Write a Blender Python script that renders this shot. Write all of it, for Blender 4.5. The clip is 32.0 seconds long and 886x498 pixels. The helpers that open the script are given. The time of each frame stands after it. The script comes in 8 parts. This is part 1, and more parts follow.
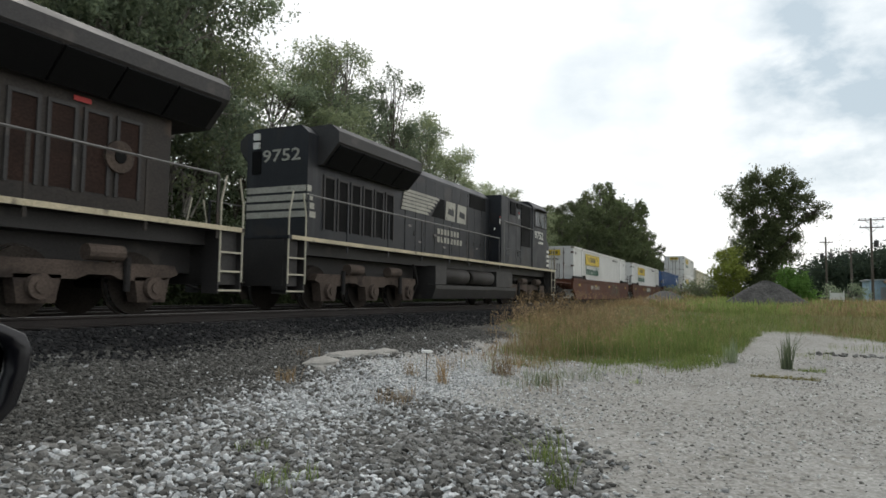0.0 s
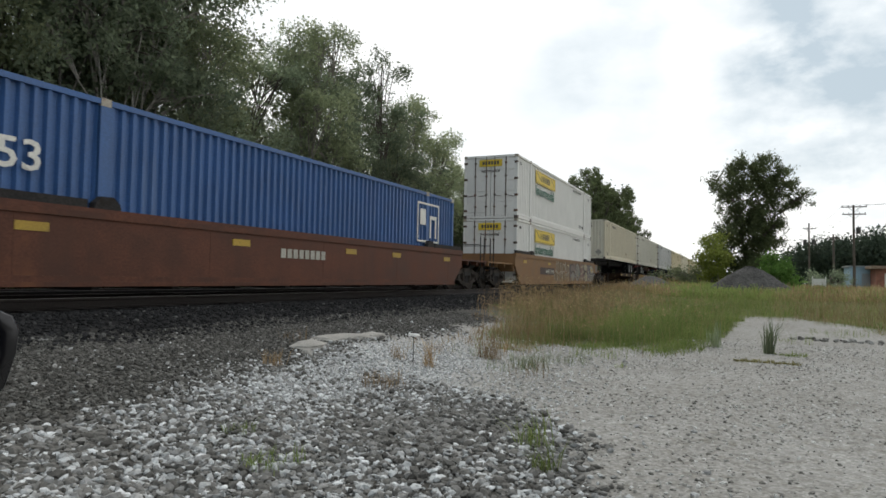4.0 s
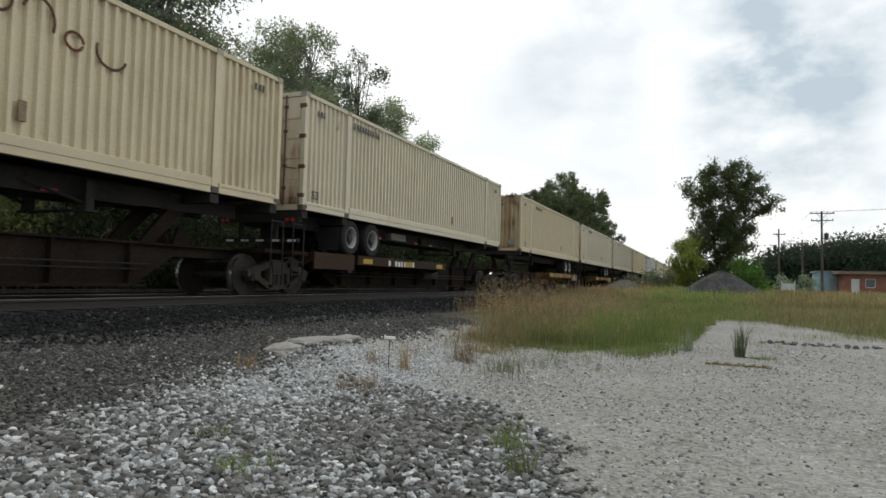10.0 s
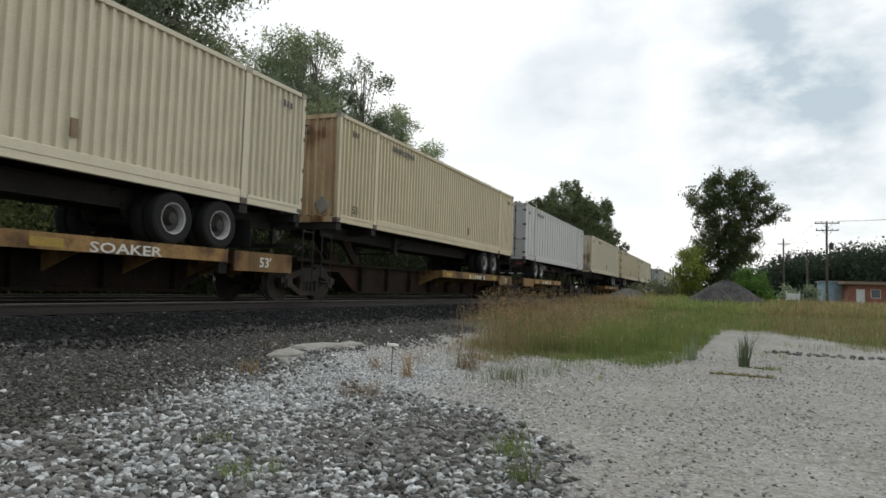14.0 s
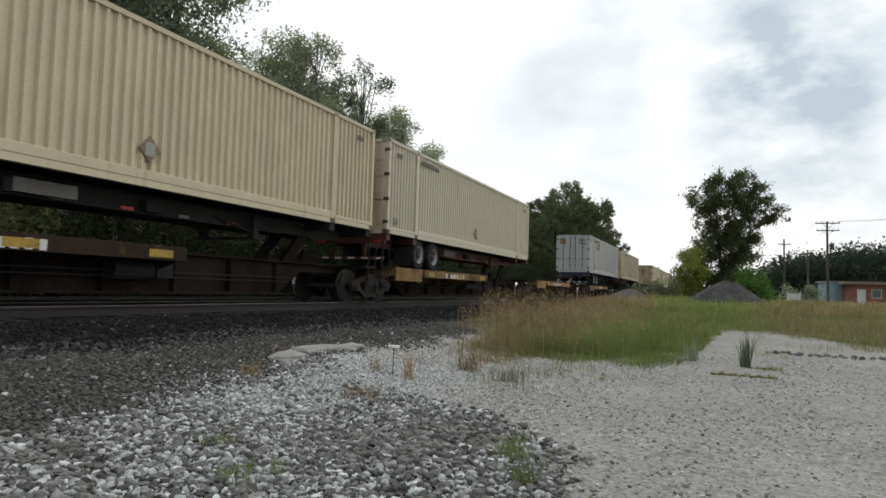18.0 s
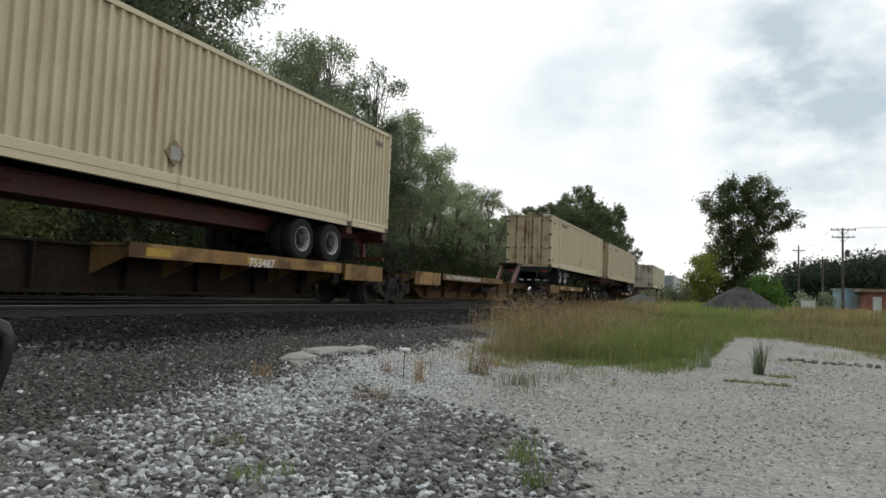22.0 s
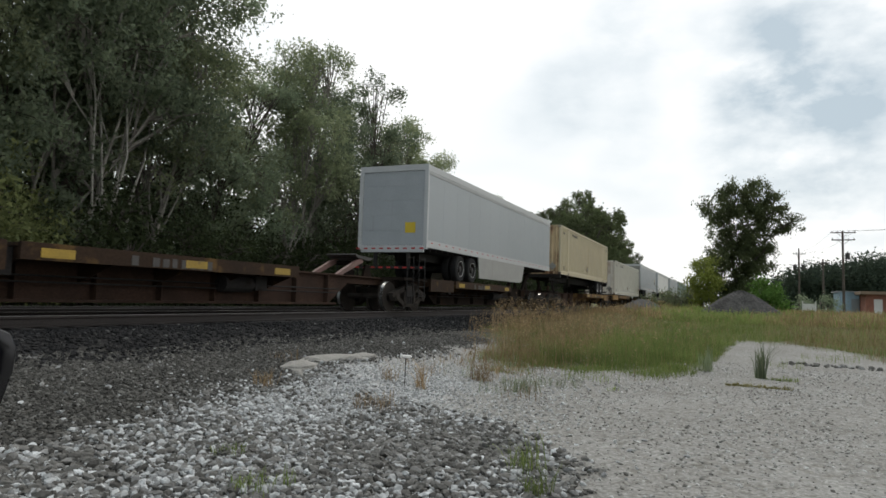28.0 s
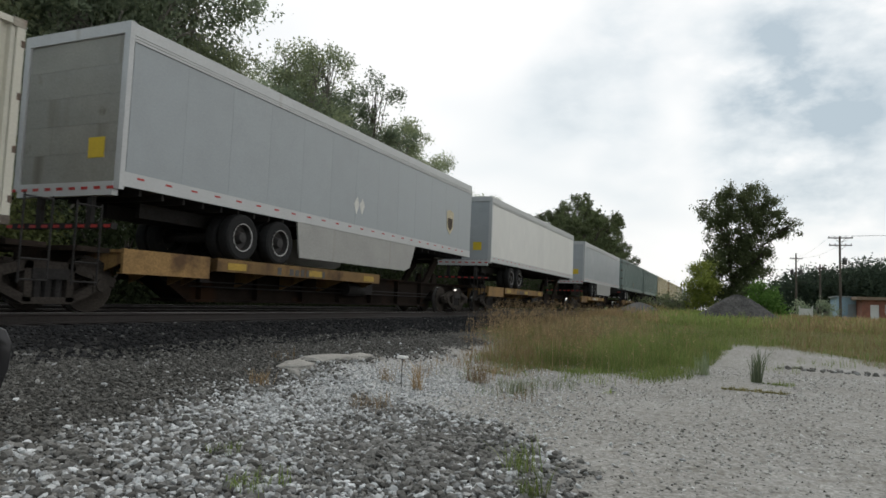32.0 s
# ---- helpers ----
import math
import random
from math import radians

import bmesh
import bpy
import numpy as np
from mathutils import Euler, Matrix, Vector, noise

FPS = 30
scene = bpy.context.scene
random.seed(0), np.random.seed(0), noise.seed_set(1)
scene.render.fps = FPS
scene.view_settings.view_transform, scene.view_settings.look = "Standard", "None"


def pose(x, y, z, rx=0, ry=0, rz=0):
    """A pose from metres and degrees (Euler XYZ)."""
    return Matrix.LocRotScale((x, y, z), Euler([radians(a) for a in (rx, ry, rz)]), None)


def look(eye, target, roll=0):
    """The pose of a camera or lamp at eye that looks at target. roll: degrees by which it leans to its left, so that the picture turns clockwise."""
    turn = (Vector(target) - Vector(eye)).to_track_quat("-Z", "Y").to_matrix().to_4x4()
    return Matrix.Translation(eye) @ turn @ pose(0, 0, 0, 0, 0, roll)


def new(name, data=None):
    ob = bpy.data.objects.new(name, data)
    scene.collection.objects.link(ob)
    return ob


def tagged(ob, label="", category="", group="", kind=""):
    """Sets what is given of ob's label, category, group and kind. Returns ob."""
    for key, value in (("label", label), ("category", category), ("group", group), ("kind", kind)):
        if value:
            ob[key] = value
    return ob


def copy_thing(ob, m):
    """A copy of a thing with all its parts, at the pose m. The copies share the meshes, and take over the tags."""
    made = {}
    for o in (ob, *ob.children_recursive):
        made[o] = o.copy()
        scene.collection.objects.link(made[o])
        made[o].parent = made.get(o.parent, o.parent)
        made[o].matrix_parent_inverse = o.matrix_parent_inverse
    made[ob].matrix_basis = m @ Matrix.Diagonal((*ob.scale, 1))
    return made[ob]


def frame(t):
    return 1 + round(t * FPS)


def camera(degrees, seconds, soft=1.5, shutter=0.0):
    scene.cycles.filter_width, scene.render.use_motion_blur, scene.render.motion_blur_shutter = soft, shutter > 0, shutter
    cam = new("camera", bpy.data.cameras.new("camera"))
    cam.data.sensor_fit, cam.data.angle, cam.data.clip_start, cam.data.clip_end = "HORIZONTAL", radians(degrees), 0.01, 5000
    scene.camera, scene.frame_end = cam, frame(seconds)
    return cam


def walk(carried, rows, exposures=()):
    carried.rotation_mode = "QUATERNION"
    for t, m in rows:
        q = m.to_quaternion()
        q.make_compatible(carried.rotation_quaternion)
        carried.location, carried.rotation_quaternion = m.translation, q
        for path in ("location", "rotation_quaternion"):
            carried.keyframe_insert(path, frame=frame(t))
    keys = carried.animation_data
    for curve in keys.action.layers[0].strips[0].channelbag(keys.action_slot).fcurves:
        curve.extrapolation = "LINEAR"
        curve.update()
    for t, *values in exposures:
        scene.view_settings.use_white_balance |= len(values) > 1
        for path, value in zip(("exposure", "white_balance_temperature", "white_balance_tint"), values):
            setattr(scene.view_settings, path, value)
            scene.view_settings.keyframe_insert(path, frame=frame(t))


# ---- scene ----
cam = camera(67.2, 32.0, soft=1.6, shutter=0.05)
EYE = 1.30  # height of the lens over the lot


def aim(yaw, pitch, roll, slide):
    """slide: metres to the left, as the hand that holds it drifts."""
    a, b = radians(yaw), radians(pitch)
    way = Vector((math.cos(b) * math.cos(a), math.cos(b) * math.sin(a), math.sin(b)))
    eye = Vector((-math.sin(a) * slide, math.cos(a) * slide, EYE))
    return look(eye, eye + way, roll)


VIEW = [(0, 25.23, 3.77, 0.83), (0.5, 25.91, 3.39, 1.89), (1, 26.20, 2.98, 2.70), (1.5, 25.85, 2.69, 2.58), (2, 25.66, 2.49, 1.94), 
        (2.5, 25.42, 2.35, 2.00), (3, 24.85, 2.38, 2.21), (3.5, 24.16, 2.40, 0.84), (5.5, 23.61, 2.33, 2.84), (6, 23.53, 2.23, 2.89), 
        (6.5, 23.34, 2.22, 2.36), (7, 23.09, 2.12, 2.05), (7.5, 22.78, 2.12, 1.82), (8, 22.49, 2.19, 1.36), (8.5, 22.20, 2.33, 1.27), 
        (9, 22.10, 2.48, 1.24), (9.5, 22.01, 2.60, 1.33), (10, 22.06, 2.70, 1.43), (10.5, 22.06, 2.84, 1.41), (11, 22.15, 2.94, 1.64), 
        (11.5, 22.18, 3.01, 1.62), (12, 22.25, 3.09, 1.63), (12.5, 22.33, 3.18, 1.75), (13, 22.35, 3.24, 1.85), (13.5, 22.37, 3.34, 1.86), 
        (14, 22.40, 3.32, 1.84), (14.5, 22.29, 3.32, 1.61), (16.5, 22.49, 3.34, 2.09), (17, 22.54, 3.40, 2.17), (17.5, 22.50, 3.41, 2.23), 
        (18, 22.44, 3.44, 1.65), (18.5, 22.49, 3.53, 1.64), (19, 22.62, 3.58, 1.88), (19.5, 22.74, 3.67, 2.02), (20, 23.02, 3.72, 2.36), 
        (20.5, 23.20, 3.72, 2.48), (21, 23.37, 3.67, 2.47), (21.5, 23.43, 3.62, 1.82), (22, 23.43, 3.68, 2.25), (22.5, 23.50, 3.76, 2.25), 
        (23, 23.65, 3.85, 2.45), (23.5, 23.69, 3.99, 2.42), (24, 23.71, 4.14, 2.46), (24.5, 23.71, 4.24, 2.45), (25, 23.66, 4.28, 2.38), 
        (25.5, 23.64, 4.29, 2.23), (27.5, 23.48, 4.27, 1.48), (28, 23.46, 4.24, 1.71), (28.5, 23.46, 4.27, 1.71), (29, 23.44, 4.34, 1.96), 
        (29.5, 23.40, 4.34, 2.26), (30, 23.41, 4.33, 2.30), (30.5, 23.40, 4.33, 2.28), (31, 23.38, 4.34, 2.30), (31.5, 23.34, 4.34, 2.29), 
        (32, 23.28, 4.34, 2.30)]


def drift(t):
    return float(np.interp(t, [0, 2, 6, 14, 22], [-0.009, -0.006, 0.0, 0.0, 0.012]))


walk(cam, [(t, aim(a, b, c, drift(t))) for t, a, b, c in VIEW], exposures=[(0, 0.10), (5, 0.06), (10, 0.0), (27, 0.0), (32, -0.10)])

# ---- light: a bright, broken overcast ----
world = bpy.data.worlds.new("sky")
scene.world = world
world.use_nodes = True


def build_sky(nt):
    n, l = nt.nodes, nt.links
    n.clear()
    out, bg = n.new("ShaderNodeOutputWorld"), n.new("ShaderNodeBackground")
    sky = n.new("ShaderNodeTexSky")
    sky.sky_type, sky.sun_disc = "NISHITA", False
    sky.sun_elevation, sky.sun_rotation = radians(56.8), radians(43.5)
    sky.air_density, sky.dust_density = 1.2, 3.0
    skys = n.new("ShaderNodeVectorMath")
    skys.operation = "SCALE"
    skys.inputs["Scale"].default_value = 0.10
    l.new(sky.outputs[0], skys.inputs[0])
    co = n.new("ShaderNodeTexCoord")
    sep = n.new("ShaderNodeSeparateXYZ")
    l.new(co.outputs["Generated"], sep.inputs[0])
    # flatten the dome to a cloud deck
    lift = n.new("ShaderNodeMath")
    lift.operation = "ADD"
    lift.inputs[1].default_value = 0.22
    l.new(sep.outputs["Z"], lift.inputs[0])
    keep = n.new("ShaderNodeMath")
    keep.operation = "MAXIMUM"
    keep.inputs[1].default_value = 0.12
    l.new(lift.outputs[0], keep.inputs[0])
    deck = n.new("ShaderNodeVectorMath")
    deck.operation = "DIVIDE"
    l.new(co.outputs["Generated"], deck.inputs[0])
    both = n.new("ShaderNodeCombineXYZ")
    for i in range(3):
        l.new(keep.outputs[0], both.inputs[i])
    l.new(both.outputs[0], deck.inputs[1])
    shift = n.new("ShaderNodeVectorMath")
    shift.operation = "ADD"
    shift.inputs[1].default_value = SKY_SHIFT
    l.new(deck.outputs[0], shift.inputs[0])
    tall = n.new("ShaderNodeVectorMath")
    tall.operation = "MULTIPLY"
    tall.inputs[1].default_value = (1.0, 1.0, 1.9)
    l.new(co.outputs["Generated"], tall.inputs[0])

    def noise_deck(scale, detail):
        t = n.new("ShaderNodeTexNoise")
        t.inputs["Scale"].default_value, t.inputs["Detail"].default_value = scale, detail
        t.inputs["Roughness"].default_value = 0.55
        l.new(shift.outputs[0] if scale < 1 else tall.outputs[0], t.inputs["Vector"])
        return t.outputs["Fac"]

    def math_(op, a2, b2):
        m2 = n.new("ShaderNodeMath")
        m2.operation = op
        for i, v in enumerate((a2, b2)):
            if isinstance(v, float):
                m2.inputs[i].default_value = v
            else:
                l.new(v, m2.inputs[i])
        return m2.outputs[0]

    soft, puff = noise_deck(0.8, 3), noise_deck(7.5, 6)
    puff = math_("MULTIPLY", math_("SUBTRACT", puff, 0.28), 2.2)
    dark = math_("MULTIPLY", math_("SUBTRACT", 0.58, soft), 1.1)
    for yaw, pitch, reach, weight in CLOUDS:
        way = n.new("ShaderNodeVectorMath")
        way.operation = "DOT_PRODUCT"
        way.inputs[1].default_value = (math.cos(radians(pitch)) * math.cos(radians(yaw)), math.cos(radians(pitch)) * math.sin(radians(yaw)), math.sin(radians(pitch)))
        l.new(co.outputs["Generated"], way.inputs[0])
        mr = n.new("ShaderNodeMapRange")
        mr.interpolation_type = "SMOOTHSTEP"
        mr.inputs["From Min"].default_value, mr.inputs["From Max"].default_value = math.cos(radians(reach)), math.cos(radians(reach * 0.15))
        mr.inputs["To Max"].default_value = weight
        l.new(way.outputs["Value"], mr.inputs["Value"])
        dark = math_("ADD", dark, math_("MULTIPLY", mr.outputs["Result"], math_("MULTIPLY", puff, 2.0)))
    ramp = n.new("ShaderNodeValToRGB")
    e = ramp.color_ramp.elements
    e[0].position, e[0].color = 0.12, (1.16, 1.16, 1.15, 1)
    e[1].position, e[1].color = 0.95, (0.56, 0.66, 0.73, 1)
    m = ramp.color_ramp.elements.new(0.40)
    m.color = (0.93, 0.985, 1.01, 1)
    l.new(dark, ramp.inputs[0])
    add = n.new("ShaderNodeMix")
    add.data_type = "RGBA"
    add.inputs["Factor"].default_value = 0.90
    l.new(skys.outputs[0], add.inputs["A"])
    l.new(ramp.outputs[0], add.inputs["B"])
    l.new(add.outputs["Result"], bg.inputs["Color"])
    bg.inputs["Strength"].default_value = 1.0
    l.new(bg.outputs[0], out.inputs[0])


SKY_SHIFT = (3.0, 1.0, 0.0)
# bearing, height, reach and weight of the heavier clouds; the deck goes on all round
# the wide unseen one at bearing 145 is added to dim light from behind
CLOUDS = [(-4, 13, 8, 0.52), (-9, 21, 10, 0.50), (-1, 19, 6, 0.28), (10, 19, 7, 0.19), (15, 16, 5, 0.12), (7, 12, 5, 0.13), (6, 24, 6, 0.13), (-9, 8, 5, 0.34), (145, 22, 105, 0.95), (60, 40, 22, 0.3), (120, 25, 25, 0.5), (-100, 30, 28, 0.5), (180, 28, 24, 0.5), (-20, 60, 24, 0.4)]
build_sky(world.node_tree)
sun = new("sun", bpy.data.lights.new("sun", "SUN"))
sun.data.energy, sun.data.angle, sun.data.color = 0.95, radians(24), (1.0, 0.95, 0.88)
sun.matrix_world = look((18, 19, 40), (0, 0, 0))

# ---- materials ----
MATS = {}


def mat(name, col, rough=0.6, metal=0.0, var=0.12, scale=1.5, fine=30.0, bump=0.1, stain=None, streak=None, hue=0.0, island=0.0, spec=0.5, runs=None):
    """A painted or raw surface: two scales of tone, fine relief; stain, streak: (colour, amount, scale) of patches and of vertical runs; runs: colour of the rust weeping down a box end."""
    if name in MATS:
        return MATS[name]
    m = bpy.data.materials.new(name)
    MATS[name] = m
    m.use_nodes = True
    n, l = m.node_tree.nodes, m.node_tree.links
    b = n["Principled BSDF"]
    b.inputs["Roughness"].default_value = rough
    b.inputs["Metallic"].default_value = metal
    b.inputs["Specular IOR Level"].default_value = spec
    co, info = n.new("ShaderNodeTexCoord"), n.new("ShaderNodeObjectInfo")
    off = n.new("ShaderNodeVectorMath")
    off.operation = "MULTIPLY_ADD"
    off.inputs[1].default_value = (1, 1, 1)
    l.new(co.outputs["Object"], off.inputs[0])
    jump = n.new("ShaderNodeMath")
    jump.operation = "MULTIPLY"
    jump.inputs[1].default_value = 57.0
    l.new(info.outputs["Random"], jump.inputs[0])
    l.new(jump.outputs[0], off.inputs[2])

    def tex(sc, detail, stretch=None):
        v = off.outputs[0]
        if stretch:
            mp = n.new("ShaderNodeMapping")
            mp.inputs["Scale"].default_value = stretch
            l.new(v, mp.inputs["Vector"])
            v = mp.outputs[0]
        t = n.new("ShaderNodeTexNoise")
        t.inputs["Scale"].default_value = sc
        t.inputs["Detail"].default_value = detail
        l.new(v, t.inputs["Vector"])
        return t.outputs["Fac"]

    def mixed(a, b2, fac, mode="MIX"):
        x = n.new("ShaderNodeMix")
        x.data_type, x.blend_type = "RGBA", mode
        for key, v in (("Factor", fac), ("A", a), ("B", b2)):
            if isinstance(v, (tuple, float, int)):
                x.inputs[key].default_value = (*v, 1) if isinstance(v, tuple) else v
            else:
                l.new(v, x.inputs[key])
        return x.outputs["Result"]

    def remap(v, a, b2, c, d):
        x = n.new("ShaderNodeMapRange")
        x.inputs["From Min"].default_value, x.inputs["From Max"].default_value = a, b2
        x.inputs["To Min"].default_value, x.inputs["To Max"].default_value = c, d
        l.new(v, x.inputs["Value"])
        return x.outputs["Result"]

    big, small = tex(scale, 4), tex(fine, 3)
    c = mixed(tuple(max(0.0, x * (1 - var)) for x in col), tuple(min(1.0, x * (1 + var)) for x in col), remap(big, 0.3, 0.7, 0, 1))
    tone = remap(small, 0.3, 0.7, 1 - var, 1 + var)
    grey = n.new("ShaderNodeCombineXYZ")
    for i in range(3):
        l.new(tone, grey.inputs[i])
    c = mixed(c, grey.outputs[0], 1.0, "MULTIPLY")
    if stain:
        c = mixed(c, stain[0], remap(tex(stain[2], 6), 0.72 - stain[1] * 0.4, 0.80 - stain[1] * 0.3, 0, 0.85))
    if streak:
        c = mixed(c, streak[0], remap(tex(streak[2], 4, (1, 1, 0.07)), 0.74 - streak[1] * 0.4, 0.86 - streak[1] * 0.3, 0, 0.8))
    if runs:
        lanes, cloud = tex(5.5, 4, (1, 1, 0.05)), tex(0.9, 3)
        for colour, a, b2 in ((runs, 0.56, 0.75), (tuple(v * 0.35 for v in runs), 0.65, 0.80)):
            sm = n.new("ShaderNodeMath")
            sm.operation = "MULTIPLY_ADD"
            sm.inputs[1].default_value = 0.75
            l.new(cloud, sm.inputs[0])
            half = n.new("ShaderNodeMath")
            half.operation = "MULTIPLY"
            half.inputs[1].default_value = 0.42
            l.new(lanes, half.inputs[0])
            l.new(half.outputs[0], sm.inputs[2])
            c = mixed(c, colour, remap(sm.outputs[0], a, b2, 0, 0.9))
    src = None
    if island:
        g = n.new("ShaderNodeNewGeometry")
        src, amt = g.outputs["Random Per Island"], island
    elif hue:
        src, amt = info.outputs["Random"], hue
    if src is not None:
        k = remap(src, 0, 1, 1 - amt, 1 + amt)
        grey2 = n.new("ShaderNodeCombineXYZ")
        for i in range(3):
            l.new(k, grey2.inputs[i])
        c = mixed(c, grey2.outputs[0], 1.0, "MULTIPLY")
    l.new(c, b.inputs["Base Color"])
    r = remap(big, 0.3, 0.7, max(0.03, rough - 0.08), min(1.0, rough + 0.08))
    l.new(r, b.inputs["Roughness"])
    if bump:
        bp = n.new("ShaderNodeBump")
        bp.inputs["Strength"].default_value = bump
        bp.inputs["Distance"].default_value = 0.01
        l.new(small, bp.inputs["Height"])
        l.new(bp.outputs[0], b.inputs["Normal"])
    return m


RUST, DARKRUST = (0.16, 0.062, 0.028), (0.055, 0.026, 0.016)
CREAM = mat("cream_paint", (0.555, 0.505, 0.38), 0.5, var=0.06, streak=((0.36, 0.27, 0.16), 0.2, 3.0), stain=((0.24, 0.15, 0.08), 0.03, 2.2), hue=0.06)
BONE = mat("bone_white_panel", (0.48, 0.48, 0.455), 0.45, var=0.06, streak=((0.36, 0.33, 0.28), 0.22, 3.0))
IVORY = mat("ivory_paint", (0.55, 0.525, 0.44), 0.5, var=0.06, streak=((0.42, 0.33, 0.21), 0.18, 3.0))
TAN = mat("tan_paint", (0.54, 0.468, 0.315), 0.5, var=0.07, streak=((0.33, 0.23, 0.12), 0.24, 3.0), stain=((0.22, 0.13, 0.07), 0.03, 2.0), hue=0.06)
WHITE = mat("white_paint", (0.66, 0.65, 0.62), 0.45, var=0.05, streak=((0.50, 0.47, 0.40), 0.12, 3.0), hue=0.03)
SMOOTHWHITE = mat("dull_white_panel", (0.47, 0.475, 0.47), 0.45, var=0.06, streak=((0.33, 0.31, 0.28), 0.2, 3.0), hue=0.05)
SKIRT = mat("grubby_white_skirt", (0.31, 0.305, 0.285), 0.5, var=0.1, streak=((0.20, 0.18, 0.15), 0.25, 3.0))
PALEGREY = mat("pale_grey_paint", (0.295, 0.32, 0.33), 0.38, var=0.05, streak=((0.33, 0.33, 0.33), 0.1, 4.0), hue=0.03)
GREENGREY = mat("green_grey_paint", (0.20, 0.25, 0.225), 0.5, var=0.06, hue=0.05)
BLUE = mat("blue_paint", (0.035, 0.095, 0.24), 0.5, var=0.12, streak=((0.09, 0.14, 0.24), 0.2, 3.0))
RUSTY_CREAM = mat("rust_streaked_cream", (0.60, 0.53, 0.40), 0.6, var=0.08, streak=((0.30, 0.17, 0.08), 0.4, 1.6), stain=(RUST, 0.05, 1.6), hue=0.06, runs=(0.23, 0.105, 0.045))
RUSTY_TAN = mat("rust_streaked_tan", (0.52, 0.40, 0.24), 0.6, var=0.1, streak=((0.26, 0.13, 0.06), 0.5, 1.5), hue=0.08, runs=(0.19, 0.08, 0.032))
RUSTY_WHITE = mat("rust_streaked_white", (0.66, 0.63, 0.56), 0.6, var=0.08, streak=((0.36, 0.24, 0.14), 0.3, 1.6), hue=0.04, runs=(0.33, 0.19, 0.10))
BROWN = mat("oxide_red_paint", (0.088, 0.034, 0.020), 0.62, var=0.25, spec=0.25, streak=((0.060, 0.028, 0.019), 0.5, 1.0), stain=((0.14, 0.055, 0.026), 0.16, 0.9))
ORANGE = mat("golden_brown_paint", (0.185, 0.098, 0.040), 0.7, var=0.15, streak=((0.13, 0.068, 0.032), 0.3, 2.0), stain=((0.14, 0.07, 0.032), 0.2, 1.4))
YELLOW = mat("weathered_yellow_paint", (0.225, 0.135, 0.052), 0.7, var=0.25, spec=0.25, stain=((0.05, 0.026, 0.014), 0.55, 1.3), streak=((0.085, 0.045, 0.025), 0.45, 3.0), hue=0.25)
SILL = mat("rusty_sill", (0.021, 0.016, 0.013), 0.9, var=0.35, spec=0.06, stain=((0.040, 0.021, 0.012), 0.35, 1.2), streak=((0.022, 0.016, 0.013), 0.4, 2.0), hue=0.25)
BRIGHTYELLOW = mat("yellow_decal", (0.60, 0.43, 0.03), 0.5, var=0.06)
REFLECT = mat("dulled_yellow_reflector", (0.34, 0.22, 0.025), 0.55, var=0.2, stain=((0.12, 0.08, 0.03), 0.25, 6.0))
STEEL = mat("dark_steel", (0.028, 0.026, 0.025), 0.75, 0.0, var=0.3, stain=((0.016, 0.010, 0.007), 0.3, 3.0), spec=0.15)
TRUCKS = mat("brake_dust_steel", (0.042, 0.036, 0.031), 0.9, var=0.35, stain=((0.026, 0.015, 0.010), 0.2, 3.0), spec=0.1)
TREAD = mat("polished_wheel_tread", (0.45, 0.44, 0.43), 0.28, 0.9, var=0.1)
RUBBER = mat("tyre_rubber", (0.015, 0.015, 0.015), 0.85, var=0.2, stain=((0.04, 0.037, 0.034), 0.2, 5.0), spec=0.25)
ALLOY = mat("pale_rim", (0.36, 0.35, 0.34), 0.5, 0.2, var=0.12)
BLACK = mat("black_paint", (0.015, 0.0165, 0.0195), 0.5, var=0.3, streak=((0.038, 0.039, 0.042), 0.42, 2.6), stain=((0.034, 0.028, 0.024), 0.4, 0.9), bump=0.05, spec=0.35)
ROADGRIME = mat("grimy_black_paint", (0.026, 0.024, 0.023), 0.6, var=0.3, stain=((0.06, 0.052, 0.046), 0.25, 2.0))
BOGIE = mat("dusty_bogie", (0.085, 0.066, 0.054), 0.9, var=0.3, stain=((0.022, 0.018, 0.016), 0.42, 2.5), spec=0.2)
DECALWHITE = mat("faded_white_decal", (0.62, 0.61, 0.56), 0.55, var=0.12, stain=((0.25, 0.24, 0.22), 0.15, 4.0))
GILT = mat("faded_gilt_stripe", (0.46, 0.40, 0.27), 0.6, var=0.2, stain=((0.10, 0.09, 0.07), 0.3, 4.0))
DARKDECAL = mat("dark_decal", (0.06, 0.055, 0.05), 0.6, var=0.2)
GREENDECAL = mat("green_decal", (0.02, 0.10, 0.06), 0.5, var=0.1)
REDDECAL = mat("red_decal", (0.40, 0.03, 0.025), 0.5, var=0.1)
BRONZE = mat("rusty_placard_steel", (0.20, 0.14, 0.085), 0.65, var=0.25)
GREYDECAL = mat("grey_placard", (0.30, 0.29, 0.26), 0.6, var=0.2, stain=((0.2, 0.14, 0.09), 0.2, 8.0))
REDSTEEL = mat("red_oxide_chassis", (0.075, 0.022, 0.018), 0.65, var=0.25, stain=(DARKRUST, 0.3, 2.0))
BLUESTEEL = mat("blue_chassis", (0.012, 0.020, 0.046), 0.6, var=0.25, stain=(STEEL and (0.03, 0.03, 0.03), 0.25, 2.0))
DOORBEIGE = mat("grimy_beige_door", (0.25, 0.245, 0.215), 0.55, var=0.12, streak=((0.13, 0.11, 0.085), 0.4, 2.0), stain=((0.10, 0.08, 0.06), 0.12, 2.0))
DOORGREY = mat("pale_grey_door", (0.36, 0.38, 0.39), 0.45, var=0.06, streak=((0.27, 0.27, 0.27), 0.2, 3.0))
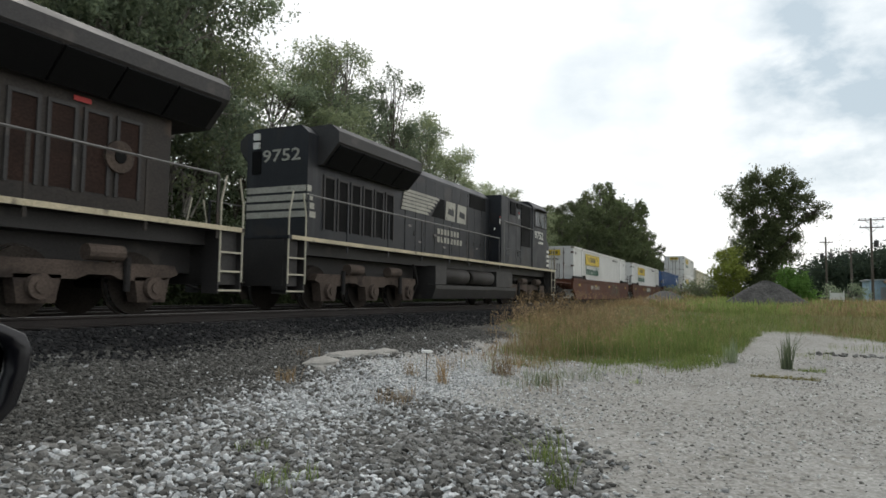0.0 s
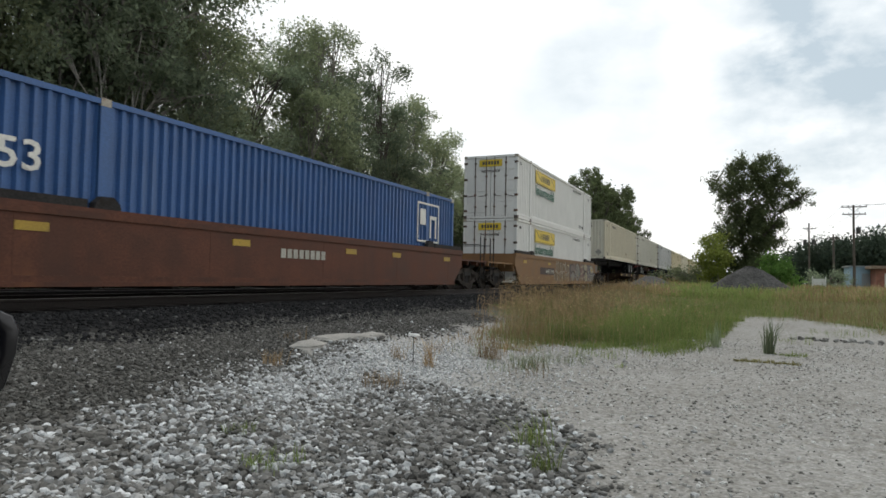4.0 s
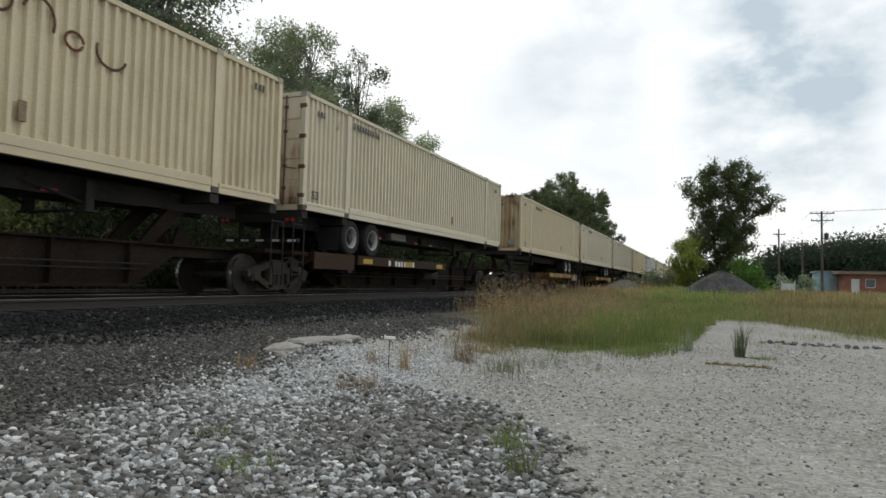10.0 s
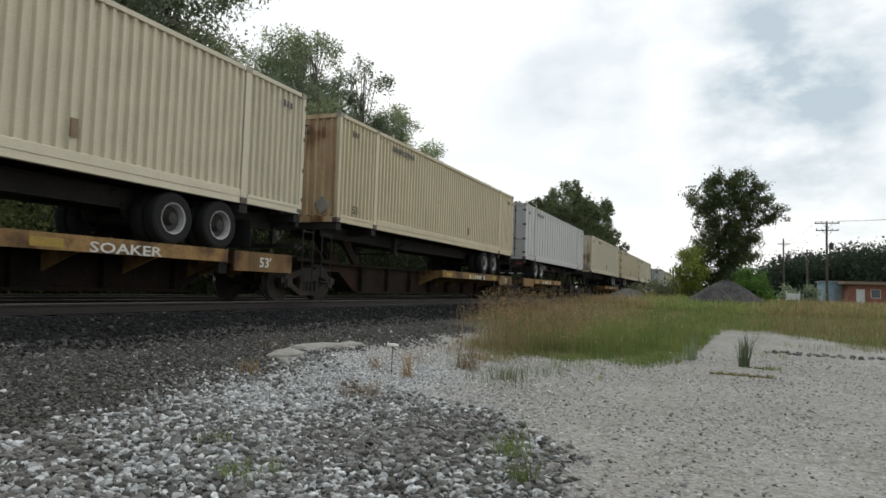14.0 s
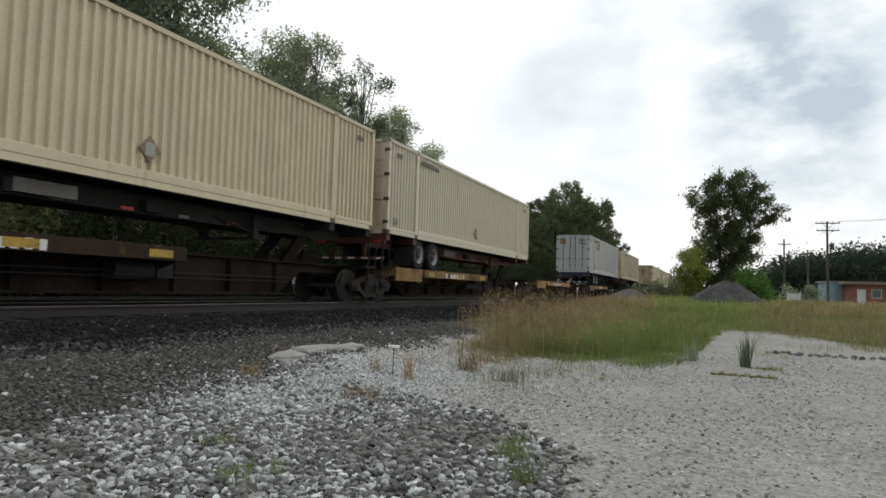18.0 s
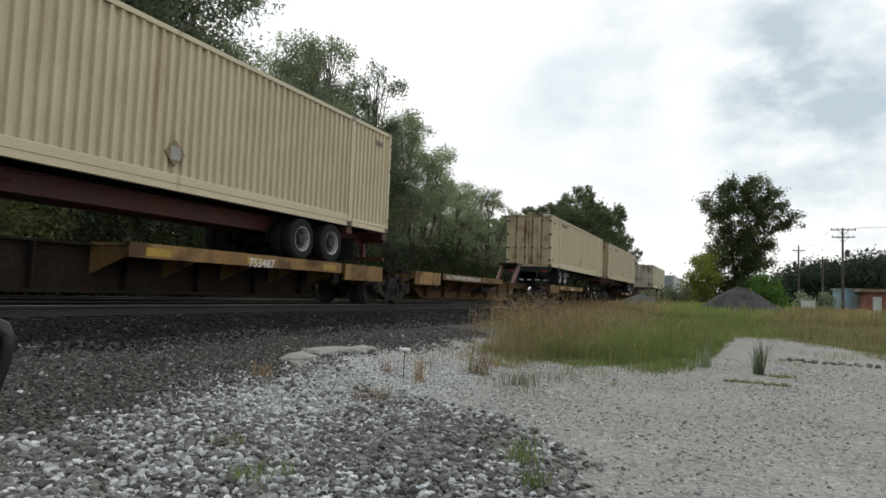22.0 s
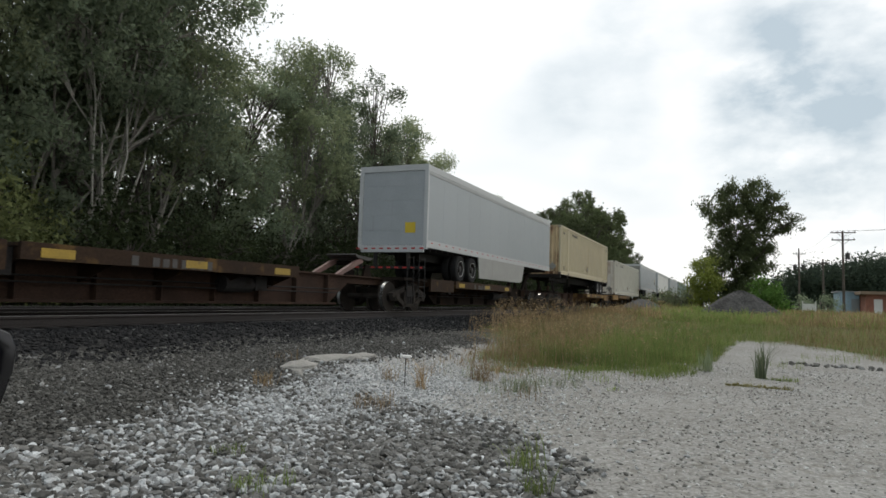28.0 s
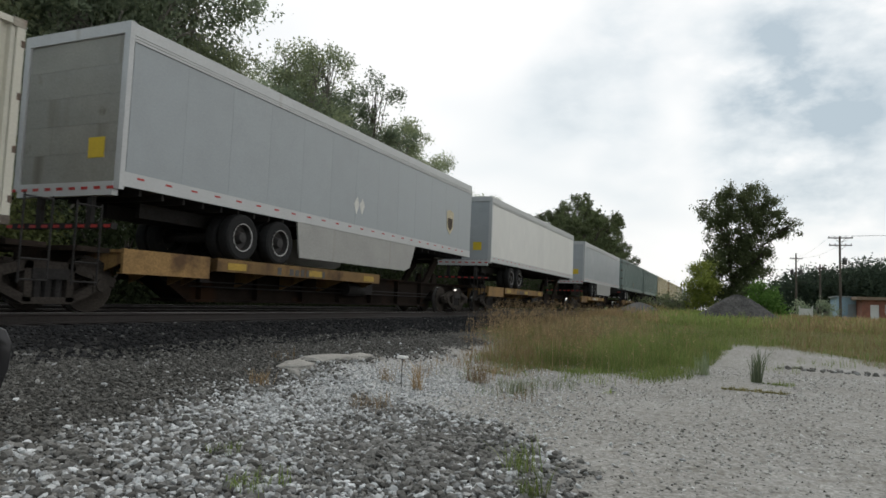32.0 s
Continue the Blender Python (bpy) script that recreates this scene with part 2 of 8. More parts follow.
CABGLASS = mat("dim_cab_glass", (0.10, 0.11, 0.115), 0.12, var=0.1, bump=0, spec=0.6)
GLASS = mat("dark_window_glass", (0.03, 0.035, 0.04), 0.06, var=0.05, bump=0, spec=0.8)
PALEGLASS = mat("reflecting_side_glass", (0.30, 0.32, 0.34), 0.08, var=0.08, bump=0, spec=0.9)


# ---- building blocks ----
def box(bm, x0, x1, y0, y1, z0, z1, m=None):
    vs = [bm.verts.new((x, y, z)) for z in (z0, z1) for y in (y0, y1) for x in (x0, x1)]
    if m is not None:
        for v in vs:
            v.co = m @ v.co
    for f in ((0, 2, 3, 1), (4, 5, 7, 6), (0, 1, 5, 4), (2, 6, 7, 3), (0, 4, 6, 2), (1, 3, 7, 5)):
        bm.faces.new([vs[i] for i in f])
    return vs


def tube(bm, p0, p1, r0, r1=None, seg=8, caps=True):
    p0, p1 = Vector(p0), Vector(p1)
    r1 = r0 if r1 is None else r1
    q = (p1 - p0).to_track_quat("Z", "Y")
    rings = []
    for p, r in ((p0, r0), (p1, r1)):
        rings.append([bm.verts.new(p + q @ Vector((r * math.cos(a), r * math.sin(a), 0))) for a in (2 * math.pi * i / seg for i in range(seg))])
    for i in range(seg):
        bm.faces.new((rings[0][i], rings[0][(i + 1) % seg], rings[1][(i + 1) % seg], rings[1][i]))
    if caps:
        bm.faces.new(rings[0][::-1])
        bm.faces.new(rings[1])


def prism(bm, pts, y0, y1):
    """The outline pts (x, z) drawn out from y0 to y1."""
    a = [bm.verts.new((x, y0, z)) for x, z in pts]
    b = [bm.verts.new((x, y1, z)) for x, z in pts]
    k = len(pts)
    for i in range(k):
        bm.faces.new((a[i], a[(i + 1) % k], b[(i + 1) % k], b[i]))
    bm.faces.new(a[::-1])
    bm.faces.new(b)


def prism_x(bm, pts, x0, x1):
    """The outline pts (y, z) drawn out from x0 to x1."""
    a = [bm.verts.new((x0, y, z)) for y, z in pts]
    b = [bm.verts.new((x1, y, z)) for y, z in pts]
    k = len(pts)
    for i in range(k):
        bm.faces.new((a[i], a[(i + 1) % k], b[(i + 1) % k], b[i]))
    bm.faces.new(a[::-1])
    bm.faces.new(b)


def mesh_of(name, bm, material):
    bmesh.ops.recalc_face_normals(bm, faces=bm.faces)
    me = bpy.data.meshes.new(name)
    bm.to_mesh(me)
    bm.free()
    me.materials.append(material)
    return me


def part(name, bm, material, parent, label=""):
    ob = new(name, mesh_of(name, bm, material) if isinstance(bm, bmesh.types.BMesh) else bm)
    ob.parent = parent
    if label:
        tagged(ob, label)
    return ob


def shaped(name, material, parent, make, label=""):
    bm = bmesh.new()
    make(bm)
    return part(name, bm, material, parent, label)


def boxes(name, material, parent, rows, label=""):
    return shaped(name, material, parent, lambda bm: [box(bm, *r) for r in rows], label)


def poly_mesh(name, verts, faces, material):
    me = bpy.data.meshes.new(name)
    me.from_pydata(verts, [], faces)
    me.materials.append(material)
    return me


def lettering(words, size, material, parent, m, width=None, bold=0.012):
    cu = bpy.data.curves.new("lettering", "FONT")
    cu.body, cu.size, cu.extrude, cu.offset = words, size, 0.003, bold * size
    cu.resolution_u = 2
    ob = bpy.data.objects.new("lettering", cu)
    me = bpy.data.meshes.new_from_object(ob)
    bpy.data.objects.remove(ob)
    me.transform(Matrix.Diagonal((1.15, 1, 1, 1)))
    if width:
        w = max(v.co.x for v in me.vertices)
        me.transform(Matrix.Diagonal((width / w, 1, 1, 1)))
    me.transform(m)
    me.materials.clear()
    me.materials.append(material)
    return part("lettering", me, material, parent)


def on_side(x, y, z, far=False):
    """Where writing on a side wall starts; far: on the wall away from -y."""
    return pose(x, y, z, 90, 0, 180 if far else 0)


def on_end(x, y, z):
    return pose(x, y, z, 90, 0, -90)


# ---- ground ----
RAIL_Y, RAIL_Z = 10.49, 0.85  # centre line of the near track, top of rail
rng = np.random.default_rng(7)


def smooth(a, b, v):
    t = np.clip((v - a) / (b - a), 0, 1)
    return t * t * (3 - 2 * t)


def relief(x, y):
    """Soft bumps of about a hand's height."""
    return 0.030 * np.sin(1.3 * x + 0.7 * y) * np.sin(0.9 * y - 0.4 * x + 1) + 0.016 * np.sin(3.1 * x - 1.7 * y) * np.sin(2.3 * y + 0.5)


def land(x, y):
    x, y = np.asarray(x, float), np.asarray(y, float)
    z = 0.38 * smooth(2.6, 7.0, y) + 0.27 * smooth(7.0, 8.7, y)
    z = z + 0.85 * smooth(18, 65, x) * (1 - smooth(6.5, 8.7, y))
    z = z - 0.35 * smooth(18.0, 21.0, y)
    rough = (1 - smooth(7.6, 8.6, y)) * (1 - 0.7 * smooth(30, 60, x))
    # white spoil bank by the ballast, shallow pan in front of it
    z = z + 0.07 * np.exp(-(((x - 9.6) / 2.0) ** 2 + ((y - 5.3) / 0.4) ** 2))
    z = z + 0.14 * np.exp(-(((x - 24.0) / 3.0) ** 2 + ((y + 2.0) / 1.2) ** 2))
    return z + relief(x, y) * rough


def graded(lo, a, b, hi, step, grow=1.25):
    inner = list(np.arange(a, b + 1e-6, step))
    left, right, d = [], [], step
    v = a
    while v > lo:
        d *= grow
        v -= d
        left.append(v)
    v, d = b, step
    while v < hi:
        d *= grow
        v += d
        right.append(v)
    return np.array(left[::-1] + inner + right)


def grass_edge(x, y):
    """How far a place lies inside the grass: over 0 is grass."""
    line = np.interp(y, [-30, -12, -5, -3.6, -2.4, -0.2, 0.2, 0.5, 0.8, 1.8, 2.9, 3.6, 4.4, 5.2, 6.2, 7.6, 8.2], [20, 18.0, 18.5, 19.8, 22.5, 24.5, 20.5, 14.6, 13.2, 11.9, 12.0, 10.9, 10.9, 14.0, 17.0, 21, 24])
    return x - line + 0.5 * np.sin(2.1 * y) + 0.35 * np.sin(5.3 * y + 1.0)


def stony(x, y):
    """Where loose stone covers the lot, 0 to 1."""
    return smooth(-0.55, 0.5, stone_edge(x, y))


def stone_edge(x, y):
    wob = 0.12 * np.sin(1.7 * x + 0.6) + 0.14 * np.sin(4.1 * x - 2 * y)
    rim = np.interp(x, [0, 3, 4.4, 5.7, 6.8, 7.3, 7.8, 8.3, 12, 18], [0.9, 0.95, 1.13, 1.45, 2.3, 3.0, 4.7, 5.3, 5.35, 5.8])
    return y + wob - rim


def powder(x, y):
    """The patch of fine white chippings in front of the ballast."""
    wob = 0.2 * np.sin(2.3 * x + 1.0) * np.sin(1.9 * y)
    return np.exp(-(((x - 7.6) / 2.5) ** 2 + ((y - 4.25 + wob) / 0.95) ** 2) ** 1.5)


def build_ground():
    xs, ys = graded(-2500, -8, 34, 2500, 0.16, 1.3), graded(-2500, -9, 9.2, 2500, 0.16, 1.3)
    X, Y = np.meshgrid(xs, ys, indexing="ij")
    Z = land(X, Y)
    n, m = X.shape
    verts = np.stack([X, Y, Z], -1).reshape(-1, 3)
    i = np.arange(n * m).reshape(n, m)
    faces = np.stack([i[:-1, :-1], i[1:, :-1], i[1:, 1:], i[:-1, 1:]], -1).reshape(-1, 4)
    me = bpy.data.meshes.new("ground")
    me.from_pydata(verts.tolist(), [], faces.tolist())
    x, y = verts[:, 0], verts[:, 1]
    soil = np.ones((len(verts), 4), np.float32)
    wob = 0.35 * np.sin(1.7 * x + 0.6) + 0.25 * np.sin(4.1 * x - 2 * y)
    soil[:, 0] = smooth(7.2, 7.9, y + 0.5 * wob)  # ballast
    soil[:, 1] = smooth(0.0, 3.0, grass_edge(x, y)) * (1 - smooth(7.5, 8.3, y)) + smooth(18, 19, y)  # turf
    soil[:, 2] = np.clip(stony(x, y) - 0.75 * powder(x, y), 0, 1)  # grey stone
    soil[:, 3] = np.clip(powder(x, y) + 0.25 * np.exp(-((x - 10.5) / 2.5) ** 2 - ((y - 4.6) / 1.0) ** 2), 0, 1)  # white powder
    at = me.color_attributes.new("soil", "FLOAT_COLOR", "POINT")
    at.data.foreach_set("color", soil.ravel())
    for p in me.polygons:
        p.use_smooth = True
    mt = bpy.data.materials.new("lot_and_ballast")
    mt.use_nodes = True
    nn, l = mt.node_tree.nodes, mt.node_tree.links
    b = nn["Principled BSDF"]
    b.inputs["Roughness"].default_value = 0.95
    b.inputs["Specular IOR Level"].default_value = 0.15
    co, va = nn.new("ShaderNodeTexCoord"), nn.new("ShaderNodeVertexColor")
    va.layer_name = "soil"
    sp = nn.new("ShaderNodeSeparateColor")
    l.new(va.outputs[0], sp.inputs[0])

    def noise_at(sc, det=4, rgh=0.6):
        t = nn.new("ShaderNodeTexNoise")
        t.inputs["Scale"].default_value, t.inputs["Detail"].default_value, t.inputs["Roughness"].default_value = sc, det, rgh
        l.new(co.outputs["Object"], t.inputs["Vector"])
        return t.outputs["Fac"]

    def ramp(v, stops):
        r = nn.new("ShaderNodeValToRGB")
        e = r.color_ramp.elements
        e[0].position, e[0].color = stops[0][0], (*stops[0][1], 1)
        e[1].position, e[1].color = stops[-1][0], (*stops[-1][1], 1)
        for p, c in stops[1:-1]:
            k = e.new(p)
            k.color = (*c, 1)
        l.new(v, r.inputs[0])
        return r.outputs[0]

    def mix(a, b2, f, mode="MIX"):
        x2 = nn.new("ShaderNodeMix")
        x2.data_type, x2.blend_type = "RGBA", mode
        l.new(a, x2.inputs["A"])
        l.new(b2, x2.inputs["B"])
        if isinstance(f, float):
            x2.inputs["Factor"].default_value = f
        else:
            l.new(f, x2.inputs["Factor"])
        return x2.outputs["Result"]

    grains = nn.new("ShaderNodeTexVoronoi")
    grains.inputs["Scale"].default_value = 40
    l.new(co.outputs["Object"], grains.inputs["Vector"])
    gsep = nn.new("ShaderNodeSeparateColor")
    l.new(grains.outputs["Color"], gsep.inputs[0])
    grain = gsep.outputs[0]
    sand = mix(ramp(noise_at(0.55), [(0.30, (0.25, 0.24, 0.218)), (0.52, (0.31, 0.30, 0.277)), (0.72, (0.385, 0.378, 0.355))]),
               ramp(grain, [(0.0, (0.13, 0.125, 0.113)), (0.5, (0.26, 0.25, 0.23)), (1.0, (0.44, 0.433, 0.41))]), 0.45)
    sand = mix(sand, ramp(noise_at(23.0, 5, 0.7), [(0.30, (0.40, 0.41, 0.42)), (0.42, (0.80, 0.80, 0.80)), (0.55, (1.0, 1.0, 1.0)), (0.70, (1.30, 1.30, 1.30))]), 0.75, "MULTIPLY")
    speck = ramp(noise_at(9.0, 3), [(0.30, (0.72, 0.70, 0.66)), (0.5, (0.98, 0.98, 0.98)), (0.70, (1.08, 1.08, 1.08))])
    sand = mix(sand, speck, 1.0, "MULTIPLY")
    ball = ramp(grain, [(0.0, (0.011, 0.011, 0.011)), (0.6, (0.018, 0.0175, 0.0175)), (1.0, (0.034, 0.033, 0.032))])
    greyst = ramp(grain, [(0.0, (0.030, 0.028, 0.024)), (0.6, (0.056, 0.053, 0.046)), (0.93, (0.11, 0.106, 0.096)), (1.0, (0.22, 0.215, 0.20))])
    turf = ramp(noise_at(1.2), [(0.35, (0.10, 0.088, 0.042)), (0.6, (0.12, 0.135, 0.05)), (0.75, (0.19, 0.165, 0.085))])
    white = mix(ramp(grain, [(0.0, (0.26, 0.257, 0.245)), (0.5, (0.40, 0.397, 0.385)), (1.0, (0.58, 0.578, 0.565))]), speck, 1.0, "MULTIPLY")
    sand = mix(sand, white, va.outputs["Alpha"])
    c = mix(sand, greyst, sp.outputs["Blue"])
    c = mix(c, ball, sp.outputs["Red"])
    c = mix(c, turf, sp.outputs["Green"])
    l.new(c, b.inputs["Base Color"])
    bp = nn.new("ShaderNodeBump")
    bp.inputs["Strength"].default_value, bp.inputs["Distance"].default_value = 0.45, 0.02
    hs = nn.new("ShaderNodeMath")
    hs.operation = "ADD"
    l.new(noise_at(38.0, 4), hs.inputs[0])
    l.new(noise_at(11.0, 5), hs.inputs[1])
    l.new(hs.outputs[0], bp.inputs["Height"])
    l.new(bp.outputs[0], b.inputs["Normal"])
    me.materials.append(mt)
    return tagged(new("ground", me), "pale gravel lot, grey railway ballast and turf", "ground", kind="structure")


build_ground()

# ---- loose stones ----
PHI = (1 + 5 ** 0.5) / 2
ICO_V = np.array([(-1, PHI, 0), (1, PHI, 0), (-1, -PHI, 0), (1, -PHI, 0), (0, -1, PHI), (0, 1, PHI), (0, -1, -PHI), (0, 1, -PHI), (PHI, 0, -1), (PHI, 0, 1), (-PHI, 0, -1), (-PHI, 0, 1)]) / (1 + PHI ** 2) ** 0.5
ICO_F = np.array([(0, 11, 5), (0, 5, 1), (0, 1, 7), (0, 7, 10), (0, 10, 11), (1, 5, 9), (5, 11, 4), (11, 10, 2), (10, 7, 6), (7, 1, 8), (3, 9, 4), (3, 4, 2), (3, 2, 6), (3, 6, 8), (3, 8, 9), (4, 9, 5), (2, 4, 11), (6, 2, 10), (8, 6, 7), (9, 8, 1)])


def stone_mat(name, stops, rough=0.9):
    m = bpy.data.materials.new(name)
    m.use_nodes = True
    n, l = m.node_tree.nodes, m.node_tree.links
    b = n["Principled BSDF"]
    b.inputs["Roughness"].default_value, b.inputs["Specular IOR Level"].default_value = rough, 0.25
    g, r = n.new("ShaderNodeNewGeometry"), n.new("ShaderNodeValToRGB")
    l.new(g.outputs["Random Per Island"], r.inputs[0])
    e = r.color_ramp.elements
    e[0].position, e[0].color = stops[0][0], (*stops[0][1], 1)
    e[1].position, e[1].color = stops[-1][0], (*stops[-1][1], 1)
    for p, c in stops[1:-1]:
        k = e.new(p)
        k.color = (*c, 1)
    co, t = n.new("ShaderNodeTexCoord"), n.new("ShaderNodeTexNoise")
    t.inputs["Scale"].default_value, t.inputs["Detail"].default_value = 45, 3
    l.new(co.outputs["Object"], t.inputs["Vector"])
    mr = n.new("ShaderNodeMapRange")
    mr.inputs["From Min"].default_value, mr.inputs["From Max"].default_value = 0.3, 0.7
    mr.inputs["To Min"].default_value, mr.inputs["To Max"].default_value = 0.75, 1.2
    l.new(t.outputs["Fac"], mr.inputs["Value"])
    cv = n.new("ShaderNodeVectorMath")
    cv.operation = "SCALE"
    l.new(r.outputs[0], cv.inputs[0])
    l.new(mr.outputs[0], cv.inputs["Scale"])
    l.new(cv.outputs[0], b.inputs["Base Color"])
    return m


def scatter_stones(name, label, xy, size, material, sink=0.25):
    k = len(xy)
    s = size[0] + (size[1] - size[0]) * rng.random(k) ** 1.6
    ax = np.stack([s * rng.uniform(0.8, 1.35, k), s * rng.uniform(0.7, 1.1, k), s * rng.uniform(0.36, 0.72, k)], -1) * 0.5
    v = ICO_V[None] * (1 + rng.uniform(-0.22, 0.22, (k, 12, 1))) * ax[:, None]
    q = rng.normal(size=(k, 4)) * np.array([1, 0.22, 0.22, 1])
    q /= np.linalg.norm(q, axis=1, keepdims=True)
    w, a, b, c = q.T
    R = np.stack([1 - 2 * (b * b + c * c), 2 * (a * b - w * c), 2 * (a * c + w * b), 2 * (a * b + w * c), 1 - 2 * (a * a + c * c), 2 * (b * c - w * a), 2 * (a * c - w * b), 2 * (b * c + w * a), 1 - 2 * (a * a + b * b)], -1).reshape(k, 3, 3)
    v = np.einsum("kij,kvj->kvi", R, v)
    z = land(xy[:, 0], xy[:, 1]) + ax[:, 2] * (1 - 2 * sink)
    v += np.stack([xy[:, 0], xy[:, 1], z], -1)[:, None]
    f = (ICO_F[None] + 12 * np.arange(k)[:, None, None]).reshape(-1, 3)
    me = bpy.data.meshes.new(name)
    me.from_pydata(v.reshape(-1, 3).tolist(), [], f.tolist())
    me.materials.append(material)
    return tagged(new(name, me), label, "gravel", kind="stuff")


def strewn(n, x, y, keep):
    """Random places in a rectangle, thinned by keep(x, y), nearer ones more often."""
    u = rng.random(n)
    px = x[0] + (x[1] - x[0]) * u ** 1.5
    py = rng.uniform(y[0], y[1], n)
    ok = rng.random(n) < keep(px, py)
    return np.stack([px[ok], py[ok]], -1)


def in_sight(x, y):
    a = np.degrees(np.arctan2(y, x))
    return ((a > -14) & (a < 64) & (np.hypot(x, y) > 2.3)).astype(float)


GREY_STONE = stone_mat("grey_stone", [(0.0, (0.075, 0.071, 0.064)), (0.5, (0.145, 0.14, 0.128)), (0.88, (0.205, 0.20, 0.188)), (0.97, (0.27, 0.267, 0.255)), (1.0, (0.42, 0.415, 0.40))])
WHITE_STONE = stone_mat("white_stone", [(0.0, (0.19, 0.19, 0.185)), (0.35, (0.34, 0.345, 0.34)), (0.75, (0.49, 0.50, 0.495)), (1.0, (0.66, 0.67, 0.67))])
SAND_STONE = stone_mat("sandy_stone", [(0.0, (0.15, 0.143, 0.13)), (0.4, (0.27, 0.262, 0.24)), (0.8, (0.43, 0.425, 0.40)), (1.0, (0.60, 0.595, 0.575))])
DUSTY_STONE = stone_mat("dusty_stone", [(0.0, (0.042, 0.040, 0.036)), (0.5, (0.080, 0.077, 0.069)), (0.90, (0.135, 0.13, 0.118)), (0.985, (0.20, 0.195, 0.18)), (1.0, (0.30, 0.295, 0.28))])
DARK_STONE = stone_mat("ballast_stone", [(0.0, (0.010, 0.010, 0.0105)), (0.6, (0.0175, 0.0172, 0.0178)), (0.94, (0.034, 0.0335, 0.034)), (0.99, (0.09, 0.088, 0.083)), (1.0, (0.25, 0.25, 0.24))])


def patchy_lot(x, y):
    return np.sin(1.1 * x + 0.8 * y + 1.2 * np.sin(0.9 * y)) * np.sin(1.4 * y - 0.6 * x)


def white_share(x, y):
    """How many of the loose stones are white."""
    drift = 0.28 * np.sin(1.9 * x + 2.6 * y + 1.3 * np.sin(1.1 * x - 1.7 * y)) + 0.16 * np.sin(4.3 * x - 3.7 * y)
    far = dusty(x, y)
    dark = np.exp(-(((x - 5.3) / 1.5) ** 2 + ((y - 2.2) / 0.95) ** 2))
    rim = np.exp(-(((x - 5.9) / 1.5) ** 2 + ((y - 4.3) / 0.8) ** 2))
    return np.clip(0.50 + 0.5 * drift - 0.40 * dark + 0.25 * rim, 0.05, 0.92) * (1 - 0.985 * far)


def dusty(x, y):
    """The strip of brownish fines between the white stone and the ballast, 0 to 1."""
    edge = np.interp(x, [2.5, 3.3, 3.9, 4.6, 5.4, 7.0], [4.6, 4.6, 4.3, 4.6, 5.05, 5.1]) + 0.10 * np.sin(1.6 * x + 1.0) + 0.10 * np.sin(5.2 * x - 1.3 * y)
    return smooth(-0.40, 0.40, y - edge)


scatter_stones("grey_gravel", "mid-grey crushed stone lying loose on the lot", strewn(78000, (1.8, 14), (0.2, 7.6), lambda x, y: in_sight(x, y) * stony(x, y) * (1 - white_share(x, y)) * (1 - dusty(x, y)) * (1 - 0.85 * powder(x, y))), (0.028, 0.092), GREY_STONE)
scatter_stones("dusty_gravel", "small brownish-grey stones along the foot of the ballast", strewn(46000, (2.4, 16), (4.6, 7.7), lambda x, y: in_sight(x, y) * stony(x, y) * dusty(x, y)), (0.018, 0.058), DUSTY_STONE)
scatter_stones("white_gravel", "whitish limestone chippings lying loose on the lot", strewn(50000, (1.8, 12), (0.2, 7.0), lambda x, y: in_sight(x, y) * np.clip(stony(x, y) * white_share(x, y) * (1 - 0.8 * powder(x, y)) + 0.003, 0, 1)), (0.026, 0.082), WHITE_STONE)
scatter_stones("white_chippings", "fine white chippings spread in front of the ballast", strewn(52000, (3.5, 12), (1.0, 6.0), lambda x, y: in_sight(x, y) * np.clip(powder(x, y) + 0.16 * smooth(0.5, 1.5, y - 0.1 * x) * (1 - dusty(x, y)), 0, 1)), (0.016, 0.046), WHITE_STONE, 0.3)
scatter_stones("grey_chippings", "fine grey chippings strewn over the sandy lot", strewn(20000, (2.2, 16), (-5, 4.0), lambda x, y: in_sight(x, y) * (0.22 + 0.78 * np.exp(-(np.maximum(0, -stone_edge(x, y)) / 0.7) ** 2))), (0.008, 0.024), GREY_STONE, 0.4)
scatter_stones("fine_chippings", "fine pale chippings pressed into the sandy lot", strewn(44000, (2.2, 17), (-5, 4.8), lambda x, y: in_sight(x, y) * (0.45 + 0.4 * patchy_lot(x, y))), (0.013, 0.042), SAND_STONE, 0.33)
scatter_stones("edge_stones", "row of dark stones along the edge of the grass", np.stack([17.7 + 0.16 * rng.normal(size=90), np.linspace(-1.0, -5.2, 90) + 0.05 * rng.normal(size=90)], -1), (0.06, 0.17), GREY_STONE)
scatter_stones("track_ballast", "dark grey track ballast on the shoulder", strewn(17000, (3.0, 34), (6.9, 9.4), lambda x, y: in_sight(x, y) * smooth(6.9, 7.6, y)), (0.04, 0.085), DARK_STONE)


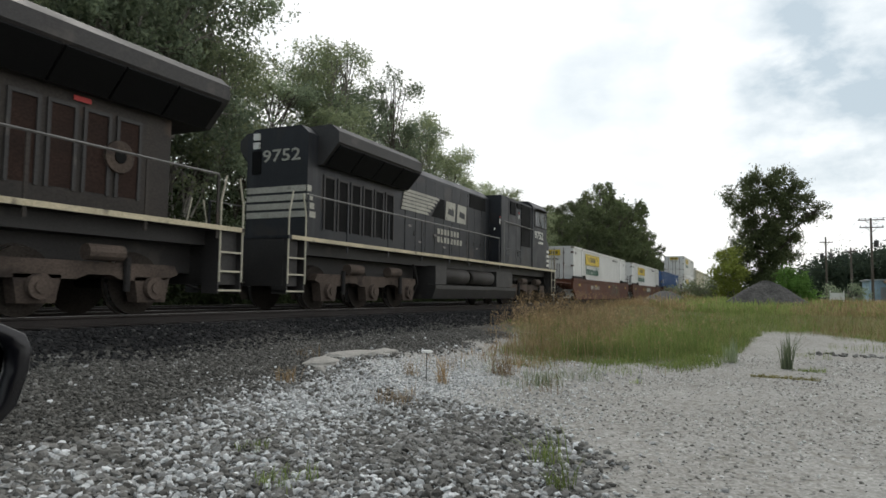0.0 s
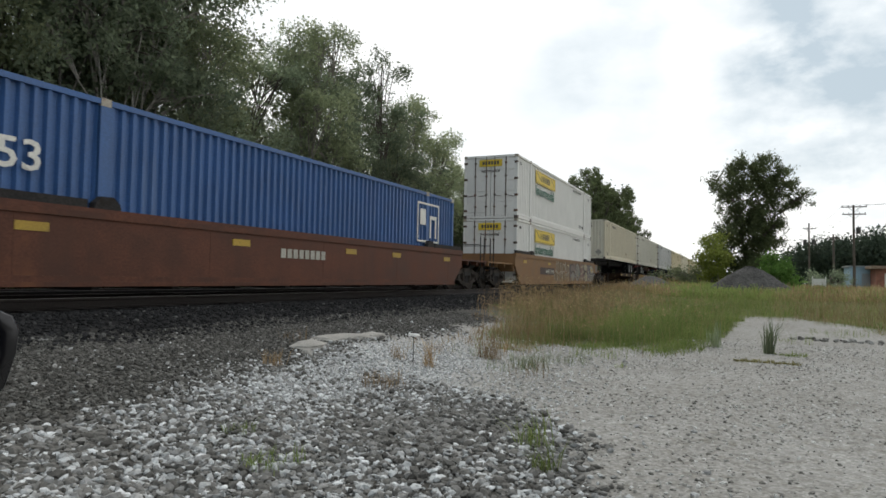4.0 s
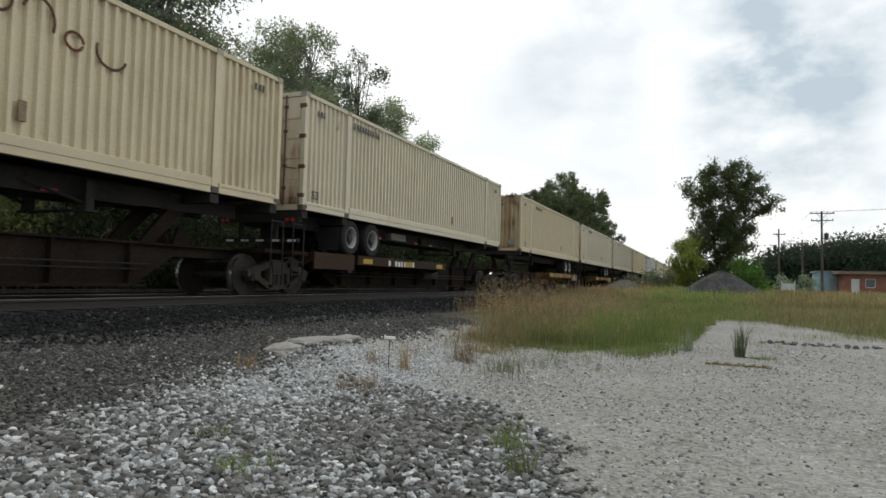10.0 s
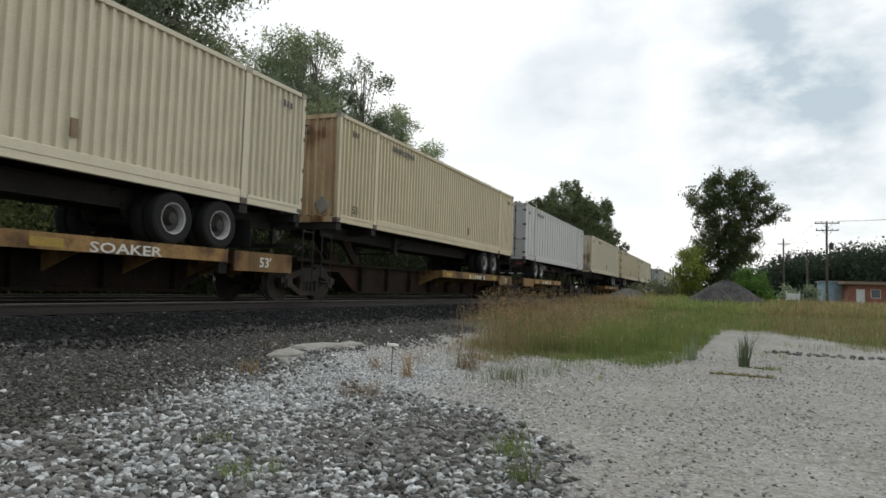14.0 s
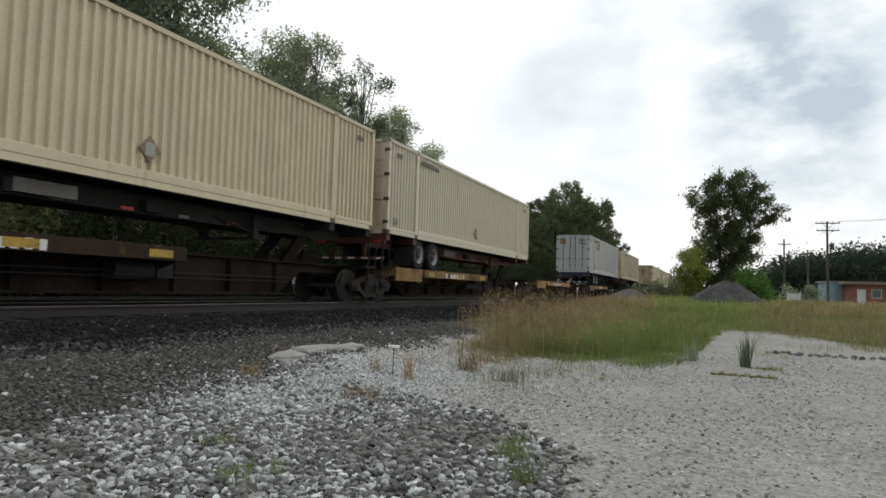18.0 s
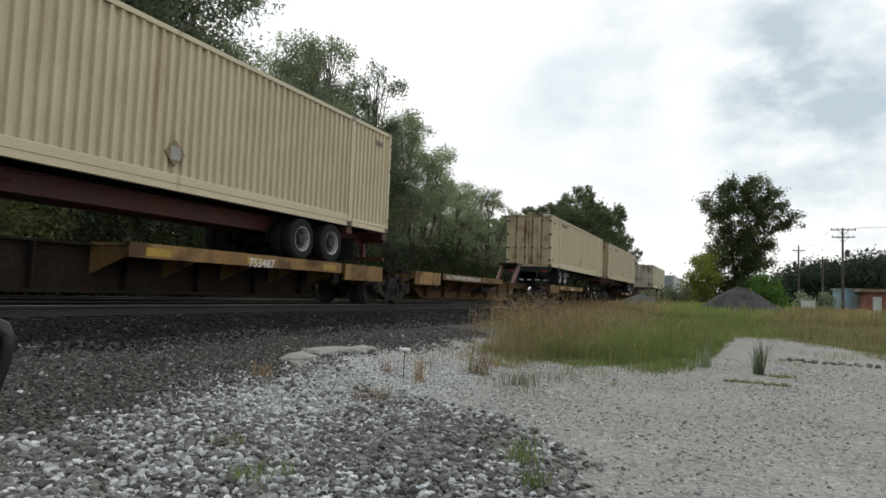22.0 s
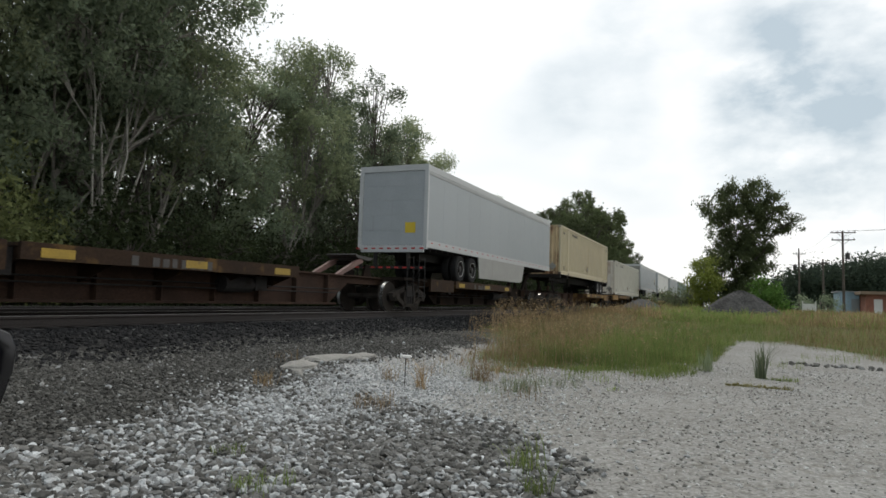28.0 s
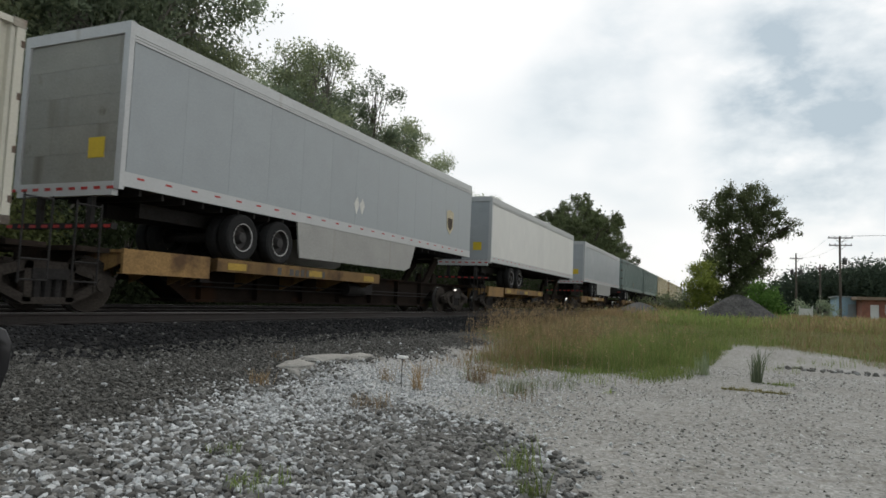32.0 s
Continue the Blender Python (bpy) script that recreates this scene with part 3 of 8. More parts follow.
# ---- tracks ----
def build_track(yc, zr, label, ties):
    tr = tagged(new("railway_track"), label, "track", kind="structure")
    tr.location = (0, yc, zr)
    prof = [(-0.068, -0.17), (0.068, -0.17), (0.068, -0.155), (0.012, -0.135), (0.010, -0.05), (0.036, -0.038), (0.036, -0.004), (0.028, 0.0), (-0.028, 0.0), (-0.036, -0.004), (-0.036, -0.038), (-0.010, -0.05), (-0.012, -0.135), (-0.068, -0.155)]
    for side in (-0.753, 0.753):
        shaped("rail", RAILSTEEL, tr, lambda bm: prism_x(bm, [(y + side, z) for y, z in prof], -150, 950), "rusty rail with a worn bright head")
        shaped("rail_head", RAILHEAD, tr, lambda bm: box(bm, -150, 950, side - 0.033, side + 0.033, -0.006, 0.003))
    bm = bmesh.new()
    box(bm, -0.115, 0.115, -1.3, 1.3, -0.36, -0.172)
    bmesh.ops.bevel(bm, geom=bm.edges[:], offset=0.012, segments=1, affect="EDGES")
    me = mesh_of("tie", bm, TIE)
    for i in range(ties):
        t = part("tie", me, TIE, tr)
        t.location = (-12 + 0.53 * i, 0.02 * math.sin(i * 2.1), 0.006 * math.sin(i * 1.3))
    return tr


RAILHEAD = mat("worn_rail_head", (0.30, 0.29, 0.285), 0.4, 0.85, var=0.1)
RAILSTEEL = mat("rusty_rail", (0.026, 0.021, 0.019), 0.8, 0.0, var=0.25)
TIE = mat("creosoted_tie", (0.020, 0.018, 0.017), 0.95, var=0.35, hue=0.25)
build_track(RAIL_Y, RAIL_Z, "near track with worn rails on dark ballast", 150)
build_track(RAIL_Y + 4.3, RAIL_Z - 0.03, "second track beyond the train on dusty ballast", 110)


# ---- rolling stock: x along the track, z from the top of the rail, -y faces the lot ----
MOVING = []  # (thing, metres along the track at 0 s, turned round, length)
SHARED = {}


def rolling(name, label, category, u, turned=False, group="", span=16.15):
    ob = tagged(new(name), label, category, group)
    MOVING.append((ob, u, turned, span))
    return ob


def reuse(key, make, material, name, parent, label=""):
    """One mesh for all alike parts."""
    k = (key, material.name)
    if k not in SHARED:
        bm = bmesh.new()
        make(bm)
        SHARED[k] = mesh_of(name, bm, material)
    return part(name, SHARED[k], material, parent, label)


def wheelset_parts(truck, x, r=0.46):
    def axle(bm):
        tube(bm, (0, -0.80, r), (0, 0.80, r), 0.085, seg=10)

    a = reuse(("axle", r), axle, TRUCKS, "axle", truck)
    a.location.x = x
    for s in (-1, 1):
        def disc(bm, s=s):
            y = 0.74 * s
            tube(bm, (0, y - 0.065, r), (0, y + 0.065, r), r * 0.985, seg=28)
            tube(bm, (0, y - 0.075 * s - 0.012, r), (0, y - 0.075 * s + 0.012, r), r + 0.026, seg=28)
            tube(bm, (0, y + 0.05 * s, r), (0, y + 0.085 * s, r), 0.16, seg=14)
        w = reuse(("wheel", r, s), disc, TRUCKS, "wheel", truck)
        w.location.x = x

        def band(bm, s=s):
            y = 0.74 * s
            k = 28
            for i in range(k):
                a0, a1 = 2 * math.pi * i / k, 2 * math.pi * (i + 1) / k
                q = [bm.verts.new((r * 0.99 * math.cos(t), yy, r + r * 0.99 * math.sin(t))) for t, yy in ((a0, y - 0.05), (a1, y - 0.05), (a1, y + 0.05), (a0, y + 0.05))]
                bm.faces.new(q)
        t = reuse(("tread", r, s), band, TREAD, "tread", w)


def freight_truck(car, x):
    """Three-piece bogie: two cast side frames, bolster, springs, two wheelsets."""
    def frames(s):
        def make(bm):
            y0, y1 = s * 0.93, s * 1.08
            # bars round two triangular openings and the spring nest
            lo, hi = min(y0, y1), max(y0, y1)

            def bar(p, q, h):
                dx, dz = q[0] - p[0], q[1] - p[1]
                ln = math.hypot(dx, dz)
                nx, nz = -dz / ln * h / 2, dx / ln * h / 2
                prism(bm, [(p[0] - nx, p[1] - nz), (q[0] - nx, q[1] - nz), (q[0] + nx, q[1] + nz), (p[0] + nx, p[1] + nz)], lo, hi)
            for m in (-1, 1):
                bar((m * 1.16, 0.50), (m * 0.40, 0.72), 0.15)
                bar((m * 0.86, 0.44), (m * 0.40, 0.22), 0.13)
                bar((m * 0.34, 0.18), (m * 0.34, 0.78), 0.12)
                box(bm, m * 0.89 - 0.15, m * 0.89 + 0.15, lo - 0.02, hi + 0.02, 0.34, 0.62)
                tube(bm, (m * 0.89, lo - 0.05, 0.46), (m * 0.89, hi + 0.05, 0.46), 0.115, seg=12)
            bar((-0.42, 0.73), (0.42, 0.73), 0.12)
            bar((-0.42, 0.20), (0.42, 0.20), 0.10)
        return make
    tr = part("truck", empty_mesh("truck"), TRUCKS, car)
    tr.location.x = x
    for s in (-1, 1):
        reuse(("sideframe", s), frames(s), TRUCKS, "side_frame", tr)

        def springs(bm, s=s):
            for i in (-0.17, 0.0, 0.17):
                tube(bm, (i, s * 1.0, 0.24), (i, s * 1.0, 0.52), 0.07, seg=8)
            box(bm, -0.30, 0.30, min(s * 0.90, s * 1.1), max(s * 0.90, s * 1.1), 0.52, 0.68)
        reuse(("springs", s), springs, STEEL, "spring_nest", tr)
    reuse("bolster", lambda bm: box(bm, -0.22, 0.22, -1.0, 1.0, 0.50, 0.74), TRUCKS, "bolster", tr)
    for a in (-0.89, 0.89):
        wheelset_parts(tr, a)
    return tr


def empty_mesh(name):
    """A small hidden pin, so that a group of pieces is itself a part."""
    k = ("pin", name)
    if k not in SHARED:
        bm = bmesh.new()
        tube(bm, (0, 0, 0.55), (0, 0, 0.85), 0.10, seg=8)
        SHARED[k] = mesh_of(name, bm, TRUCKS)
    return SHARED[k]


def coupler(car, x, d):
    def make(bm):
        box(bm, min(0, d * 0.75), max(0, d * 0.75), -0.09, 0.09, 0.72, 0.94)
        box(bm, min(d * 0.6, d * 0.92), max(d * 0.6, d * 0.92), -0.17, 0.17, 0.70, 0.98)
        tube(bm, (d * 0.1, -0.32, 0.62), (d * 0.85, -0.22, 0.42), 0.025, seg=6)
    c = reuse(("coupler", d), make, STEEL, "coupler", car)
    c.location.x = x


# ---- boxes: 53 ft, 16.15 x 2.6 x 2.9 ----
BL, BW, BH = 16.15, 1.30, 2.90


def corrugated(name, span, lo, hi, pitch, depth, place, material):
    k = ("corr", name, material.name)
    if k not in SHARED:
        n = max(1, round((span[1] - span[0]) / pitch))
        p = (span[1] - span[0]) / n
        pts = []
        for i in range(n):
            x = span[0] + i * p
            pts += [(x, 0), (x + 0.30 * p, 0), (x + 0.41 * p, depth), (x + 0.89 * p, depth)]
        pts.append((span[1], 0))
        v = [place(a, d, z) for z in (lo, hi) for a, d in pts]
        m = len(pts)
        f = [(i, i + 1, m + i + 1, m + i) for i in range(m - 1)]
        SHARED[k] = poly_mesh(name, v, f, material)
    return SHARED[k]


def marks(bm, x, y, z, n, w, h, gap, s=-1, up=False):
    """A row of unreadable characters as plain bars."""
    r = random.Random(int(x * 100 + z * 37))
    for i in range(n):
        if r.random() < 0.12:
            continue
        a = x + i * (w + gap)
        box(bm, a, a + w * r.uniform(0.7, 1.0), min(y, y + s * 0.005), max(y, y + s * 0.005), z, z + h * r.uniform(0.85, 1.0))


def container(u, z0, paint, end_paint, label, turned=False, style="corrugated", banner=False, digits=None, doors_paint=None, seams=None):
    """Door end at x = 0, nose at the other; turned shows the nose to the lot."""
    c = rolling("shipping_container", label, "container", u, turned, "containers on the train")
    doors_paint = doors_paint or end_paint
    zb, zt = z0, z0 + BH
    key = (style, z0)
    # long walls
    for s in (-1, 1):
        y = s * (BW - 0.03)
        if style == "corrugated":
            for a, b in ((0.125, 1.995), (2.225, BL - 2.225), (BL - 1.995, BL - 0.125)):
                me = corrugated("side_wall%s%s%s%s" % (a, s, z0, banner), (a, b), zb + 0.18, zt - 0.08, 0.28 if banner else 0.218, 0.058 if banner else 0.066, lambda p, d, z, y=y, s=s: (p, y - s * d, z), paint)
                part("side_wall", me, paint, c)
        else:
            reuse(("flatwall", s, z0), lambda bm, s=s, y=y: box(bm, 0.10, BL - 0.10, min(y, y - s * 0.04), max(y, y - s * 0.04), zb + 0.18, zt - 0.08), paint, "side_wall", c)

            for i in range(25):
                pw = 0.038 if seams is None else seams
                o = reuse(("sidepost", s, z0, pw), lambda bm, s=s, y=y: prism(bm, [(-pw, zb + 0.2), (pw, zb + 0.2), (pw, zt - 0.08), (-pw, zt - 0.08)], min(y, y + s * 0.022), max(y, y + s * 0.022)), WALLPOST if seams is None else SEAMPOST, "wall_post", c)
                o.location.x = 0.62 + i * (BL - 1.24) / 24
        for a in (0.0, 2.02, BL - 2.20, BL - 0.12):
            w = 0.12 if a in (0.0, BL - 0.12) else 0.18
            reuse(("post", a, s, z0), lambda bm, a=a, w=w, s=s: box(bm, a, a + w, min(s * BW, s * (BW - 0.10)), max(s * BW, s * (BW - 0.10)), zb + 0.02, zt - 0.02), paint, "corner_post" if w < 0.15 else "lift_post", c)
        reuse(("toprail", s, z0), lambda bm, s=s: box(bm, 0.10, BL - 0.10, min(s * (BW - 0.004), s * (BW - 0.09)), max(s * (BW - 0.004), s * (BW - 0.09)), zt - 0.10, zt - 0.01), paint, "top_rail", c)

        for x0, x1, za, zc in ((0.13, 1.99, 0.03, 0.21), (2.23, BL - 2.23, 0.02, 0.29), (BL - 1.99, BL - 0.13, 0.03, 0.21)):
            # a folded rail: flat web with a lip along its lower edge
            def lower(bm, s=s):
                y0, y1, y2 = s * (BW - 0.10), s * (BW - 0.003), s * (BW + 0.010)
                prism_x(bm, [(y0, zb + za - 0.025), (y2, zb + za - 0.025), (y2, zb + za), (y1, zb + za), (y1, zb + za + 0.10), (y2, zb + za + 0.11), (y2, zb + zc - 0.015), (y1, zb + zc), (y0, zb + zc)], x0, x1)
            reuse(("botrail", s, z0, x0), lower, paint, "bottom_rail", c)

    for a in (0.0, 2.02, BL - 2.20, BL - 0.18):
        for s in (-1, 1):
            for z in (zb, zt - 0.12):
                o = reuse(("casting", s), lambda bm, s=s: box(bm, -0.004, 0.184, min(s * (BW + 0.006), s * (BW - 0.15)), max(s * (BW + 0.006), s * (BW - 0.15)), -0.004, 0.122), CASTING if z > zb else DIRTYCASTING, "corner_casting", c)
                o.location = (a, 0, z)
    reuse(("roof", z0), lambda bm: box(bm, 0.05, BL - 0.05, -BW + 0.05, BW - 0.05, zt - 0.06, zt - 0.02), paint, "roof", c)
    reuse(("floor", z0), lambda bm: box(bm, 0.05, BL - 0.05, -BW + 0.1, BW - 0.1, zb + 0.12, zb + 0.18), STEEL, "floor", c)
    tagged(reuse(("joists", z0), lambda bm: [box(bm, 0.5 + i * 0.6, 0.56 + i * 0.6, -BW + 0.1, BW - 0.1, zb + 0.02, zb + 0.12) for i in range(26)], STEEL, "floor_bearer_rest", c), kind="stuff")
    # nose
    if style == "corrugated":
        me = corrugated("nose%s" % z0, (-BW + 0.1, BW - 0.1), zb + 0.15, zt - 0.1, 0.24, 0.06, lambda p, d, z: (BL - 0.03 - d, p, z), end_paint)
        part("end_wall", me, end_paint, c)
    else:
        reuse(("flatnose", z0), lambda bm: box(bm, BL - 0.07, BL - 0.03, -BW + 0.1, BW - 0.1, zb + 0.1, zt - 0.08), end_paint, "end_wall", c)
    reuse(("nosesill", z0), lambda bm: box(bm, BL - 0.12, BL - 0.002, -BW + 0.1, BW - 0.1, zb + 0.0, zb + 0.16), end_paint, "end_sill", c)
    reuse(("nosehead", z0), lambda bm: box(bm, BL - 0.12, BL - 0.002, -BW + 0.1, BW - 0.1, zt - 0.12, zt - 0.01), end_paint, "end_header", c)
    # doors
    for s in (-1, 1):
        def leaf(bm, s=s):
            a, b = (0.012, BW - 0.10) if s > 0 else (-BW + 0.10, -0.012)
            box(bm, 0.03, 0.075, a, b, zb + 0.14, zt - 0.12)
            for i in range(5 if style == "corrugated" else 0):
                z = zb + 0.28 + i * 0.49
                box(bm, 0.012, 0.03, a + 0.06, b - 0.06, z, z + 0.30)
        d = reuse(("leaf", s, z0, style), leaf, doors_paint, "door", c)

        for y in (s * 0.20, s * 0.74):
            def rod(bm, y=y, s=s):
                tube(bm, (-0.012, y, zb + 0.10), (-0.012, y, zt - 0.08), 0.019, seg=6)
                for z in (zb + 0.5, zb + 1.05, zb + 1.9, zt - 0.4):
                    box(bm, -0.02, 0.02, y - 0.05, y + 0.05, z, z + 0.07)
                tube(bm, (-0.03, y, zb + 1.05), (-0.03, y + s * 0.36, zb + 1.0), 0.014, seg=6)
            reuse(("lockrod", y, z0), rod, LOCKROD, "lock_rod", d)
        for z in (zb + 0.3, zb + 1.0, zb + 1.75, zb + 2.5):
            reuse(("hinge", s, z), lambda bm, s=s, z=z: box(bm, -0.008, 0.05, min(s * (BW - 0.16), s * (BW + 0.004)), max(s * (BW - 0.16), s * (BW + 0.004)), z, z + 0.10), LOCKROD, "hinge", d)
    reuse(("doorsill", z0), lambda bm: box(bm, 0.0, 0.1, -BW + 0.1, BW - 0.1, zb, zb + 0.13), doors_paint, "door_sill", c)
    reuse(("doorhead", z0), lambda bm: box(bm, 0.0, 0.1, -BW + 0.1, BW - 0.1, zt - 0.11, zt - 0.005), doors_paint, "door_header", c)

    # writing and placards
    def small(bm):
        for s, x0 in ((-1, 2.35), (1, BL - 4.6)):
            marks(bm, x0, s * (BW + 0.0), zt - 0.42, 10, 0.10, 0.17, 0.055, s)
            marks(bm, 0.55, s * (BW + 0.0), zt - 0.50, 3, 0.09, 0.16, 0.04, s)
            marks(bm, BL - 1.0, s * (BW + 0.0), zt - 0.50, 3, 0.09, 0.16, 0.04, s)
        for i in range(9):
            if i != 4:
                box(bm, BL + 0.002, BL + 0.006, -0.62 + i * 0.11, -0.55 + i * 0.11, zt - 0.55, zt - 0.42)
    if digits is None and not banner:
        tagged(reuse(("smallmarks", z0), small, DARKDECAL, "lettering", c), kind="stuff")

    def flash(bm):
        a = [bm.verts.new(p) for p in ((BL + 0.005, -0.35, zt - 0.28), (BL + 0.005, 0.02, zt - 0.36), (BL + 0.005, 0.38, zt - 0.30), (BL + 0.005, 0.02, zt - 0.22))]
        bm.faces.new(a)
        r = bmesh.ops.extrude_face_region(bm, geom=bm.faces[:])
        bmesh.ops.translate(bm, vec=(-0.004, 0, 0), verts=[v for v in r["geom"] if isinstance(v, bmesh.types.BMVert)])
    if style == "corrugated" and not banner:
        reuse(("flash", z0), flash, DARKDECAL, "emblem", c)
        lettering("53", 0.30, DARKDECAL, c, on_side(BL - 0.75, BW + 0.006, zb + 0.30, True)) if turned else lettering("53", 0.30, DARKDECAL, c, on_side(0.35, -BW - 0.006, zb + 0.30))

    if not banner and style == "corrugated" and u < 295:
        for sd, x in ((-1, BL * 0.62), (1, BL * 0.38)):
            reuse(("plate", z0, sd), lambda bm, s=sd: box(bm, x - 0.06, x + 0.06, min(s * (BW - 0.03), s * (BW + 0.004)), max(s * (BW - 0.03), s * (BW + 0.004)), zb + 0.50, zb + 0.80), BRONZE, "placard_holder", c, "small rusty placard holder")
    elif not banner and style == "corrugated":
        for sd, x in ((-1, 8.0), (1, BL - 8.0)):
            def diamond(bm, y=sd * (BW + 0.002), s=sd):
                prism(bm, [(x - 0.24, zb + 0.66), (x, zb + 0.42), (x + 0.24, zb + 0.66), (x, zb + 0.90)], min(y, y - s * 0.03), max(y, y - s * 0.03))
            h = reuse(("diamond", z0, sd), diamond, BRONZE, "placard_holder", c, "bent bronze-coloured placard holder")
            reuse(("plate", z0, sd, 2), lambda bm, s=sd: box(bm, x - 0.11, x + 0.11, min(s * (BW + 0.002), s * (BW + 0.01)), max(s * (BW + 0.002), s * (BW + 0.01)), zb + 0.54, zb + 0.78), GREYDECAL, "placard", h)
    if not banner and style == "corrugated":
        def endplate(bm):
            prism_x(bm, [(0.82, zb + 0.22), (1.06, zb + 0.46), (0.82, zb + 0.70), (0.58, zb + 0.46)], BL - 0.03, BL + 0.004)
        reuse(("enddiamond", z0), endplate, GREYDECAL, "placard_holder", c)
    return c


DIRTYCASTING = mat("dirty_casting", (0.09, 0.07, 0.055), 0.7, var=0.3, stain=(DARKRUST, 0.3, 6.0))
CASTING = mat("grey_casting", (0.30, 0.27, 0.22), 0.6, 0.2, var=0.2, stain=(RUST, 0.3, 6.0))
DULLWHITE = mat("dirty_white_plate", (0.16, 0.15, 0.14), 0.6, var=0.25)
LOCKROD = mat("worn_lock_rod", (0.10, 0.07, 0.05), 0.6, 0.2, var=0.25, stain=(RUST, 0.4, 5.0))
SEAMPOST = mat("dull_white_seam", (0.36, 0.355, 0.335), 0.5, var=0.1)
GOLDPANEL = mat("dull_gold_panel", (0.26, 0.19, 0.075), 0.6, var=0.15)
WALLPOST = mat("galvanised_post", (0.27, 0.245, 0.22), 0.5, 0.1, var=0.15, streak=((0.24, 0.19, 0.15), 0.3, 3.0))


def freight_banner(c, z0):
    """Yellow panel with dark bars for the haulier's name, a green word below it."""
    zb = z0
    bn = boxes("banner", BRIGHTYELLOW, c, [(2.85, 6.6, -BW - 0.016, -BW - 0.004, zb + 1.98, zb + 2.62)], "yellow banner with dark edging")
    boxes("banner_border", DARKDECAL, bn, [(2.90, 6.55, -BW - 0.019, -BW - 0.0165, z, z + 0.018) for z in (zb + 2.02, zb + 2.56)] + [(x, x + 0.018, -BW - 0.019, -BW - 0.0165, zb + 2.02, zb + 2.57) for x in (2.90, 6.53)])
    for x, w in ((3.85, 0.13), (4.10, 0.04), (4.22, 0.16), (4.42, 0.04), (4.58, 0.17), (4.82, 0.17), (5.06, 0.17), (5.30, 0.16)):
        boxes("banner_bar", DARKDECAL, bn, [(x, x + w, -BW - 0.019, -BW - 0.0165, zb + 2.16, zb + 2.46)])
    for x, z in ((3.05, 2.52), (5.72, 2.50)):
        shaped("banner_slash", DARKDECAL, bn, lambda bm: prism(bm, [(x, zb + z), (x + 0.68, zb + z - 0.34), (x + 0.72, zb + z - 0.31), (x + 0.04, zb + z + 0.03)], -BW - 0.019, -BW - 0.0165))
    lettering("Intermodal", 0.66, GREENDECAL, c, on_side(2.95, -BW - 0.008, zb + 1.42), 3.4, 0.026)
    lettering("Intermodal", 0.20, DARKDECAL, c, on_end(-0.02, 0.45, zb + 2.12), 0.9)
    boxes("end_banner", BRIGHTYELLOW, c, [(-0.022, -0.008, -0.55, 0.55, zb + 2.38, zb + 2.70)])
    boxes("end_banner_bars", DARKDECAL, c, [(-0.026, -0.0225, -0.40 + i * 0.14, -0.30 + i * 0.14, zb + 2.46, zb + 2.62) for i in range(6)])

    def small(bm):
        marks(bm, 0.35, -BW, zb + 2.46, 3, 0.08, 0.14, 0.04)
        marks(bm, BL - 5.2, -BW, zb + 2.55, 13, 0.10, 0.13, 0.06)
        marks(bm, BL - 1.1, -BW, zb + 2.42, 3, 0.09, 0.15, 0.04)
    tagged(shaped("lettering", DARKDECAL, c, small), kind="stuff")


# ---- road chassis under a box: rear at x = 0 ----
def turned_profile(bm, prof, k):
    """The outline prof (y, radius) turned about the y axis."""
    rings = [[bm.verts.new((q * math.cos(a), w, q * math.sin(a))) for w, q in prof] for a in (2 * math.pi * i / k for i in range(k))]
    for i in range(k):
        for j in range(len(prof) - 1):
            bm.faces.new((rings[i][j], rings[i][j + 1], rings[(i + 1) % k][j + 1], rings[(i + 1) % k][j]))


HUBDARK = mat("grimy_hub", (0.022, 0.02, 0.019), 0.7, var=0.3, stain=(DARKRUST, 0.3, 6.0))


def road_wheel(parent, x, y, z, s, r=0.49, rim=ALLOY, slim=False):
    def tyre(bm):
        k = 26
        prof = [(-0.13, 0.29), (-0.14, r - 0.06), (-0.115, r - 0.015), (-0.05, r), (0.05, r), (0.115, r - 0.015), (0.14, r - 0.06), (0.13, 0.29)]
        rings = [[bm.verts.new((q * math.cos(a), w, q * math.sin(a))) for w, q in prof] for a in (2 * math.pi * i / k for i in range(k))]
        for i in range(k):
            for j in range(len(prof) - 1):
                bm.faces.new((rings[i][j], rings[i][j + 1], rings[(i + 1) % k][j + 1], rings[(i + 1) % k][j]))

    def disc(bm):
        k = 26
        turned_profile(bm, [(0.14 * s, 0.292), (0.135 * s, 0.272)] if slim else [(0.14 * s, 0.292), (0.135 * s, 0.272), (0.06 * s, 0.245), (0.02 * s, 0.24)], k)

    def dish(bm):
        turned_profile(bm, [(0.134 * s, 0.274), (0.02 * s, 0.242), (0.0, 0.14)] + [(0.05 * s, 0.12), (0.13 * s, 0.10), (0.14 * s, 0.0001)] if slim else [(0.02 * s, 0.242), (0.0, 0.14), (0.05 * s, 0.12), (0.13 * s, 0.10), (0.14 * s, 0.0001)], 20)
    w = reuse(("tyre", r), tyre, RUBBER, "wheel", parent)
    w.location = (x, y, z)
    reuse(("rim", s, slim), disc, rim, "rim", w)
    reuse(("dish", s, slim), dish, HUBDARK, "hub", w)


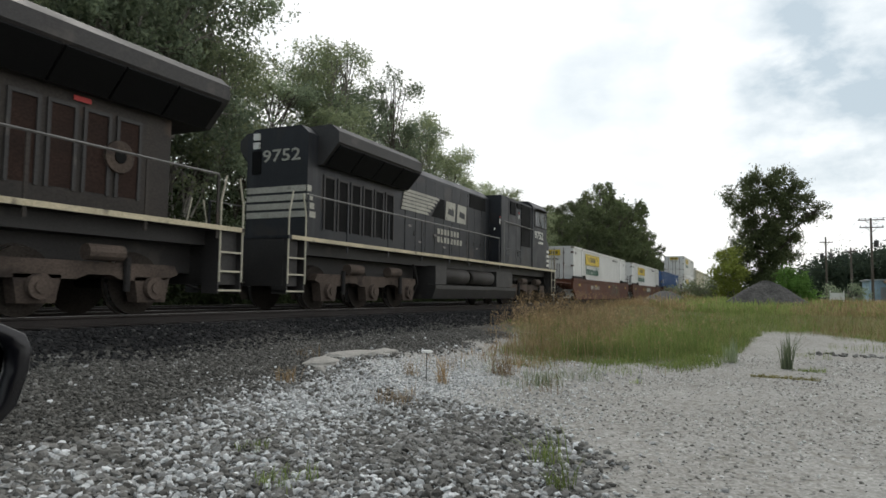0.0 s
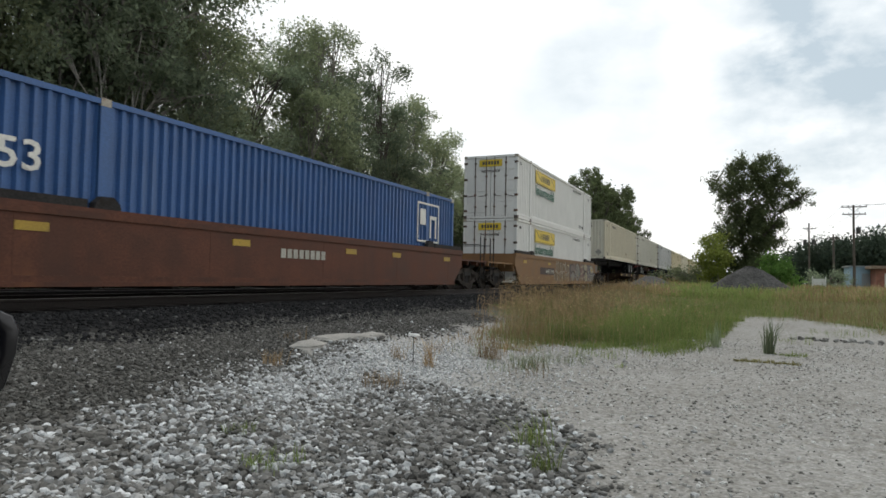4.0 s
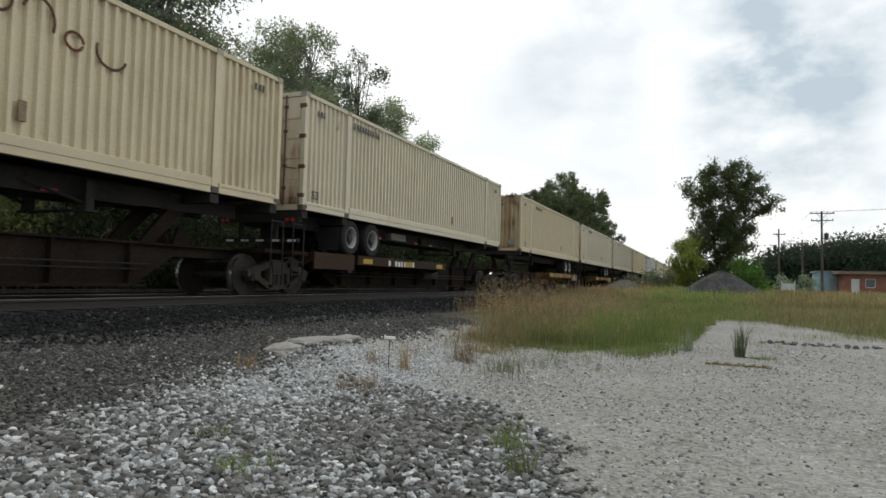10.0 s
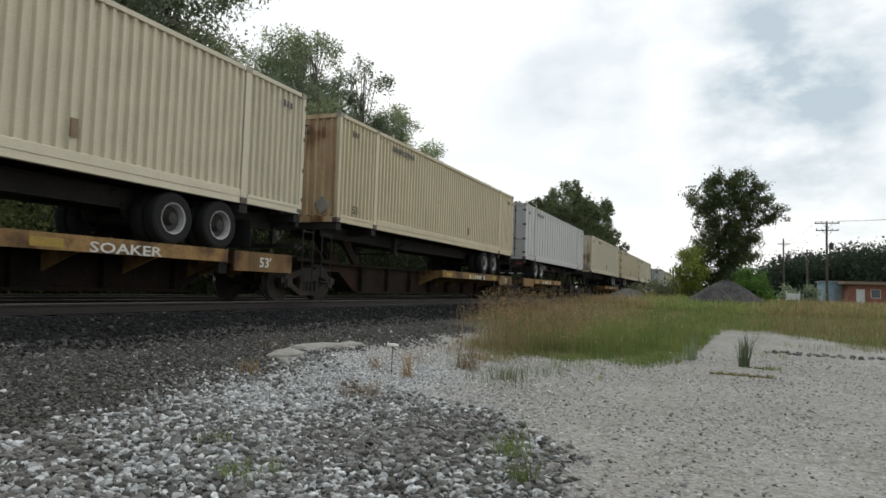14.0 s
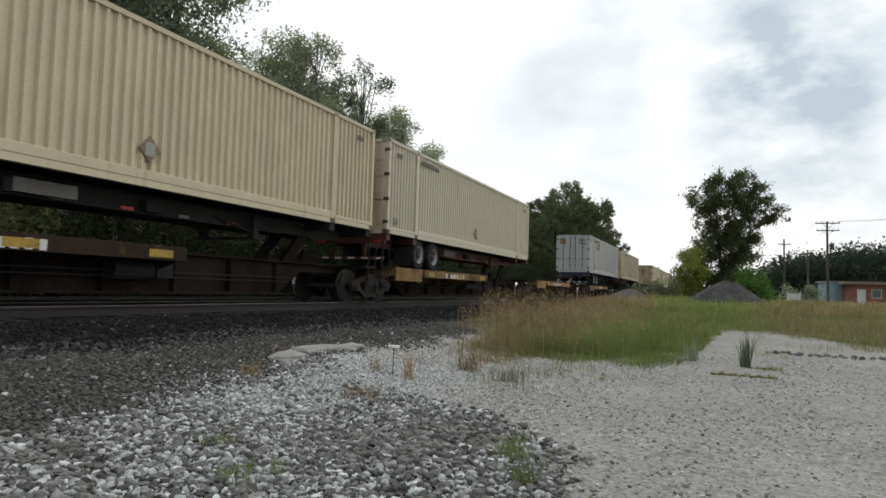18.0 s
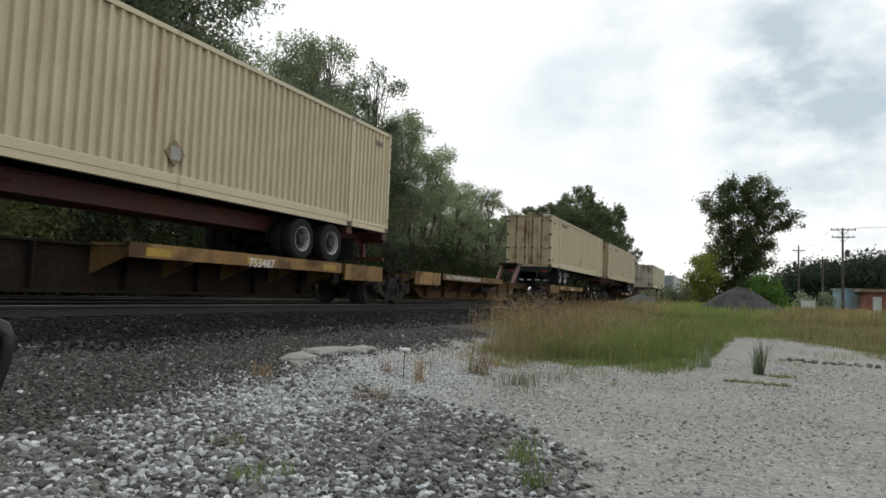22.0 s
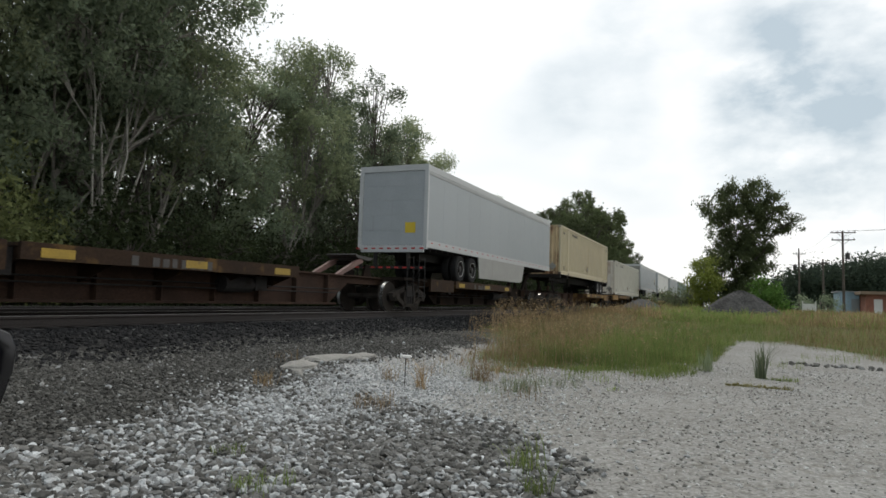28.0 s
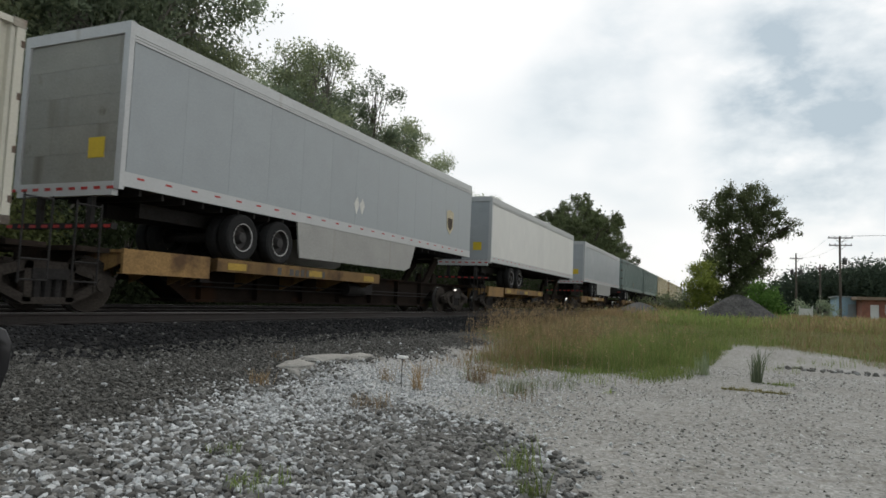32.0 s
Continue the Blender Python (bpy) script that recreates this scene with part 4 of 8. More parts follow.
def running_gear(th, x, deck, slim=False):
    for dx in (0.0, 1.25):
        for s in (-1, 1):
            road_wheel(th, x + dx, s * 1.12, deck + 0.49, s, slim=slim)
            road_wheel(th, x + dx, s * 0.80, deck + 0.49, s, slim=slim)
        a = reuse("roadaxle", lambda bm: [tube(bm, (0, -1.1, 0.49), (0, 1.1, 0.49), 0.07, seg=8), tube(bm, (0, -0.5, 0.49), (0, 0.5, 0.49), 0.11, seg=8)], STEEL, "axle", th)
        a.location = (x + dx, 0, deck)


def chassis(u, z0, deck, paint, label, turned=False):
    c = rolling("container_chassis", label, "chassis", u, turned, "road chassis on the train")

    def beams(bm):
        for s in (-1, 1):
            y = s * 0.48
            box(bm, 0.1, BL - 0.5, y - 0.07, y + 0.07, z0 - 0.045, z0 - 0.02)
            box(bm, 0.1, BL - 0.5, y - 0.012, y + 0.012, z0 - 0.36, z0 - 0.045)
            box(bm, 0.1, BL - 3.2, y - 0.07, y + 0.07, z0 - 0.385, z0 - 0.36)
        for i in range(9):
            x = 0.9 + i * 1.8
            box(bm, x, x + 0.09, -0.47, 0.47, z0 - 0.25, z0 - 0.10)
        for x in (0.02, 1.95, BL - 2.2, BL - 0.28):
            box(bm, x, x + 0.24, -BW + 0.03, BW - 0.03, z0 - 0.20, z0 - 0.022)
    reuse(("beams", z0), beams, paint, "frame", c)

    def bogie(bm):
        for s in (-1, 1):
            box(bm, 1.3, 4.9, s * 0.45 - 0.05, s * 0.45 + 0.05, deck + 0.62, z0 - 0.39)
            for x in (2.0, 3.1, 4.3):
                prism(bm, [(x - 0.2, deck + 0.72), (x + 0.2, deck + 0.72), (x + 0.1, deck + 0.42), (x - 0.1, deck + 0.42)], s * 0.5 - 0.04, s * 0.5 + 0.04)
    reuse(("slider", z0, deck), bogie, STEEL, "slider", c)
    running_gear(c, {209.1: 3.15, 226.3: 2.5, 299.85: 3.1, 387.75: 2.85}.get(u, 2.72) if turned else 2.45, deck)

    def legs(bm):
        for s in (-1, 1):
            box(bm, BL - 4.6, BL - 4.44, s * 0.72 - 0.07, s * 0.72 + 0.07, deck + 0.42, z0 - 0.1)
            box(bm, BL - 4.64, BL - 4.40, s * 0.72 - 0.11, s * 0.72 + 0.11, deck + 0.38, deck + 0.42)
            tube(bm, (BL - 4.5, s * 0.72, z0 - 0.5), (BL - 5.6, s * 0.5, z0 - 0.2), 0.03, seg=6)
        tube(bm, (BL - 4.52, -0.72, z0 - 0.6), (BL - 4.52, 0.72, z0 - 0.6), 0.03, seg=6)
    reuse(("legs", z0, deck), legs, paint, "landing_gear", c)

    reuse(("bumper", z0), lambda bm: [box(bm, -0.03, 0.07, -1.20, 1.20, z0 - 0.80, z0 - 0.70), box(bm, 0.0, 0.09, -0.57, -0.47, z0 - 0.72, z0 - 0.3), box(bm, 0.0, 0.09, 0.47, 0.57, z0 - 0.72, z0 - 0.3)], paint, "bumper", c)
    reuse(("rearbeam", z0), lambda bm: box(bm, -0.02, 0.10, -1.22, 1.22, z0 - 0.30, z0 - 0.20), paint, "rear_beam", c)
    for s in (-1, 1):
        f = reuse("mudflap", lambda bm: box(bm, 0, 0.02, -0.295, 0.295, 0.12, 0.72), RUBBER, "mud_flap", c)
        f.location = (1.75, s * 0.955, deck)
    for i in range(5):
        o = reuse("endreflector", lambda bm: box(bm, -0.005, 0.0, 0, 0.23, 0, 0.05), DECALWHITE, "reflector", c)
        o.location = (-0.031, -1.15 + i * 0.46, z0 - 0.78)
        o = reuse("sidereflector", lambda bm: box(bm, 0, 0.28, -0.006, 0.006, 0, 0.06), DULLWHITE if i % 2 else REDDECAL, "reflector", c)
        o.location = (5.3 + i * 1.4, -0.57, z0 - 0.36)
    for y in (-1.05, -0.9, 0.9, 1.05):
        o = reuse("tail", lambda bm: tube(bm, (-0.045, 0, 0), (-0.02, 0, 0), 0.05, seg=10), REDDECAL, "tail_lamp", c)
        o.location = (0, y, z0 - 0.25)
    reuse(("toolbox", z0), lambda bm: box(bm, 6.0, 7.1, -0.72, -0.5, z0 - 0.34, z0 - 0.12), DULLWHITE, "document_box", c)
    reuse(("valve", z0), lambda bm: box(bm, 8.6, 9.0, -0.66, -0.5, z0 - 0.34, z0 - 0.14), STEEL, "valve_box", c)
    return c


# ---- road trailers: rear door at x = 0 ----
def trailer(u, deck, paint, label, turned=False, skirt=True, door=None, red_strip=True, emblem=False):
    t = rolling("road_trailer", label, "trailer", u, turned, "trailers on the train")
    door = door or DOORGREY
    zb, zt = deck + 0.98, deck + 0.98 + 2.84
    for s in (-1, 1):
        for i in range(13):
            p = reuse(("tside", s, deck), lambda bm, s=s: box(bm, 0, 1.225, min(s * (BW - 0.05), s * (BW - 0.008)), max(s * (BW - 0.05), s * (BW - 0.008)), zb + 0.30, zt - 0.34), paint, "side_panel", t)
            p.location.x = 0.12 + i * 1.228
        reuse(("tbottom", s, deck), lambda bm, s=s: box(bm, 0.1, BL - 0.02, min(s * (BW - 0.06), s * BW), max(s * (BW - 0.06), s * BW), zb + 0.06, zb + 0.30), SMOOTHWHITE, "bottom_rail", t)

        def top(bm, s=s):
            y0, y1, y2 = s * (BW - 0.06), s * BW, s * (BW + 0.012)
            prof = [(y0, zt - 0.34)]
            for k in range(3):
                z = zt - 0.33 + k * 0.05
                prof += [(y1, z - 0.004), (y2, z), (y2, z + 0.022), (y1, z + 0.026)]
            prism_x(bm, prof + [(y1, zt - 0.02), (y0, zt - 0.02)], 0.1, BL - 0.02)
        reuse(("ttop", s, deck), top, SMOOTHWHITE, "top_rail", t)
        if red_strip:
            for i in range(25):
                o = reuse(("tstrip", s), lambda bm, s=s: box(bm, 0, 0.15, min(s * BW, s * (BW + 0.005)), max(s * BW, s * (BW + 0.005)), 0.205, 0.24), REDDECAL, "reflective_strip", t)
                o.location = (0.35 + i * 0.62, 0, zb)
        if skirt:
            reuse(("skirt", s, deck), lambda bm, s=s: prism(bm, [(4.95, zb + 0.06), (11.3, zb + 0.06), (10.95, zb - 0.66), (10.6, zb - 0.76), (5.1, zb - 0.76)], min(s * (BW - 0.05), s * (BW - 0.01)), max(s * (BW - 0.05), s * (BW - 0.01))), SKIRT, "side_skirt", t, "grubby white aerodynamic side skirt")
    reuse(("troof", deck), lambda bm: box(bm, 0.06, BL - 0.04, -BW + 0.03, BW - 0.03, zt - 0.05, zt - 0.015), WHITE, "roof", t)
    reuse(("tfloor", deck), lambda bm: box(bm, 0.05, BL - 0.05, -BW + 0.07, BW - 0.07, zb + 0.06, zb + 0.16), STEEL, "floor", t)
    tagged(reuse(("tbearers", deck), lambda bm: [box(bm, 0.5 + i * 0.5, 0.55 + i * 0.5, -BW + 0.1, BW - 0.1, zb - 0.05, zb + 0.056) for i in range(31)], STEEL, "floor_bearer_rest", t), kind="stuff")
    reuse(("tnose", deck), lambda bm: box(bm, BL - 0.06, BL, -BW + 0.02, BW - 0.02, zb + 0.06, zt - 0.02), paint, "end_wall", t)

    def frame_(bm):
        box(bm, 0.0, 0.10, -BW, -BW + 0.13, zb, zt)
        box(bm, 0.0, 0.10, BW - 0.13, BW, zb, zt)
        box(bm, 0.0, 0.10, -BW + 0.13, BW - 0.13, zt - 0.20, zt)
        box(bm, -0.02, 0.10, -BW + 0.13, BW - 0.13, zb - 0.10, zb + 0.13)
    reuse(("tframe", deck), frame_, SMOOTHWHITE, "door_frame", t)

    for i in range(5):
        o = reuse("shutter", lambda bm: box(bm, 0.035, 0.07, -BW + 0.14, BW - 0.14, 0, 0.496), door, "door_panel", t)
        o.location.z = zb + 0.14 + i * 0.50
    boxes("yellow_notice", BRIGHTYELLOW, t, [(0.026, 0.034, -0.86, -0.48, zb + 0.55, zb + 0.90)])

    for s in (-1, 1):
        reuse(("tguard", s, deck), lambda bm, s=s: box(bm, 0.02, 0.10, s * 0.62 - 0.06, s * 0.62 + 0.06, zb - 0.56, zb - 0.06), STEEL, "guard_post", t)
        reuse(("tslider", s, deck), lambda bm, s=s: box(bm, 1.2, 5.2, s * 0.42 - 0.05, s * 0.42 + 0.05, zb - 0.32, zb - 0.052), STEEL, "slider_rail", t)
        reuse(("tleg", s, deck), lambda bm, s=s: box(bm, BL - 4.7, BL - 4.52, s * 0.75 - 0.08, s * 0.75 + 0.08, deck + 0.40, zb), STEEL, "landing_leg", t)
    reuse(("tguardbar", deck), lambda bm: box(bm, -0.02, 0.09, -1.22, 1.22, zb - 0.66, zb - 0.562), STEEL, "guard_bar", t)
    for i in range(9):
        for z in (zb - 0.64, zb):
            o = reuse("tstripe_rear", lambda bm: box(bm, -0.026, -0.021, 0, 0.15, 0, 0.05), REDDECAL, "reflective_strip", t)
            o.location = (0, -1.2 + i * 0.30, z)
    running_gear(t, 3.15, deck, True)
    if emblem:
        shaped("peeled_patch", DECALWHITE, t, lambda bm: [prism(bm, [(x - 0.14, zb + 0.86), (x, zb + 0.60), (x + 0.13, zb + 0.84), (x + 0.02, zb + 1.06)], -BW + 0.002, -BW + 0.0085) for x in (7.55, 7.84)], "patch of peeled white film")

        def shield(bm):
            x, z = BL - 2.1, zb + 1.15
            prism(bm, [(x, z - 0.42), (x + 0.28, z - 0.2), (x + 0.32, z + 0.38), (x, z + 0.46), (x - 0.32, z + 0.38), (x - 0.28, z - 0.2)], -BW - 0.004, -BW + 0.01)
        e = shaped("emblem", GILT, t, shield, "faded gold shield emblem")
        shaped("emblem_field", BOGIE, e, lambda bm: prism(bm, [(BL - 2.1, zb + 0.85), (BL - 1.9, zb + 1.0), (BL - 1.88, zb + 1.3), (BL - 2.32, zb + 1.3), (BL - 2.3, zb + 1.0)], -BW - 0.008, -BW - 0.0045))
    return t


# ---- spine car: wheel deck at the x = 0 end, hitch at the other ----
def spine_car(u0, u1, label, turned=False, near_coupler=False, far_coupler=False, fifty=False, words=False, low=False, deck_top=1.07, empty=False, tag="", number="", dull=False, rusty=False, raised=False):
    """u0, u1: its two ends along the train; an end without a coupler shares the next car's truck."""
    L = u1 - u0
    low_hitch = empty and not raised
    c = rolling("spine_car", label, "railcar", u0, turned, "spine cars of the train", L)
    first, last = (far_coupler, near_coupler) if turned else (near_coupler, far_coupler)
    # a shared truck belongs to the car whose near end it carries
    if turned:
        ends = {0: far_coupler, 1: True}
    else:
        ends = {0: True, 1: far_coupler}
    ta = (1.9 if first else 0.0)
    tb = (L - 1.9 if last else L)
    if ends[0]:
        freight_truck(c, ta)
    if ends[1]:
        freight_truck(c, tb)
    if first:
        coupler(c, 0.75, -1)
    if last:
        coupler(c, L - 0.75, 1)

    def sill(bm):
        prism(bm, [(0.35, 1.02), (L - 0.35, 1.02), (L - 0.35, 0.80), (L - 2.6, 0.80), (L - 3.6, 0.20), (3.6, 0.20), (2.6, 0.80), (0.35, 0.80)], -0.33, 0.33)
        box(bm, 3.4, L - 3.4, -0.48, 0.48, 0.20, 0.25)
        box(bm, 0.5, L - 0.5, -0.46, 0.46, 1.0, 1.04)
        for i in range(7):
            x = 3.8 + i * (L - 7.6) / 6
            box(bm, x, x + 0.04, -0.47, 0.47, 0.22, 1.0)
    k = round(L, 1)
    reuse(("sill", k), sill, (GOLDSILL if raised else RUSTSILL) if rusty else SILL, "centre_sill", c)
    dt = deck_top
    decks = ((1.1, 3.1), (3.3, 9.9)) if not low else ((1.3, 4.1), (4.3, 10.8))
    for i, (a, b) in enumerate(decks):
        for side in (-1, 1):
            def deck(bm, a=a, b=b, s=side):
                y0, y1 = s * 0.34, s * 1.29
                lo, hi = min(y0, y1), max(y0, y1)
                box(bm, a, b, lo, hi, dt - 0.05, dt)
                e0, e1 = s * 1.24, s * 1.30
                deep = 0.38 if b - a < 3 else 0.18 if words else 0.22
                box(bm, a, b, min(e0, e1), max(e0, e1), dt - deep, dt + 0.015)
                box(bm, a, b, min(s * 1.16, s * 1.30), max(s * 1.16, s * 1.30), dt - deep - 0.02, dt - deep)
                n = max(2, int((b - a) / 1.4))
                for j in range(n + 1):
                    x = a + 0.05 + j * (b - a - 0.14) / n
                    prism_x(bm, [(s * 0.33, dt - 0.05), (s * 1.24, dt - 0.05), (s * 1.24, dt - 0.20), (s * 0.33, dt - 0.55)], x, x + 0.04)
            reuse(("deck", i, low, k, dt, side, words), deck, RUSTDECK if dull else YELLOW, "wheel_deck", c)
    if not low:
        # brackets and the dark gap between the two deck pieces
        reuse("deckhinge", lambda bm: [box(bm, 3.08, 3.32, s * 1.05 - 0.05, s * 1.05 + 0.05, 0.60, 1.0) for s in (-1, 1)], STEEL, "deck_bracket", c)

        x = L - (3.32 if raised else 3.6)
        for sd in (-1, 1):
            if empty and raised:
                o = reuse("strut", lambda bm: prism(bm, [(0, 1.03), (0.34, 1.03), (1.22, 1.80), (1.16, 1.97), (0.92, 1.97)], -0.05, 0.05), HITCH, "hitch_strut", c, "faded pink raised hitch strut")
            elif empty:
                # folded down, both struts lying low
                o = reuse("lowstrut", lambda bm: prism(bm, [(0.2, 1.03), (0.5, 1.03), (1.62, 1.44), (1.60, 1.56), (1.46, 1.56)], -0.05, 0.05), HITCH, "hitch_strut", c, "faded pink hitch strut folded low")
            else:
                o = reuse("strut", lambda bm: prism(bm, [(0, 1.03), (0.34, 1.03), (1.22, 1.80), (1.16, 1.97), (0.92, 1.97)], -0.05, 0.05), SILL, "hitch_strut", c)
            o.location = (x, sd * 0.42, 0)
            o = reuse("hitchfoot", lambda bm: prism(bm, [(0.98, 1.03), (1.50, 1.03), (1.30, 1.40), (1.12, 1.40)], -0.04, 0.04), SILL, "hitch_foot", c)
            o.location = (x + (0.9 if low_hitch else 0), sd * 0.30, 0)
        dz = -0.42 if low_hitch else 0.0
        o = reuse("crosstube", lambda bm: tube(bm, (1.05, -0.46, 1.84), (1.05, 0.46, 1.84), 0.07, seg=10), SILL, "cross_tube", c)
        o.location = (x + (0.5 if low_hitch else 0), 0, dz)
        o = reuse("hitchplate", lambda bm: prism(bm, [(0.62, 2.06), (0.78, 1.97), (1.45, 1.93), (1.62, 1.99), (1.62, 2.03), (1.45, 2.03), (0.8, 2.055), (0.64, 2.09)], -0.5, 0.5), HITCHPLATE, "hitch_plate", c, "worn hitch plate")
        o.location = (x + (0.5 if low_hitch else 0), 0, dz)

    for x in (0.55, L - 0.55):
        for sd in (-1, 1):
            o = reuse(("endplatform", sd), lambda bm, s=sd: box(bm, -0.30, 0.30, min(s * 0.4, s * 1.27), max(s * 0.4, s * 1.27), 0.98, 1.06), SILL, "end_platform", c)
            o.location.x = x

    for x in (0.42, L - 0.42):
        for s in (-1, 1):
            def irons(bm, s=s):
                y = s * 1.27
                for dx in (-0.22, 0.22):
                    tube(bm, (dx, y, 0.45), (dx, y, 1.75), 0.017, seg=6)
                for z in (0.5, 0.8, 1.7):
                    tube(bm, (-0.22, y, z), (0.22, y, z), 0.016, seg=6)
            o = reuse(("ladder", s), irons, STEEL, "ladder", c)
            o.location.x = x
    for x in () if words or low else (7.0,) if tag else (3.6, 6.4, 9.0):
        for sd in (-1, 1):
            o = reuse("patch", lambda bm: box(bm, 0, 0.55, -0.004, 0.004, 0, 0.14), REFLECT, "reflective_patch", c)
            o.location = (x, sd * 1.306, dt - 0.20)

    def brake(bm):
        tube(bm, (L * 0.5, -0.62, 0.62), (L * 0.5 + 0.9, -0.62, 0.62), 0.17, seg=12)
        box(bm, L * 0.5 + 1.0, L * 0.5 + 1.4, -0.72, -0.5, 0.50, 0.82)
        for i in range(2):
            tube(bm, (3.4, -0.52 - 0.05 * i, 0.52 + 0.1 * i), (L - 3.4, -0.52 - 0.05 * i, 0.52 + 0.1 * i), 0.018, seg=6)
    reuse(("brake", k), brake, STEEL, "brake_gear", c)
    if fifty:
        x, s = (2.3, True) if turned else (1.85, False)
        lettering("53'", 0.30, DECALWHITE, c, on_side(x, 1.31 if s else -1.31, dt - 0.30, s))
    if tag:
        lettering(tag, 0.24, DECALWHITE, c, on_side(6.55 if turned else 4.2, 1.31 if turned else -1.31, dt - 0.23, turned), 1.5)
    if number:
        lettering(number, 0.26, DECALWHITE, c, on_side((9.5 if number == "56964" else 6.9) if turned else 6.2, 1.31 if turned else -1.31, dt - 0.25, turned), 0.85)
    if words:
        lettering("ALL PURPOSE SPINE CAR", 0.19, DECALWHITE, c, on_side(9.2 if turned else 3.6, 1.31 if turned else -1.31, dt - 0.16, turned), 3.5)
    elif not (tag or number or low):
        def nums(bm):
            for s in (-1, 1):
                marks(bm, 5.2, s * 1.302, dt - 0.22, 9, 0.15, 0.17, 0.07, s)
        tagged(reuse(("carmarks", dt), nums, DARKDECAL if int(u0) % 2 else DECALWHITE, "lettering", c), kind="stuff")
    return c


GOLDSILL = mat("golden_brown_sill", (0.105, 0.062, 0.028), 0.85, var=0.3, spec=0.2, stain=((0.05, 0.028, 0.016), 0.40, 1.2), streak=((0.14, 0.085, 0.036), 0.3, 2.0))
RUSTSILL = mat("rust_brown_sill", (0.046, 0.027, 0.019), 0.85, var=0.3, spec=0.2, stain=((0.034, 0.021, 0.015), 0.40, 1.2), streak=((0.075, 0.044, 0.026), 0.3, 2.0))
RUSTDECK = mat("rusted_deck", (0.038, 0.022, 0.013), 0.8, var=0.3, spec=0.2, stain=((0.13, 0.075, 0.025), 0.3, 2.5), hue=0.2)
HITCH = mat("faded_red_hitch", (0.17, 0.10, 0.085), 0.65, var=0.25, stain=((0.07, 0.035, 0.028), 0.3, 3.0))
HITCHPLATE = mat("scraped_plate", (0.06, 0.055, 0.05), 0.55, 0.3, var=0.2)


# ---- well cars ----
def well_car(u0, u1, box_at, top, paint, label, near_coupler, far_coupler, trucks):
    L = u1 - u0
    c = rolling("well_car", label, "railcar", u0, False, "well cars of the train", L)
    for x in trucks:
        freight_truck(c, x)
    if near_coupler:
        coupler(c, 0.75, -1)
    if far_coupler:
        coupler(c, L - 0.75, 1)
    a, b = box_at - 0.55, box_at + BL + 0.55
    for s in (-1, 1):
        def wall(bm, s=s):
            y0, y1 = s * 1.34, s * 1.42
            lo, hi = min(y0, y1), max(y0, y1)
            prism(bm, [(a, top - 0.02), (a, top - 0.55), (a + 0.75, 0.24), (b - 0.75, 0.24), (b, top - 0.55), (b, top - 0.02)], lo, hi)
            box(bm, a, b, min(s * 1.31, s * 1.45), max(s * 1.31, s * 1.45), top - 0.06, top)
            box(bm, a + 0.7, b - 0.7, min(s * 1.30, s * 1.46), max(s * 1.30, s * 1.46), 0.20, 0.27)
        w = shaped("side_wall", paint, c, wall)

        def ribs(bm, s=s):
            n = 5
            for i in range(n):
                x = a + 1.2 + i * (b - a - 2.4) / (n - 1)
                box(bm, x - 0.012, x + 0.012, min(s * 1.42, s * 1.423), max(s * 1.42, s * 1.423), 0.27, top - 0.06)
        shaped("wall_seams", paint, w, ribs)
        for x in (a + 1.2, a + 5.5, a + 9.6, b - 5.2, b - 1.6):
            o = reuse("wellpatch", lambda bm: box(bm, 0, 0.5, -0.006, 0.006, 0, 0.13), REFLECT, "reflective_patch", w)
            o.location = (x, s * 1.426, top - 0.41)
        def chord(bm, s=s):
            box(bm, a, b, min(s * 1.42, s * 1.455), max(s * 1.42, s * 1.455), top - 0.16, top - 0.061)
            box(bm, a + 0.75, b - 0.75, min(s * 1.42, s * 1.45), max(s * 1.42, s * 1.45), 0.271, 0.36)
        shaped("chord", paint, w, chord)
    boxes("floor", STEEL, c, [(a + 0.7, b - 0.7, -1.34, 1.34, 0.20, 0.25)] + [(a + 0.9 + i * 1.6, a + 1.05 + i * 1.6, -1.34, 1.34, 0.14, 0.2) for i in range(10)])
    for x0, x1, d in ((0.1 if near_coupler else 0.3, a + 0.05, 1), (b - 0.05, L - (0.1 if far_coupler else 0.3), -1)):
        boxes("end_platform", paint, c, [(x0, x1, -1.30, 1.30, 1.06, 1.12)])
        boxes("draft_sill", paint, c, [(x0, x1, -0.40, 0.40, 0.74, 0.92)])
        for i in range(4):
            xx = x0 + 0.1 + i * (x1 - x0 - 0.2) / 3
            boxes("crossbeam", paint, c, [(xx - 0.04, xx + 0.04, -1.28, 1.28, 0.92, 1.06)])
    boxes("bulkhead", paint, c, [(a, a + 0.10, -1.34, 1.34, 0.75, top - 0.03)])
    boxes("bulkhead", paint, c, [(b - 0.10, b, -1.34, 1.34, 0.75, top - 0.03)])

    for x in (0.55, L - 0.55):
        for s in (-1, 1):
            def irons(bm, s=s):
                y = s * 1.28
                for dx in (-0.2, 0.2):
                    tube(bm, (dx, y, 0.42), (dx, y, 2.05 if s < 0 else 1.5), 0.02, seg=6)
                for z in (0.45, 0.75, 1.3):
                    tube(bm, (-0.2, y, z), (0.2, y, z), 0.017, seg=6)
            o = reuse(("wellirons", s), irons, STEEL, "ladder", c)
            o.location.x = x
        o = reuse("wellrail", lambda bm: tube(bm, (0, -1.2, 1.75), (0, 1.2, 1.75), 0.018, seg=6), STEEL, "grab_rail", c)
        o.location.x = x
